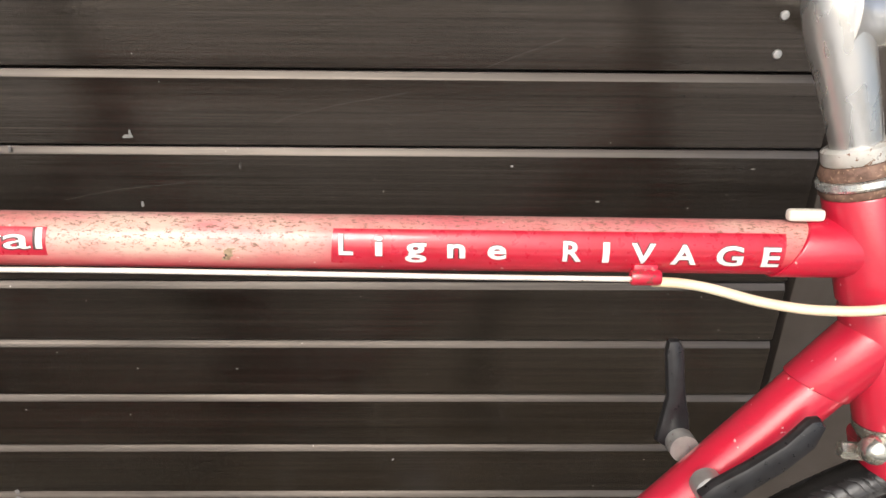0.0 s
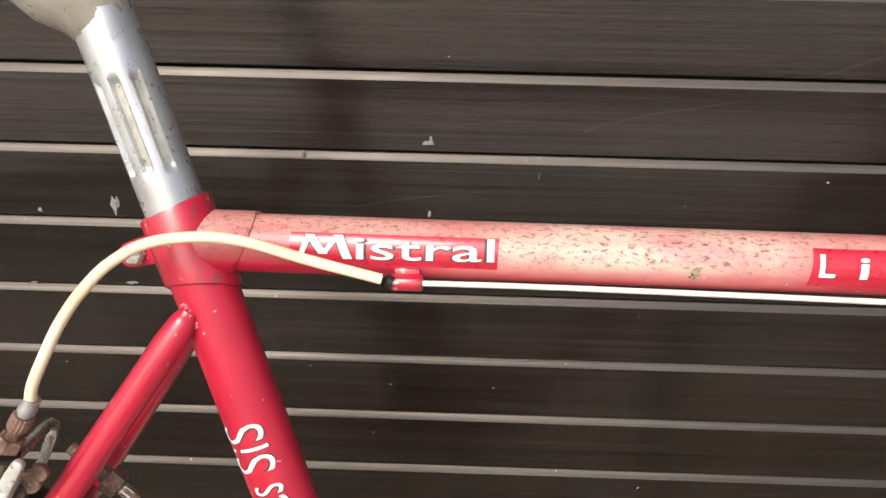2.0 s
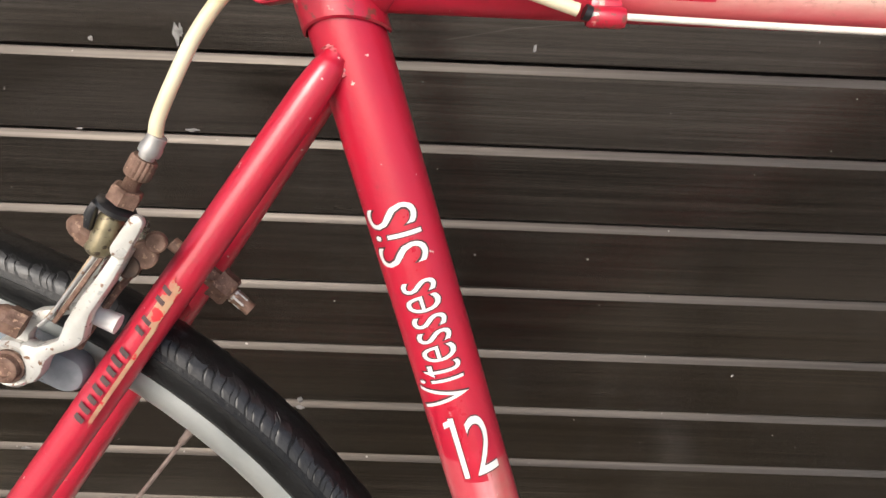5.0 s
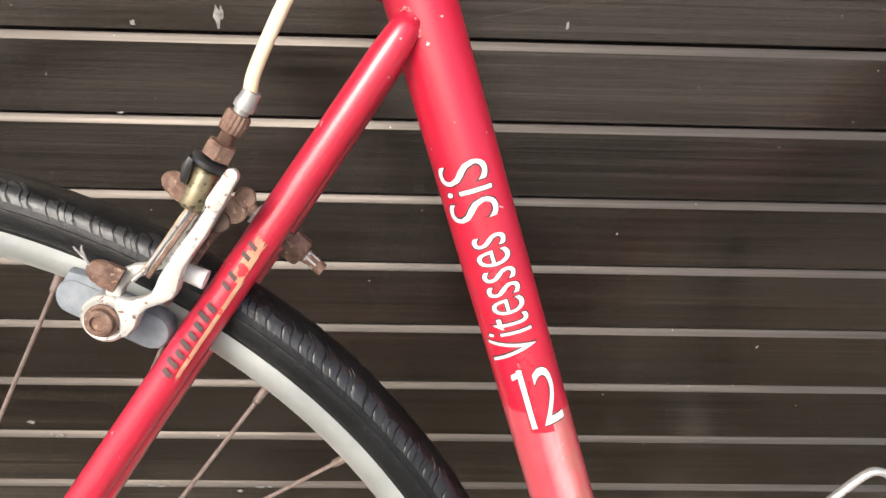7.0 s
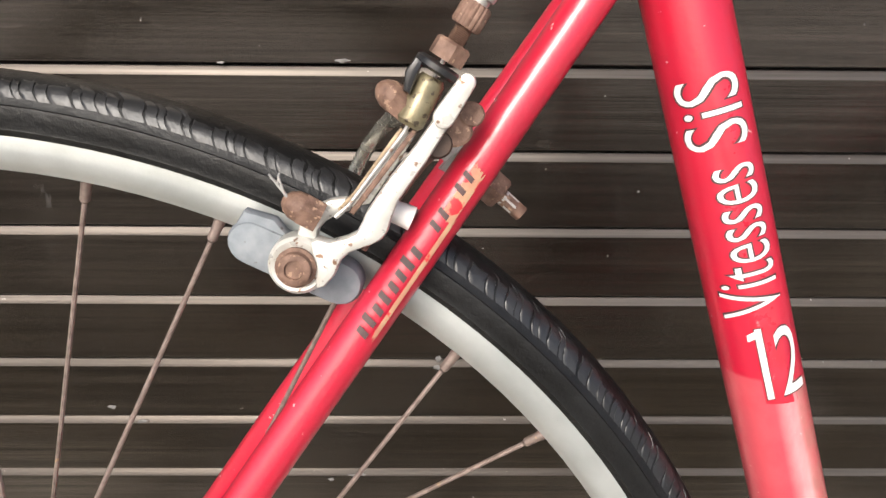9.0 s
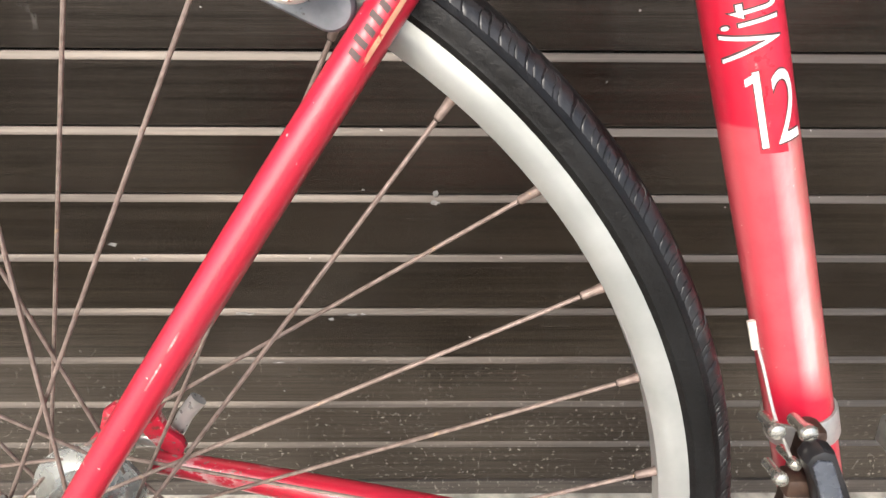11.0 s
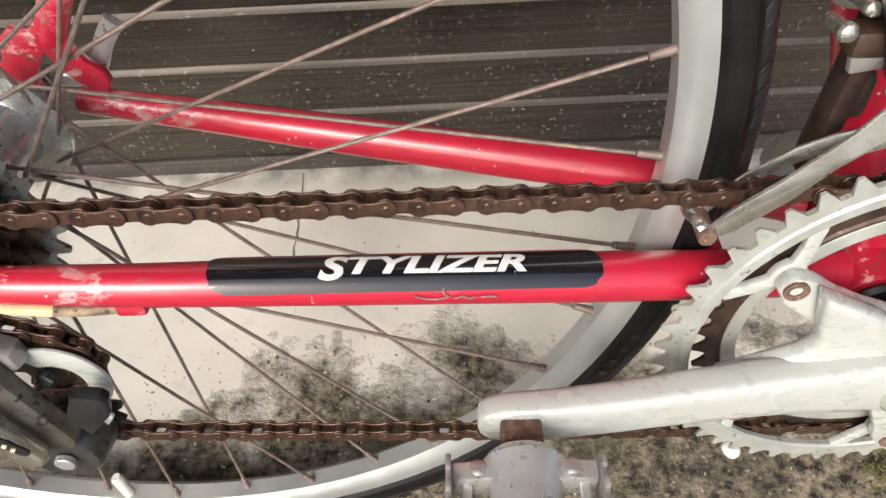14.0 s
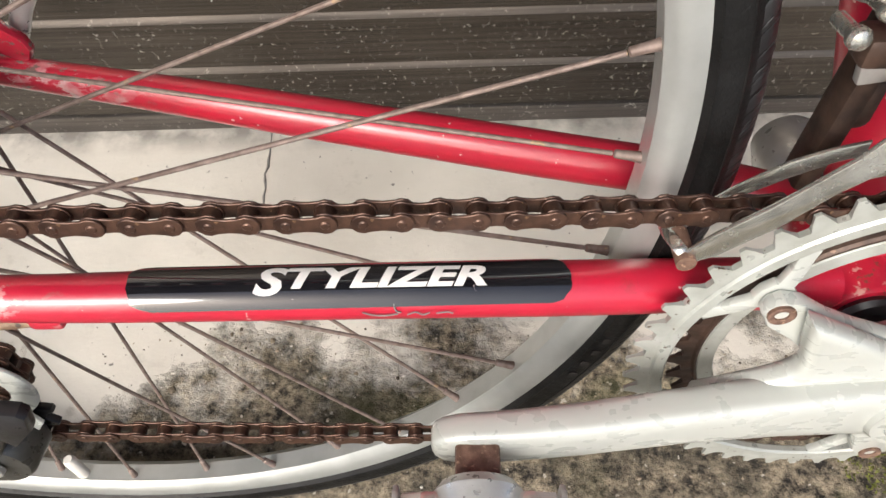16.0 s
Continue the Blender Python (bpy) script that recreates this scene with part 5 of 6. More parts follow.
def link_mesh(outer):
    bm = bmesh.new()
    h = 0.0127 / 2
    out = arc(h, 0, 0.0043, -125, 125, 8) + [(0.0, 0.0031)] + arc(-h, 0, 0.0043, 55, 305, 8) + [(0.0, -0.0031)]
    for s in (-1, 1):
        prism(bm, out, 0.0011, flatside(0, s * (0.0036 if outer else 0.0024), 0), 0.00025, 1)
    for x in (-h, h):
        if outer:
            lathe(bm, [(-0.0046, 0), (-0.0046, 0.0014), (-0.0042, 0.0019), (0.0042, 0.0019), (0.0046, 0.0014), (0.0046, 0)], (x, 0, 0), (0, 1, 0), 10)
        else:
            lathe(bm, [(-0.0019, 0.001), (-0.0019, 0.0038), (0.0019, 0.0038), (0.0019, 0.001)], (x, 0, 0), (0, 1, 0), 14)
    return bm


chain = new("chain")
chain.parent = bike
chain["label"] = "rust-brown roller chain"
protos = {}
pins = [along(start + k * step) for k in range(LINKS)]
for k in range(LINKS):
    a, b = pins[k], pins[(k + 1) % LINKS]
    d = (b - a).normalized()
    yv = (V(0, 1, 0) - d * d.y).normalized()
    m = Matrix((d, yv, d.cross(yv))).transposed().to_4x4()
    m.translation = (a + b) / 2
    kind_ = k % 2 == 1
    if kind_ not in protos:
        protos[kind_] = part("outer_link" if kind_ else "inner_link", link_mesh(kind_), M_CHAIN, chain)
        protos[kind_].matrix_basis = m
    else:
        again(protos[kind_], "outer_link" if kind_ else "inner_link", m, chain)

# rear derailleur
mech = new("rear_derailleur")
mech.parent = bike
mech["label"] = "grimy silver rear derailleur with black pulleys"
for c, y, nm, mt in ((GUIDE, -0.0590, "guide_pulley", M_SPROCKET), (TENS, -0.0575, "tension_pulley", M_BLACK)):
    bm = bmesh.new()
    prism(bm, gear_outline(10, 0.0225, 0.0165), 0.0040, flatside(c.x, y, c.z, 8), 0.0006)
    lathe(bm, [(-0.0042, 0), (-0.0042, 0.0085), (0.0042, 0.0085), (0.0042, 0)], (c.x, y, c.z), (0, 1, 0), 18)
    part(nm, bm, mt, mech)
bm = bmesh.new()
lathe(bm, [(-0.014, 0), (-0.014, 0.0175), (-0.011, 0.019), (0.004, 0.019), (0.006, 0.017), (0.006, 0)], (TENS.x - 0.001, -0.0680, TENS.z - 0.006), (0.1, 1, 0), 26)
part("knuckle", bm, plain("dark_steel", (0.10, 0.10, 0.095), (0.045, 0.045, 0.042), 0.25, 0.6, scale=60, spots=(0.22, 0.21, 0.19), spot_lo=0.66, spot_scale=300, bumpy=0.15), mech, "scuffed dark pivot knuckle")
bm = bmesh.new()
prism(bm, [(-0.2119, 0.2750), (-0.2000, 0.2727), (-0.1978, 0.2690), (-0.2009, 0.2575), (-0.2138, 0.2432), (-0.2207, 0.2576)][::-1], 0.008, flatside(0, -0.0815, 0), 0.0022)
part("knuckle_cap", bm, M_BLACK, mech, "black plastic knuckle cap")
bm = bmesh.new()
plate = arc(-0.2290, 0.2610, 0.0238, 128, -62, 18) + [(-0.2150, 0.2300), (-0.2220, 0.2200), (-0.2300, 0.2230), (-0.2250, 0.2360)] + arc(-0.2295, 0.2600, 0.0128, -55, 110, 12)
prism(bm, plate[::-1], 0.0020, flatside(0, -0.0660, 0), 0.0006)
part("outer_cage_plate", bm, M_CRANK, mech, "pale silver curved cage plate")
bm = bmesh.new()
prism(bm, slot_outline(-0.2325, 0.2660, -0.2375, 0.2240, 0.0125, 0.0125), 0.0016, flatside(0, -0.0525, 0), 0.0004)
part("inner_cage_plate", bm, M_STEEL, mech)
bolt("pulley_bolt", (GUIDE.x, -0.0670, GUIDE.z), 0.0044, 0.0040, mech, M_DARKALU)
bolt("pulley_bolt", (TENS.x, -0.083, TENS.z - 0.006), 0.0050, 0.003, mech, M_ALU, hexa=False)
bm = bmesh.new()
prism(bm, [(-0.268, 0.300), (-0.252, 0.303), (-0.234, 0.292), (-0.233, 0.283), (-0.246, 0.272), (-0.262, 0.282), (-0.270, 0.290)], 0.012, flatside(0, -0.0700, 0), 0.0030)
part("upper_knuckle", bm, M_STEEL, mech, "dull silver upper knuckle")
bm = bmesh.new()
prism(bm, slot_outline(-0.2490, 0.2980, -0.2340, 0.2380, 0.0085, 0.0095), 0.010, flatside(0, -0.0800, 0), 0.0030)
part("inner_link_arm", bm, plain("greasy_grey_metal", (0.17, 0.16, 0.14), (0.09, 0.08, 0.065), 0.34, 0.6, scale=70, spots=(0.05, 0.035, 0.025), spot_lo=0.58, bumpy=0.2), mech, "greasy grey inner link")
bm = bmesh.new()
prism(bm, slot_outline(-0.2650, 0.3000, -0.2420, 0.2400, 0.0090, 0.0082), 0.009, flatside(0, -0.0915, 0), 0.0030)
part("outer_link_arm", bm, M_CHROME, mech, "silver parallelogram link")
bm = bmesh.new()
prism(bm, slot_outline(-0.2660, 0.3040, -0.2570, 0.2830, 0.0058, 0.0062), 0.0016, flatside(0, -0.0966, 0), 0.0005)
part("link_plate", bm, M_BLACK, mech, "black inlay with pale oval mark")
bm = bmesh.new()
prism(bm, [(0.0042 * math.cos(q), 0.0026 * math.sin(q)) for q in (2 * math.pi * k / 20 for k in range(20))], 0.0006, flatside(-0.2640, -0.0976, 0.2980, 20), 0)
part("oval_mark", bm, M_WHITE, mech)
bm = bmesh.new()
prism(bm, slot_outline(-0.2625, 0.2825, -0.2385, 0.2500, 0.0030, 0.0030), 0.0016, flatside(0, -0.0962, 0), 0.0005)
part("name_strip", bm, M_BLACK, mech, "black strip along the link")
for k in range(9):
    bm = bmesh.new()
    box(bm, (0.0019, 0.0006, 0.0030), Matrix.Translation((-0.2604 + 0.0024 * k, -0.0972, 0.2796 - 0.0033 * k)) @ Matrix.Rotation(radians(36), 4, 'Y'), 0)
    part("lettering_bar", bm, M_CREAM, mech, "pale bar of lettering")
bm = bmesh.new()
lathe(bm, [(-0.020, 0), (-0.020, 0.0085), (-0.017, 0.0100), (0.010, 0.0100), (0.012, 0.008), (0.012, 0)], (-0.2660, -0.0810, 0.3050), (0, 1, 0), 22)
part("mounting_bolt", bm, M_DARKALU, mech)

# front derailleur
fd = new("front_derailleur")
fd.parent = bike
fd["label"] = "chrome front derailleur with black plastic link"
sleeve("clamp_band", on_seat(0.4060), on_seat(0.4205), 0.0173, 0.0015, M_STEEL).parent = fd
bm = bmesh.new()
prism(bm, [(0.0888, 0.4270), (0.0905, 0.4315), (0.0950, 0.4340), (0.1005, 0.4325), (0.1030, 0.4275), (0.1130, 0.4075), (0.1155, 0.3990), (0.1140, 0.3955), (0.1050, 0.3930), (0.1020, 0.3960), (0.0950, 0.4150)], 0.011, flatside(0, -0.0480, 0), 0.0024)
link = part("link", bm, M_BLACK, fd, "glossy black plastic link")
bm = bmesh.new()
prism(bm, [(0.0910, 0.4268), (0.0928, 0.4300), (0.0985, 0.4296), (0.1004, 0.4262), (0.1090, 0.4075), (0.1072, 0.4040), (0.1012, 0.4040), (0.0990, 0.4075)], 0.0016, flatside(0, -0.0540, 0), 0.0007)
part("link_face", bm, plain("slate_plastic", (0.075, 0.085, 0.105), (0.055, 0.062, 0.075), 0.22, scale=60, bumpy=0.05), link, "slate grey glossy face")
bm = bmesh.new()
cage = [(0.0964, 0.3985), (0.1000, 0.4000), (0.1099, 0.4022), (0.1140, 0.4005), (0.1189, 0.3989), (0.1340, 0.3985), (0.1375, 0.3960), (0.1360, 0.3915), (0.1294, 0.3888), (0.1126, 0.3842), (0.0947, 0.3783), (0.0874, 0.3718), (0.0750, 0.3570), (0.0600, 0.3440), (0.0525, 0.3400), (0.0490, 0.3450), (0.0570, 0.3545), (0.0705, 0.3668), (0.0779, 0.3748), (0.0884, 0.3862)]
prism(bm, cage, 0.0018, flatside(0, -0.0640, 0), 0.0006)
box(bm, (0.0145, 0.009, 0.0020), Matrix.Translation((0.1032, -0.0610, 0.4012)) @ Matrix.Rotation(radians(-16), 4, 'Y'), 0.0007)
box(bm, (0.0240, 0.005, 0.0018), Matrix.Translation((0.1230, -0.0650, 0.3992)) @ Matrix.Rotation(radians(3), 4, 'Y'), 0.0006)
part("outer_cage_plate", bm, M_CHROME, fd, "dull chrome cage plate")
for x_, z_ in ((0.0970, 0.4000), (0.1108, 0.4040)):
    bm = bmesh.new()
    prism(bm, slot_outline(x_, z_ - 0.0020, x_ - 0.0014, z_ + 0.0060, 0.0016, 0.0019), 0.0020, flatside(0, -0.0590, 0), 0.0008)
    part("pivot_ear", bm, M_CHROME, fd, "bright chrome pivot ear")
bm = bmesh.new()
prism(bm, [(0.0500, 0.3330), (0.0532, 0.3335), (0.0701, 0.3514), (0.0852, 0.3630), (0.0977, 0.3685), (0.1080, 0.3715), (0.1080, 0.3650), (0.1000, 0.3627), (0.0877, 0.3560), (0.0717, 0.3459), (0.0564, 0.3285)][::-1], 0.0016, flatside(0, -0.0400, 0), 0.0005)
part("inner_cage_plate", bm, M_CHROME, fd)
bm = bmesh.new()
sweep(bm, smooth_path([(0.0515, -0.0400, 0.3335), (0.0485, -0.0425, 0.3370), (0.0462, -0.0540, 0.3435), (0.0475, -0.0620, 0.3460), (0.0500, -0.0645, 0.3440)], 4), 0.0022, 10, flat=0.45)
part("cage_bridge", bm, M_CHROME, fd)
bm = bmesh.new()
lathe(bm, [(-0.002, 0), (-0.002, 0.0034), (0.012, 0.0034), (0.012, 0)], (0.0500, -0.0650, 0.3425), (0, 1, 0), 14)
part("cage_screw", bm, M_RUST, fd)
bm = bmesh.new()
box(bm, (0.0085, 0.014, 0.088), Matrix.Translation((0.1010, -0.0280, 0.3860)) @ Matrix.Rotation(radians(4), 4, 'Y'), 0.003)
box(bm, (0.0110, 0.013, 0.020), Matrix.Translation((0.1050, -0.0270, 0.3790)), 0.004)
box(bm, (0.0150, 0.012, 0.010), Matrix.Translation((0.0965, -0.0385, 0.4060)), 0.002)
part("body", bm, M_SPROCKET, fd, "greasy brown derailleur body")
for x, y, z, rr in ((0.0810, -0.0380, 0.4337, 0.0040), (0.0949, -0.0380, 0.4327, 0.0042), (0.0911, -0.0400, 0.4181, 0.0030), (0.0864, -0.0400, 0.4100, 0.0036)):
    bm = bmesh.new()
    lathe(bm, [(-0.012, rr * 0.7), (0, rr * 0.7), (0, rr * 0.95), (0.0022, rr), (0.0036, rr * 0.8), (0.0042, rr * 0.3), (0.0042, 0)], (x, y, z), (0, -1, 0.15), 16)
    part("screw", bm, M_CHROME, fd, "chrome screw head", 30)
bm = bmesh.new()
box(bm, (0.0130, 0.004, 0.0090), Matrix.Translation((0.0965, -0.0420, 0.4010)) @ Matrix.Rotation(radians(-10), 4, 'Y'), 0.001)
part("cable_plate", bm, M_STEEL, fd)
bm = bmesh.new()
sweep(bm, smooth_path([(0.0742, -0.0165, 0.4700), (0.0780, -0.0235, 0.4560), (0.0830, -0.0330, 0.4360), (0.0900, -0.0390, 0.4200)], 6), 0.0008, 8)
part("shift_cable", bm, M_STEEL, fd)
bm = bmesh.new()
sweep(bm, [(0.0725, -0.0160, 0.4745), (0.0758, -0.0182, 0.4620)], 0.0019, 12)
part("cable_end", bm, M_LINER, fd, "white cable ferrule")

# ---------------------------------------------------------------- rear brake
brake = new("rear_brake")
brake.parent = bike
brake["label"] = "silver side-pull rim brake with rusty bolts"


def bar(name, pts, w, t, material, parent, bev=0.0015, label=""):
    """A flat forged bar through points, w high in the side view and t thick."""
    bm = bmesh.new()
    line = smooth_path(pts, 5)
    sweep(bm, line, [w / 2] * len(line), 14, flat=t / w, side=V(0, 1, 0))
    return part(name, bm, material, parent, label)


def ribbon(name, pts, widths, y, thick, material, parent, label="", bev=0.0014):
    """A flat forged arm: a strip of changing width in the side view, thick across."""
    line = [Vector((x, z)) for x, z in pts]
    lft, rgt = [], []
    for i, p in enumerate(line):
        d = (line[min(i + 1, len(line) - 1)] - line[max(i - 1, 0)]).normalized()
        nrm = Vector((-d.y, d.x)) * widths[i] / 2
        lft.append(tuple(p + nrm))
        rgt.append(tuple(p - nrm))
    bm = bmesh.new()
    prism(bm, lft + rgt[::-1], thick, flatside(0, y, 0), bev)
    return part(name, bm, material, parent, label)


bm = bmesh.new()
prism(bm, [(-0.0694, 0.6640), (-0.0643, 0.6626), (-0.0680, 0.6565), (-0.0720, 0.6500), (-0.0765, 0.6438), (-0.0809, 0.6375), (-0.0830, 0.6320), (-0.0843, 0.6275), (-0.0864, 0.6248), (-0.0895, 0.6231), (-0.0965, 0.6206), (-0.0995, 0.6178), (-0.1018, 0.6125), (-0.1050, 0.6088), (-0.1078, 0.6080),
           (-0.1092, 0.6238), (-0.1070, 0.6248), (-0.1029, 0.6238), (-0.0980, 0.6252), (-0.0944, 0.6270), (-0.0925, 0.6305), (-0.0910, 0.6340), (-0.0840, 0.6446), (-0.0756, 0.6550)][::-1], 0.0075, flatside(0, -0.0500, 0), 0.0016)
part("front_arm", bm, M_CALIPER, brake, "pale silver caliper arm")
bm = bmesh.new()
prism(bm, [(-0.0802, 0.6589), (-0.0755, 0.6582), (-0.0816, 0.6481), (-0.0903, 0.6357), (-0.0970, 0.6342), (-0.0945, 0.6387), (-0.0878, 0.6480)], 0.0045, flatside(0, -0.0462, 0), 0.0008)
part("rear_arm", bm, M_CALIPER, brake, "pale silver caliper arm")
ribbon("arm_loop", [(-0.1118, 0.6215), (-0.1113, 0.6240), (-0.1100, 0.6285), (-0.1065, 0.6322), (-0.1020, 0.6344), (-0.0975, 0.6354)], [0.0066, 0.0066, 0.0064, 0.0060, 0.0054, 0.0044], -0.0462, 0.0060, M_CALIPER, brake, "pale hooked end of the rear arm")
ribbon("arm_edge", [(-0.0800, 0.6600), (-0.0880, 0.6488), (-0.0955, 0.6385), (-0.1005, 0.6335)], [0.0012, 0.0014, 0.0014, 0.0012], -0.0478, 0.0030, M_STAINED, brake, "tan edge of the rear arm", 0.0003)
ribbon("tie_strip", [(-0.0755, 0.6600), (-0.0850, 0.6475), (-0.0960, 0.6330)], [0.0016, 0.0018, 0.0018], -0.0510, 0.0016, M_RUST, brake, "rusty strip between the arms", 0.0004)
bm = bmesh.new()
lathe(bm, [(-0.0520, 0.0058), (-0.0528, 0.0085), (-0.0515, 0.0097), (-0.0440, 0.0101), (-0.0425, 0.0092), (-0.0425, 0.0058)], (-0.1140, 0, 0.6155), (0, 1, 0), 32, closed=True)
part("pad_eye", bm, M_CALIPER, brake)
bar("far_arm", [(-0.0780, -0.0400, 0.6640), (-0.0840, -0.0150, 0.6600), (-0.0880, 0.0120, 0.6580), (-0.1010, 0.0360, 0.6420), (-0.1160, 0.0420, 0.6135)], 0.0065, 0.0060, M_CHROME, brake)
bm = bmesh.new()
sweep(bm, [(-0.0700, 0, 0.6523), (-0.0360, 0, 0.6225)], 0.0032, 12)
part("pivot_bolt", bm, M_RUST, brake)
ax = V(0.755, 0, -0.656)
for d, rr, hh, mt in ((0.046, 0.0075, 0.009, M_RUST), (0.030, 0.0090, 0.004, M_STEEL), (0.056, 0.0034, 0.007, M_CALIPER)):
    bolt("pivot_nut", V(-0.0860, 0, 0.6660) + ax * d, rr, hh, brake, mt, ax)
def acorn(name, c, r, h, axis, label):
    bm = bmesh.new()
    lathe(bm, [(0, 0), (0, r), (h * 0.5, r)], c, axis, 6)
    lathe(bm, [(h * 0.5, r * 0.88), (h * 0.68, r * 0.84), (h * 0.86, r * 0.62), (h * 0.97, r * 0.3), (h, 0)], c, axis, 18)
    return part(name, bm, M_RUST, brake, label, 30)


acorn("acorn_nut", V(-0.0772, -0.0490, 0.6655), 0.0054, 0.0130, V(-0.8, -0.05, 0.62), "rusty acorn nut")
acorn("anchor_nut", V(-0.1060, -0.0530, 0.6320), 0.0056, 0.0130, V(-0.85, -0.15, 0.5), "rusty cable anchor nut")
bm = bmesh.new()
lathe(bm, [(0, 0.0040), (0, 0.0066), (0.0018, 0.0068), (0.0020, 0.0056), (0.0045, 0.0054), (0.0050, 0.0046), (0.0050, 0.0032), (0.0038, 0.0030), (0.0038, 0)], (-0.1140, -0.0526, 0.6155), (0, -1, 0), 24)
part("pad_bolt", bm, M_RUST, brake, "rusty brake pad bolt")
for s in (-1, 1):
    bm = bmesh.new()
    prism(bm, slot_outline(-0.1340, 0.6185, -0.1030, 0.6040, 0.0082, 0.0084), 0.0130, flatside(0, -0.012 + s * 0.0182, 0), 0.0035)
    part("brake_pad", bm, M_GREYRUB, brake, "weathered grey rubber brake pad")
bm = bmesh.new()
prism(bm, [(-0.1310, 0.6080), (-0.1395, 0.6240), (-0.1355, 0.6300), (-0.1250, 0.6270), (-0.1190, 0.6190)], 0.008, flatside(0, -0.0310, 0), 0.002)
part("pad_holder", bm, M_GREYRUB, brake, "blue-grey pad holder")
bm = bmesh.new()
sweep(bm, [(-0.0890, -0.0400, 0.6340), (-0.0770, -0.0400, 0.6290)], [0.0036, 0.0042], 14)
part("return_peg", bm, M_WHITE, brake, "white plastic return peg")
bm = bmesh.new()
sweep(bm, smooth_path([(-0.0650, -0.0380, 0.6560), (-0.0760, -0.0380, 0.6440), (-0.0900, -0.0395, 0.6240), (-0.0940, -0.0390, 0.6180)], 5), 0.0014, 8)
part("return_spring", bm, M_RUST, brake)
# quick release and adjuster
bm = bmesh.new()
adj = (V(-0.0540, -0.0515, 0.7020) - V(-0.0665, -0.0510, 0.6815)).normalized()
lathe(bm, [(-0.0016, 0), (-0.0016, 0.0062), (-0.0008, 0.0074), (0.0008, 0.0074), (0.0016, 0.0062), (0.0016, 0)], (-0.0688, -0.0515, 0.6786), adj, 28)
part("cable_carrier", bm, M_BLACK, brake, "black cable carrier")
for x_, z_, r_, h_, mt_ in ((-0.0640, 0.6590, 0.0056, 0.0040, M_RUST), (-0.0700, 0.6545, 0.0050, 0.0050, M_SPROCKET), (-0.0590, 0.6640, 0.0042, 0.0040, M_RUST)):
    bolt("pivot_washer", V(x_, -0.0420, z_), r_, h_, brake, mt_, V(0.3, -1, 0.1), hexa=False)
M_OLIVE = plain("tarnished_brass", (0.17, 0.145, 0.085), (0.30, 0.255, 0.16), 0.3, 0.5, scale=160, spots=(0.06, 0.045, 0.03), spot_lo=0.60, spot_scale=420, bumpy=0.3)
bm = bmesh.new()
prism(bm, [(-0.0752, 0.6820), (-0.0729, 0.6803), (-0.0750, 0.6759), (-0.0770, 0.6707), (-0.0792, 0.6720), (-0.0785, 0.6776)], 0.0050, flatside(0, -0.0545, 0), 0.0014)
part("release_lever", bm, M_BLACK, brake, "worn black quick-release lever")
bm = bmesh.new()
lathe(bm, [(-0.0085, 0), (-0.0085, 0.0036), (-0.0070, 0.0046), (0.0065, 0.0046), (0.0080, 0.0034), (0.0080, 0)], (-0.0742, -0.0510, 0.6682), (-0.46, -0.05, -0.89), 18)
part("anchor_barrel", bm, M_OLIVE, brake, "tarnished olive-brown cable barrel")
bm = bmesh.new()
prism(bm, slot_outline(-0.0600, 0.6745, -0.0668, 0.6640, 0.0028, 0.0034), 0.0040, flatside(0, -0.0552, 0), 0.0012)
part("arm_boss", bm, M_CALIPER, brake, "scratched boss at the top of the arm")
ADJ0 = V(-0.0668, -0.0512, 0.6808)
bm = bmesh.new()
lathe(bm, [(0, 0), (0, 0.0060), (0.0052, 0.0060), (0.0060, 0.0050), (0.0060, 0)], ADJ0, adj, 6)
adjuster = part("barrel_adjuster", bm, M_RUST, brake, "rusty barrel adjuster with a hexagon nut", 25)
bm = bmesh.new()
turns = []
for k in range(12):
    turns += [(0.0058 + 0.00055 * k, 0.0024), (0.0058 + 0.00055 * k + 0.00027, 0.0030)]
lathe(bm, [(0.0056, 0)] + turns + [(0.0126, 0.0024), (0.0126, 0)], ADJ0, adj, 20)
part("thread", bm, M_RUST, adjuster, "worn rusty thread")
bm = bmesh.new()
lathe(bm, [(0.0112, 0), (0.0112, 0.0044), (0.0120, 0.0049), (0.0182, 0.0049), (0.0190, 0.0042), (0.0190, 0)], ADJ0, adj, 48)
for i, v in enumerate(bm.verts):
    rel = v.co - ADJ0
    h_ = rel.dot(adj)
    if 0.0115 < h_ < 0.0186 and i % 3 == 0:
        v.co -= (rel - adj * h_) * 0.12
part("knurled_nut", bm, M_RUST, adjuster, "rusty knurled nut")
bm = bmesh.new()
lathe(bm, [(0, 0), (0, 0.0028), (0.0022, 0.0030), (0.0026, 0.0040), (0.0050, 0.0041), (0.0064, 0.0037), (0.0100, 0.0035), (0.0102, 0.0030), (0.0102, 0)], ADJ0 + adj * 0.0185, adj, 18)
part("ferrule", bm, M_STEEL, brake, "dull grey ferrule")
bm = bmesh.new()
sweep(bm, [(-0.0670, -0.0510, 0.6810), (-0.0790, -0.0505, 0.6590), (-0.0965, -0.0520, 0.6360), (-0.1010, -0.0530, 0.6320)], 0.0008, 8)
part("brake_wire", bm, M_STEEL, brake)
bm = bmesh.new()
for q in range(4):
    r4 = random.Random(q)
    sweep(bm, [(-0.1120, -0.0560, 0.6350), (-0.1160 - 0.001 * q, -0.0565, 0.6400 + 0.0015 * q), (-0.1190 + r4.uniform(-0.002, 0.002), -0.0570, 0.6450 + r4.uniform(-0.002, 0.002))], 0.0004, 5)
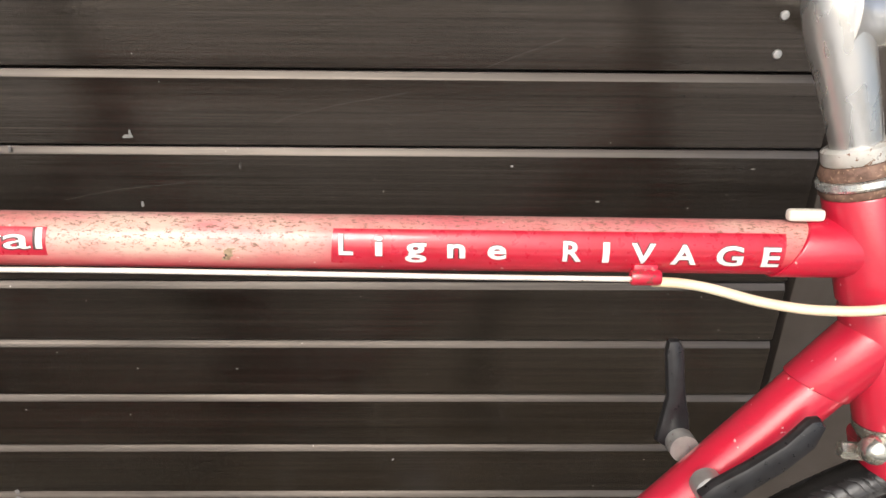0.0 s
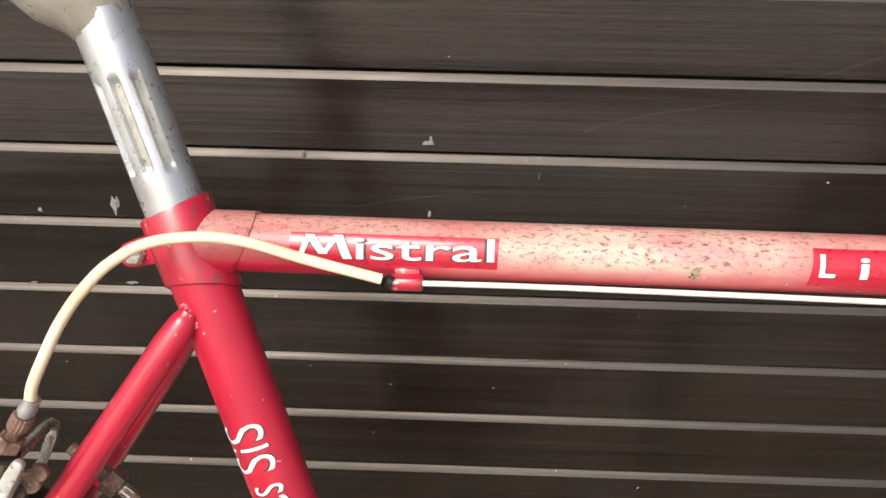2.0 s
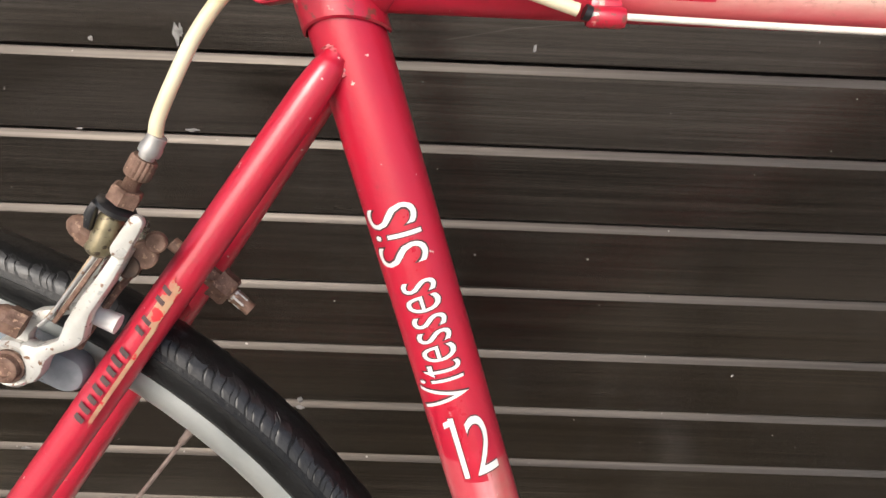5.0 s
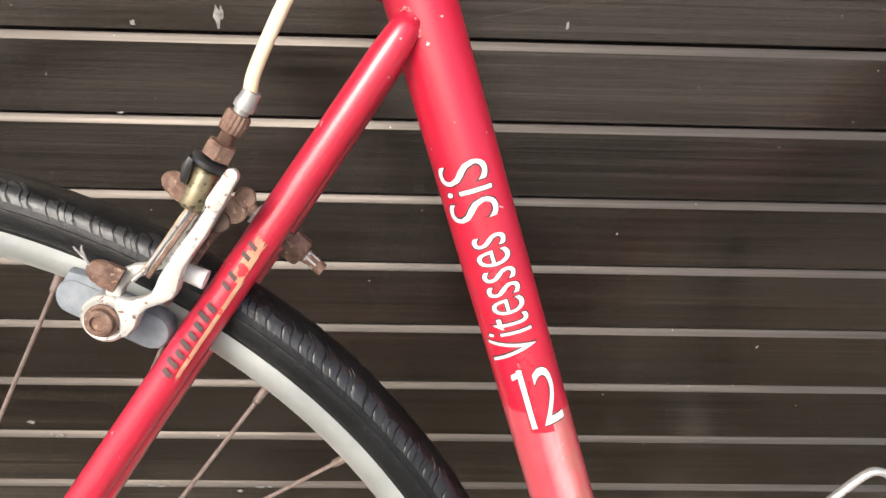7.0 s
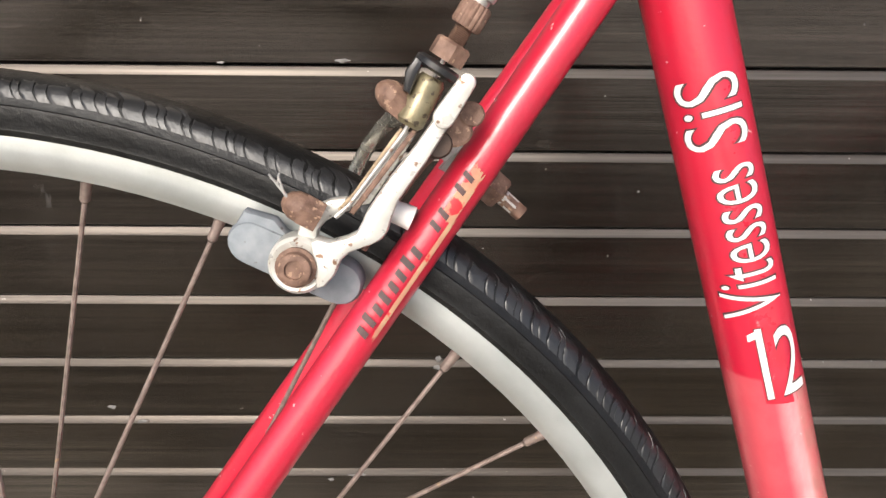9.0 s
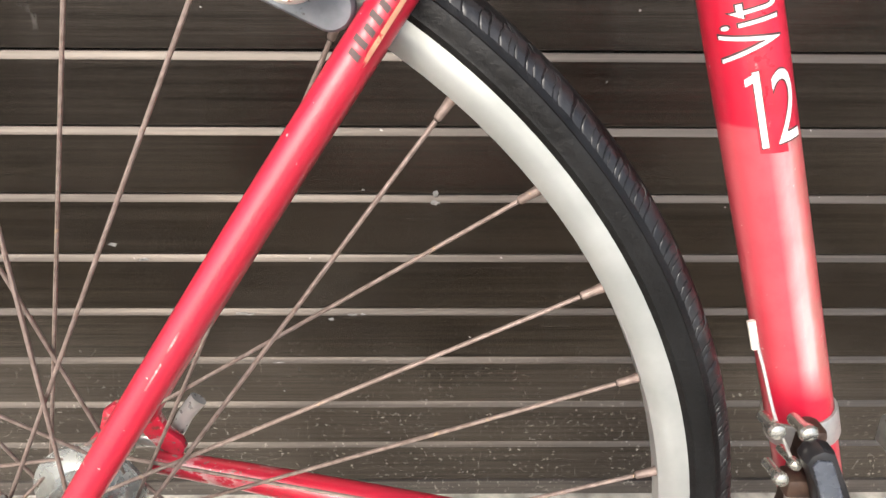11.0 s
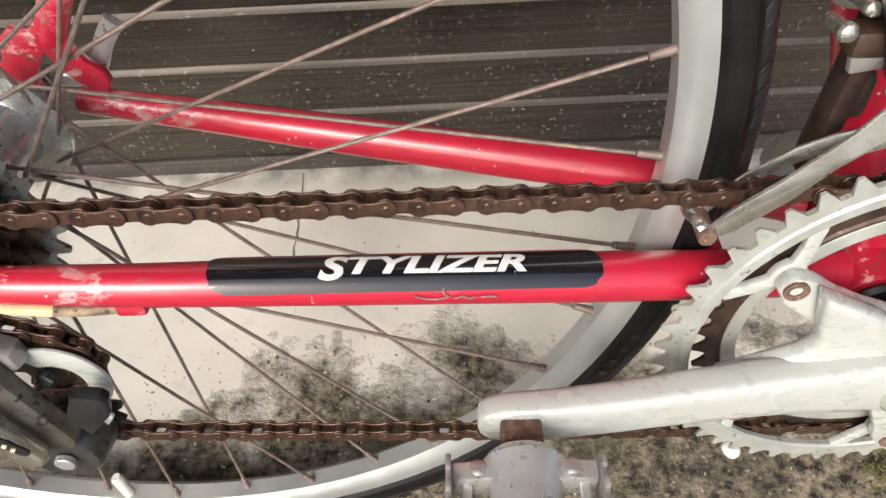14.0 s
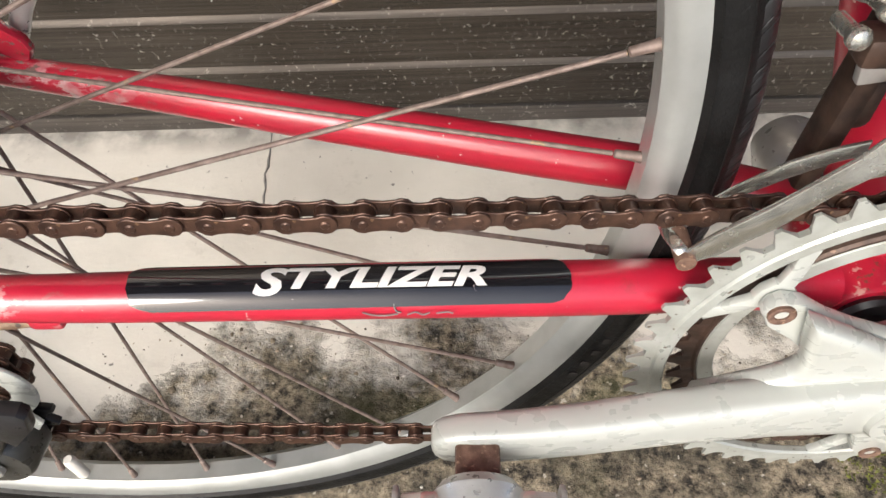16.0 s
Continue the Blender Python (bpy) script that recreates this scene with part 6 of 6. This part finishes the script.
part("frayed_wire", bm, M_STEEL, brake, "frayed wire end")

# ---------------------------------------------------------------- cables
bm = bmesh.new()
house = [ADJ0 + adj * 0.0260, (-0.0510, -0.0530, 0.7115), (-0.0450, -0.0515, 0.7255), (-0.0380, -0.0490, 0.7400), (-0.0297, -0.0450, 0.7530), (-0.0192, -0.0395, 0.7645), (-0.0040, -0.0340, 0.7728), (0.0174, -0.0295, 0.7752), (0.0367, -0.0260, 0.7728), (0.0627, -0.0220, 0.7647), (0.0960, -0.0175, 0.7555)]
sweep(bm, smooth_path(house, 6), 0.0026, 14)
cable = part("brake_housing", bm, M_CREAM, bike, "yellowed cream cable housing")
bm = bmesh.new()
sweep(bm, [(0.0985, -0.0173, 0.7550), (0.1010, -0.0170, 0.7542)], 0.0030, 14)
part("housing_end", bm, M_BLACK, cable, "black end cap")
bm = bmesh.new()
sweep(bm, smooth_path([(0.1010, -0.0170, 0.7540), (0.1700, -0.0125, 0.7532), (0.26, -0.0115, 0.7525), (0.36, -0.0115, 0.7518), (0.4481, -0.0120, 0.7518)], 8), 0.0014, 10)
part("brake_cable", bm, M_LINER, bike, "white lined brake cable")
bm = bmesh.new()
front_house = [(0.4520, -0.0125, 0.7508), (0.4660, -0.0140, 0.7505), (0.4808, -0.0160, 0.7485), (0.5080, -0.0200, 0.7425), (0.5360, -0.0245, 0.7405), (0.5690, -0.0280, 0.7440), (0.6050, -0.0270, 0.7570), (0.6500, -0.0200, 0.7900), (0.6650, 0.0000, 0.8450)]
sweep(bm, smooth_path(front_house, 6), 0.0026, 14)
part("brake_housing", bm, M_CREAM, bike, "yellowed cream cable housing")
for x in (0.1075, 0.4481):
    bm = bmesh.new()
    lathe(bm, [(-0.0072, 0.0016), (-0.0074, 0.0036), (-0.0058, 0.0042), (0.0058, 0.0042), (0.0074, 0.0036), (0.0072, 0.0016)], (x, -0.0140, 0.7535), (1, 0, 0), 20)
    box(bm, (0.0125, 0.0060, 0.0070), Matrix.Translation((x, -0.0110, 0.7565)), 0.0012)
    part("cable_stop", bm, M_LUG, bike, "red painted brazed-on cable stop")
bm = bmesh.new()
box(bm, (0.0185, 0.0060, 0.0062), Matrix.Translation((0.5285, -0.0050, 0.7845)), 0.0018)
part("rubber_bumper", bm, M_LINER, bike, "small white rubber bumper")
# gear cable along the chain stay
bm = bmesh.new()
sweep(bm, smooth_path([(-0.2660, -0.0950, 0.3140), (-0.3000, -0.0920, 0.3080), (-0.3250, -0.0880, 0.3300), (-0.3100, -0.0870, 0.3640), (-0.2850, -0.0865, 0.3690), (-0.2676, -0.0860, 0.3645), (-0.2559, -0.0848, 0.3550), (-0.2474, -0.0820, 0.3440), (-0.2370, -0.0785, 0.3336), (-0.2265, -0.0752, 0.3250), (-0.2170, -0.0720, 0.3185), (-0.2067, -0.0700, 0.3148)], 6), 0.0026, 12)
part("gear_housing", bm, M_YELLOW, bike, "yellowed cream gear cable housing")
bm = bmesh.new()
sweep(bm, smooth_path([(-0.2067, -0.0700, 0.3148), (-0.1950, -0.0680, 0.3122), (-0.1840, -0.0650, 0.3098)], 5), 0.0024, 12)
part("clear_sheath", bm, M_STAINED, bike, "brown stained cable sheath")
bm = bmesh.new()
box(bm, (0.0135, 0.0070, 0.0085), Matrix.Translation((-0.1780, -0.0640, 0.3105)), 0.0022)
part("cable_stop", bm, M_RED, bike, "red painted brazed-on cable stop")
bm = bmesh.new()
sweep(bm, [(-0.1840, -0.0650, 0.3098), (-0.0960, -0.0525, 0.2985), (0.0157, -0.0390, 0.2820), (0.130, -0.0120, 0.2480)], 0.0008, 8)
part("gear_cable", bm, M_SPROCKET, bike)

# shift levers on the down tube
for s, tip in ((1, None), (-1, None)):
    lever = new("shift_lever")
    lever.parent = bike
    lever["label"] = "black down-tube shift lever"
    c = V(0.4890, s * 0.0165, 0.6400)
    bm = bmesh.new()
    lathe(bm, [(0, 0), (0, 0.0085), (0.010, 0.0085), (0.0125, 0.0065), (0.0125, 0)], c, (0, s, 0), 22)
    part("pivot", bm, M_STEEL, lever)
    bm = bmesh.new()
    if s > 0:
        prism(bm, [(0.4755, 0.6390), (0.4770, 0.6500), (0.4800, 0.6680), (0.4765, 0.6960), (0.4775, 0.7030), (0.4835, 0.7035), (0.4870, 0.6980), (0.4905, 0.6700), (0.4945, 0.6520), (0.4960, 0.6390), (0.4860, 0.6320)], 0.0075, flatside(0, 0.0300, 0), 0.0025)
    else:
        prism(bm, [(0.4800, 0.6420), (0.4860, 0.6480), (0.5030, 0.6590), (0.5200, 0.6720), (0.5315, 0.6850), (0.5365, 0.6860), (0.5400, 0.6815), (0.5360, 0.6700), (0.5220, 0.6560), (0.5070, 0.6450), (0.4940, 0.6330), (0.4840, 0.6330)], 0.0085, flatside(0, -0.0300, 0), 0.0030)
    part("blade", bm, M_BLACK, lever)

# quick-release lever on the far side
bm = bmesh.new()
sweep(bm, smooth_path([(-0.2640, 0.0830, 0.3320), (-0.2480, 0.0840, 0.3300), (-0.2362, 0.0830, 0.3338), (-0.2256, 0.0830, 0.3514), (-0.2161, 0.0830, 0.3635)], 5), [0.0046] * 8 + [0.0046 + 0.0010 * i / 12 for i in range(13)], 16, flat=0.6)
part("quick_release", bm, M_ALU, bike, "silver quick-release lever")
# bottle cage wire
bm = bmesh.new()
sweep(bm, smooth_path([(0.3180, 0.0100, 0.4520), (0.3030, 0.0280, 0.4790), (0.2810, 0.0330, 0.4960), (0.2680, 0.0335, 0.5030), (0.2575, 0.0330, 0.4990), (0.2350, 0.0320, 0.4770), (0.1960, 0.0280, 0.4400), (0.1900, 0.0100, 0.4250), (0.2150, 0.0, 0.3900), (0.2550, 0.0, 0.3800)], 6), 0.0024, 12)
part("bottle_cage", bm, M_ALU, bike, "bent aluminium wire bottle cage")


# ---------------------------------------------------------------- lettering and decals on the tubes
def letters(text, width, height, fat=0.0, lean=0.0):
    """Flat built-in letters filling width by height, base line at v = 0; cut into thin strips so that they can bend."""
    cu = bpy.data.curves.new("letters", 'FONT')
    cu.body = text
    cu.shear = lean
    cu.offset = fat
    cu.resolution_u = 4
    ob = new("letters", cu)
    dg = bpy.context.evaluated_depsgraph_get()
    me = bpy.data.meshes.new_from_object(ob.evaluated_get(dg))
    bpy.data.objects.remove(ob)
    bpy.data.curves.remove(cu)
    bm = bmesh.new()
    bm.from_mesh(me)
    bpy.data.meshes.remove(me)
    xs_ = [v.co.x for v in bm.verts]
    x0, x1 = min(xs_), max(xs_)
    cap = 0.73
    for v in bm.verts:
        v.co.x = (v.co.x - x0) / (x1 - x0) * width
        v.co.y = v.co.y / cap * height
        v.co.z = 0
    for axis_, top in ((1, height), (0, width)):
        lo = min(v.co[axis_] for v in bm.verts)
        hi = max(v.co[axis_] for v in bm.verts)
        q = lo + 0.0011
        while q < hi:
            co, no = [0, 0, 0], [0, 0, 0]
            co[axis_], no[axis_] = q, 1
            bmesh.ops.bisect_plane(bm, geom=bm.verts[:] + bm.edges[:] + bm.faces[:], plane_co=co, plane_no=no)
            q += 0.0011 if axis_ == 1 else 0.0013
    return bm


def wrap(bm, a, d, facing, r, mid, lift, upside=None):
    """Bends a flat sheet round a tube: u runs along d from a, v round it, mid(u) the angle of v = 0 in radians."""
    d = Vector(d).normalized()
    f = (Vector(facing) - d * d.dot(Vector(facing))).normalized()
    up = f.cross(d) if upside is None else Vector(upside)
    if up.z < 0 and upside is None:
        up = -up
    for v in bm.verts:
        u_, w_ = v.co.x, v.co.y
        t = mid(u_) + w_ / r
        rr = r(u_) if callable(r) else r
        v.co = Vector(a) + d * u_ + (f * math.cos(t) + up * math.sin(t)) * (rr + lift)
    return bm


def patch(width, v0, v1, corner=0.0, skew=0.0, wob=0.0, seed=2):
    bm = bmesh.new()
    nu, nv = max(8, int(width / 0.003)), 16
    r5 = random.Random(seed)
    jag = [r5.uniform(-wob, wob) for _ in range(nv + 1)]
    rows2 = []
    for j in range(nv + 1):
        f = j / nv
        edge = 0
        if corner:
            e = abs(2 * f - 1)
            edge = corner * (1 - math.sqrt(max(0, 1 - e ** 2.5)))
        row = []
        for i in range(nu + 1):
            x = edge + jag[j] + (width - 2 * edge) * i / nu + skew * f
            row.append(bm.verts.new((x, v0 + (v1 - v0) * f, 0)))
        rows2.append(row)
    for a_, b_ in zip(rows2, rows2[1:]):
        for i in range(nu):
            bm.faces.new((a_[i], a_[i + 1], b_[i + 1], b_[i]))
    return bm


def glyphs(bm):
    """Cuts a flat word into its letters: loose pieces that share most of their width stay together."""
    seen, isles = set(), []
    for v in bm.verts:
        if v in seen:
            continue
        stack, isle = [v], []
        seen.add(v)
        while stack:
            q = stack.pop()
            isle.append(q)
            for e in q.link_edges:
                o = e.other_vert(q)
                if o not in seen:
                    seen.add(o)
                    stack.append(o)
        isles.append((min(q.co.x for q in isle), max(q.co.x for q in isle), isle))
    isles.sort(key=lambda t: t[0] + t[1])
    groups = []
    for lo, hi, isle in isles:
        if groups:
            g = groups[-1]
            if min(hi, g[1]) - max(lo, g[0]) > 0.5 * min(hi - lo, g[1] - g[0]):
                groups[-1] = (min(lo, g[0]), max(hi, g[1]), g[2] + isle)
                continue
        groups.append((lo, hi, isle))
    out = []
    for lo, hi, isle in groups:
        g = bmesh.new()
        at = {q: g.verts.new(q.co) for q in isle}
        for f in bm.faces:
            if f.verts[0] in at:
                g.faces.new([at[q] for q in f.verts])
        out.append(g)
    bm.free()
    return out


def decal(name, makers, a, d, facing, r, mid, material, parent, lift, label="", upside=None):
    if name in ("letter", "letter_shadow"):
        for u0, v0, word in makers:
            for g in glyphs(word):
                for v in g.verts:
                    v.co.x += u0
                    v.co.y += v0
                wrap(g, a, d, facing, r, mid, lift, upside)
                part(name, g, material, parent, label)
        return None
    bm = bmesh.new()
    for u0, v0, tmp in makers:
        for v in tmp.verts:
            v.co.x += u0
            v.co.y += v0
        wrap(tmp, a, d, facing, r, mid, lift, upside)
        join(bm, tmp)
    return part(name, bm, material, parent, label)


NEAR = (0, -1, 0)
TTR = 0.0142
A0 = V(0, 0, TT_Z)
X = V(1, 0, 0)
deg = radians
def stroke_sheet(strokes, w):
    """Straight pen strokes, each a strip cut fine enough to bend."""
    bm = bmesh.new()
    for (x0, y0), (x1, y1), k in strokes:
        p, q = Vector((x0, y0)), Vector((x1, y1))
        side = Vector((w * k / 2, 0))
        n_ = 12
        rows3 = []
        for i in range(n_ + 1):
            c = p.lerp(q, i / n_)
            rows3.append([bm.verts.new((*(c + side * f), 0)) for f in (-1, 0, 1)])
        for a_, b_ in zip(rows3, rows3[1:]):
            for j in range(2):
                bm.faces.new((a_[j], a_[j + 1], b_[j + 1], b_[j]))
    return bm


def letter_m(w):
    return stroke_sheet([((0.0012, 0.0), (0.0058, 0.0112), 0.8), ((0.0058, 0.0112), (0.0125, 0.0022), 1.25), ((0.0125, 0.0022), (0.0192, 0.0112), 0.8), ((0.0192, 0.0112), (0.0238, 0.0), 1.25)], w)


# first word
decal("decal_panel", [(0.0525, 0, patch(0.0965, -0.0058, 0.0092, skew=0.0006))], A0, X, NEAR, TTR, lambda u: 0.0, M_DECALRED, top_tube, 0.00010, "red decal panel")
for nm, fat, lift, mt, dv in (("letter_shadow", 0.026, 0.00018, M_BLACKINK, -0.0003), ("letter", 0.004, 0.00026, M_WHITE, 0.0)):
    decal(nm, [(0.0560, -0.0042 + dv, letter_m(0.0046 if dv else 0.0034)), (0.0835, -0.0042 + dv, letters("istral", 0.0640, 0.0112, fat, 0.0))], A0, X, NEAR, TTR, lambda u: deg(4 + 60 * (u - 0.05)), mt, top_tube, lift, "white outlined letter" if nm == "letter" else "")
# second line, letter by letter
spots_ = [("L", 0.2945, 0.3017), ("i", 0.3125, 0.3165), ("g", 0.3275, 0.3382), ("n", 0.3485, 0.3575), ("e", 0.3685, 0.3780), ("R", 0.4060, 0.4155), ("I", 0.4258, 0.4292), ("V", 0.4400, 0.4520), ("A", 0.4600, 0.4730), ("G", 0.4825, 0.4960), ("E", 0.5055, 0.5145)]
decal("decal_panel", [(0.2905, 0, patch(0.2255, -0.0088, 0.0098, skew=0.0012))], A0, X, NEAR, TTR, lambda u: deg(2), M_DECALRED, top_tube, 0.00010, "red decal panel")
for nm, fat, lift, mt in (("letter_shadow", 0.052, 0.00018, M_BLACKINK), ("letter", 0.024, 0.00026, M_WHITE)):
    decal(nm, [(x0, -0.0054 - 0.0022 * (x0 - 0.2945) / 0.22, letters(ch, x1 - x0, 0.0106, fat, 0.0)) for ch, x0, x1 in spots_], A0, X, NEAR, TTR, lambda u: deg(10 - 40 * (u - 0.29)), mt, top_tube, lift, "white outlined letter" if nm == "letter" else "")
# seat tube words: run up the tube
STR = 0.0156
sb = on_seat(0.5450)
decal("decal_panel", [(0.0075, 0, patch(0.1315, -0.0210, 0.0215, skew=-0.0050))], sb, ST_DIR, NEAR, STR, lambda u: deg(0), M_DECALRED, seat_tube, 0.00010, "red decal panel", (-1, 0, 0))
LEFT = -ST_DIR.cross(V(0, -1, 0)).normalized()
LEFT = LEFT if LEFT.x < 0 else -LEFT
for nm, fat, lift, mt in (("letter_shadow", 0.012, 0.00018, M_BLACKINK), ("letter", -0.008, 0.00026, M_WHITE)):
    decal(nm, [(0.0445, -0.0115, letters("Vitesses", 0.0605, 0.0250, fat, 0.0)), (0.1125, -0.0125, letters("SiS", 0.0265, 0.0250, fat, 0.0))], sb, ST_DIR, NEAR, STR, lambda u: deg(11 + 60 * (u - 0.045)), mt, seat_tube, lift, "white condensed letter" if nm == "letter" else "", LEFT)
for nm, fat, lift, mt in (("number_shadow", 0.012, 0.00018, M_BLACKINK), ("number", -0.004, 0.00026, M_WHITE)):
    tmp = letters("2", 0.0110, 0.0335, fat, 0.0)
    for v in tmp.verts:
        v.co = V(v.co.y * 0.93 + 0.0060, -v.co.x - 0.0002, 0)
    one = patch(0.0312 + (0.0008 if fat > 0 else 0), -0.0012 - max(0, fat) * 0.03, 0.0012 + max(0, fat) * 0.03)
    for v in one.verts:
        v.co += V(0.0058 - (0.0004 if fat > 0 else 0), 0.0048, 0)
    flag = patch(0.0030, -0.0005, 0.0035, skew=-0.0016)
    for v in flag.verts:
        v.co += V(0.0335, 0.0055, 0)
    join(tmp, one)
    join(tmp, flag)
    decal(nm, [(0.0022, 0, tmp)], sb, ST_DIR, NEAR, STR, lambda u: deg(-5), mt, seat_tube, lift, "", LEFT)
# worn label on the seat stay: plain bars for the maker's mark
s0, s1 = V(-0.0965, -0.0368, 0.5838), V(-0.0570, -0.0288, 0.6430)
sd = (s1 - s0).normalized()
SL = V(0, -1, 0).cross(sd)
SL = SL if SL.x < 0 else -SL
stay = [o for o in bike.children if o.name.startswith("seat_stay")][0]
decal("worn_label", [(0.004, 0, patch(0.0500, -0.0052, -0.0034, wob=0.0015, skew=0.002)), (0.0520, 0, patch(0.0205, -0.0046, 0.0006, wob=0.0012, skew=0.003))], s0, sd, NEAR, 0.0079, lambda u: deg(8), M_GOLD, stay, 0.0002, "peeling gold label", SL)
r6 = random.Random(8)
for u0, wd, lo_, hi_ in [(0.0035 + 0.0048 * k, 0.0024, -0.0024, 0.0026 + r6.uniform(-0.001, 0.0005)) for k in range(8)] + [(0.0485 + 0.0050 * k, 0.0020, -0.0024, 0.0018) for k in (0, 1, 3, 4)]:
    decal("label_bar", [(u0, 0, patch(wd, lo_, hi_, skew=0.001))], s0, sd, NEAR, 0.0079, lambda u: deg(10), M_BLACKINK, stay, 0.0004, "dark bar of lettering", SL)
# knocks in the seat stay's paint down to pale primer
M_PRIMER = plain("bare_primer", (0.66, 0.50, 0.40), (0.74, 0.66, 0.58), 0.6, scale=240, spots=(0.42, 0.06, 0.06), spot_lo=0.56, spot_scale=330, bumpy=0.3)
q0, q1 = V(-0.2440, -0.0710, 0.3600), V(-0.1450, -0.0460, 0.5130)
qd = (q1 - q0).normalized()
QL = V(0, -1, 0).cross(qd)
QL = QL if QL.x < 0 else -QL
for u0, v0, ln, lo_, hi_, sk in ((0.0335, 0.0040, 0.0075, -0.0062, 0.0058, 0.003), (0.0300, 0.0010, 0.0050, -0.0020, 0.0035, -0.002), (0.1250, -0.0010, 0.0130, -0.0003, 0.0004, 0.0), (0.1440, -0.0008, 0.0080, -0.0003, 0.0005, 0.0)):
    decal("paint_chip", [(u0, v0, patch(ln, lo_, hi_, wob=0.0016 if ln < 0.01 else 0.0004, skew=sk, seed=int(u0 * 1000)))], q0, qd, NEAR, 0.0074, lambda u: deg(14), M_PRIMER if ln < 0.0078 else M_WELD, stay, 0.0006, "paint chip down to pale primer", QL)
# black sticker on the chain stay
c0, c1 = V(-0.1440, -0.0600, 0.3177), V(0.0170, -0.0409, 0.2953)
cd = (c1 - c0).normalized()
cl = (c1 - c0).length
CSU = V(0, -1, 0).cross(cd)
CSU = CSU if CSU.z > 0 else -CSU


def cs_r(u):
    return 0.0096 + 0.0021 * u / cl


stay = [o for o in bike.children if o.name.startswith("chain_stay") and not o.name.startswith("chain_stay_b")][0]


def stay_wrap(bm, lift, mid=60):
    f = (V(0, -1, 0) - cd * cd.dot(V(0, -1, 0))).normalized()
    for v in bm.verts:
        u_, w_ = v.co.x, v.co.y
        r_ = cs_r(u_)
        t = deg(mid) + w_ / r_
        v.co = c0 + cd * u_ + (f * math.cos(t) + CSU * math.sin(t)) * (r_ + lift)


tmp = patch(cl, -0.0066, 0.0125, corner=0.008, wob=0.0005)
stay_wrap(tmp, 0.0011)
part("sticker", tmp, M_STICKER, stay, "scratched glossy black sticker")
big = letters("S", 0.0128, 0.0100, 0.035, 0.30)
for v in big.verts:
    v.co += V(0.0435, 0.0006, 0)
rest = letters("TYLIZER", 0.0745, 0.0078, 0.035, 0.30)
for v in rest.verts:
    v.co += V(0.0558, 0.0026, 0)
for word in (big, rest):
    for g in glyphs(word):
        stay_wrap(g, 0.0014, 50)
        part("letter", g, M_WHITE, stay, "white slanted letter")


# scratches through the paint below the sticker
for nm_, line_ in (("scratch", ((0.0830, -0.0074), (0.0870, -0.0088), (0.0920, -0.0092), (0.0965, -0.0084))), ("scratch", ((0.1000, -0.0090), (0.1030, -0.0078), (0.1060, -0.0092), (0.1085, -0.0080))), ("scratch", ((0.0945, -0.0040), (0.0955, -0.0068), (0.0975, -0.0078))), ("scratch", ((0.1110, -0.0086), (0.1150, -0.0080), (0.1175, -0.0088)))):
    bm = bmesh.new()
    f_ = (V(0, -1, 0) - cd * cd.dot(V(0, -1, 0))).normalized()
    pts_ = []
    for u_, w_ in line_:
        q_ = deg(52) + w_ / cs_r(u_)
        pts_.append(c0 + cd * u_ + (f_ * math.cos(q_) + CSU * math.sin(q_)) * (cs_r(u_) + 0.0009))
    sweep(bm, smooth_path(pts_, 5), 0.00035, 6)
    part(nm_, bm, M_SPLASH, stay, "pale scratch through the paint")

# a tan chip in the paint of the top tube
decal("paint_chip", [(0.2360, -0.0041, patch(0.0040, -0.0034, 0.0036, wob=0.0008, skew=0.0026, seed=4))], A0, X, NEAR, TTR, lambda u: 0.0, M_STAINED, top_tube, 0.0002, "tan chip in the red paint")
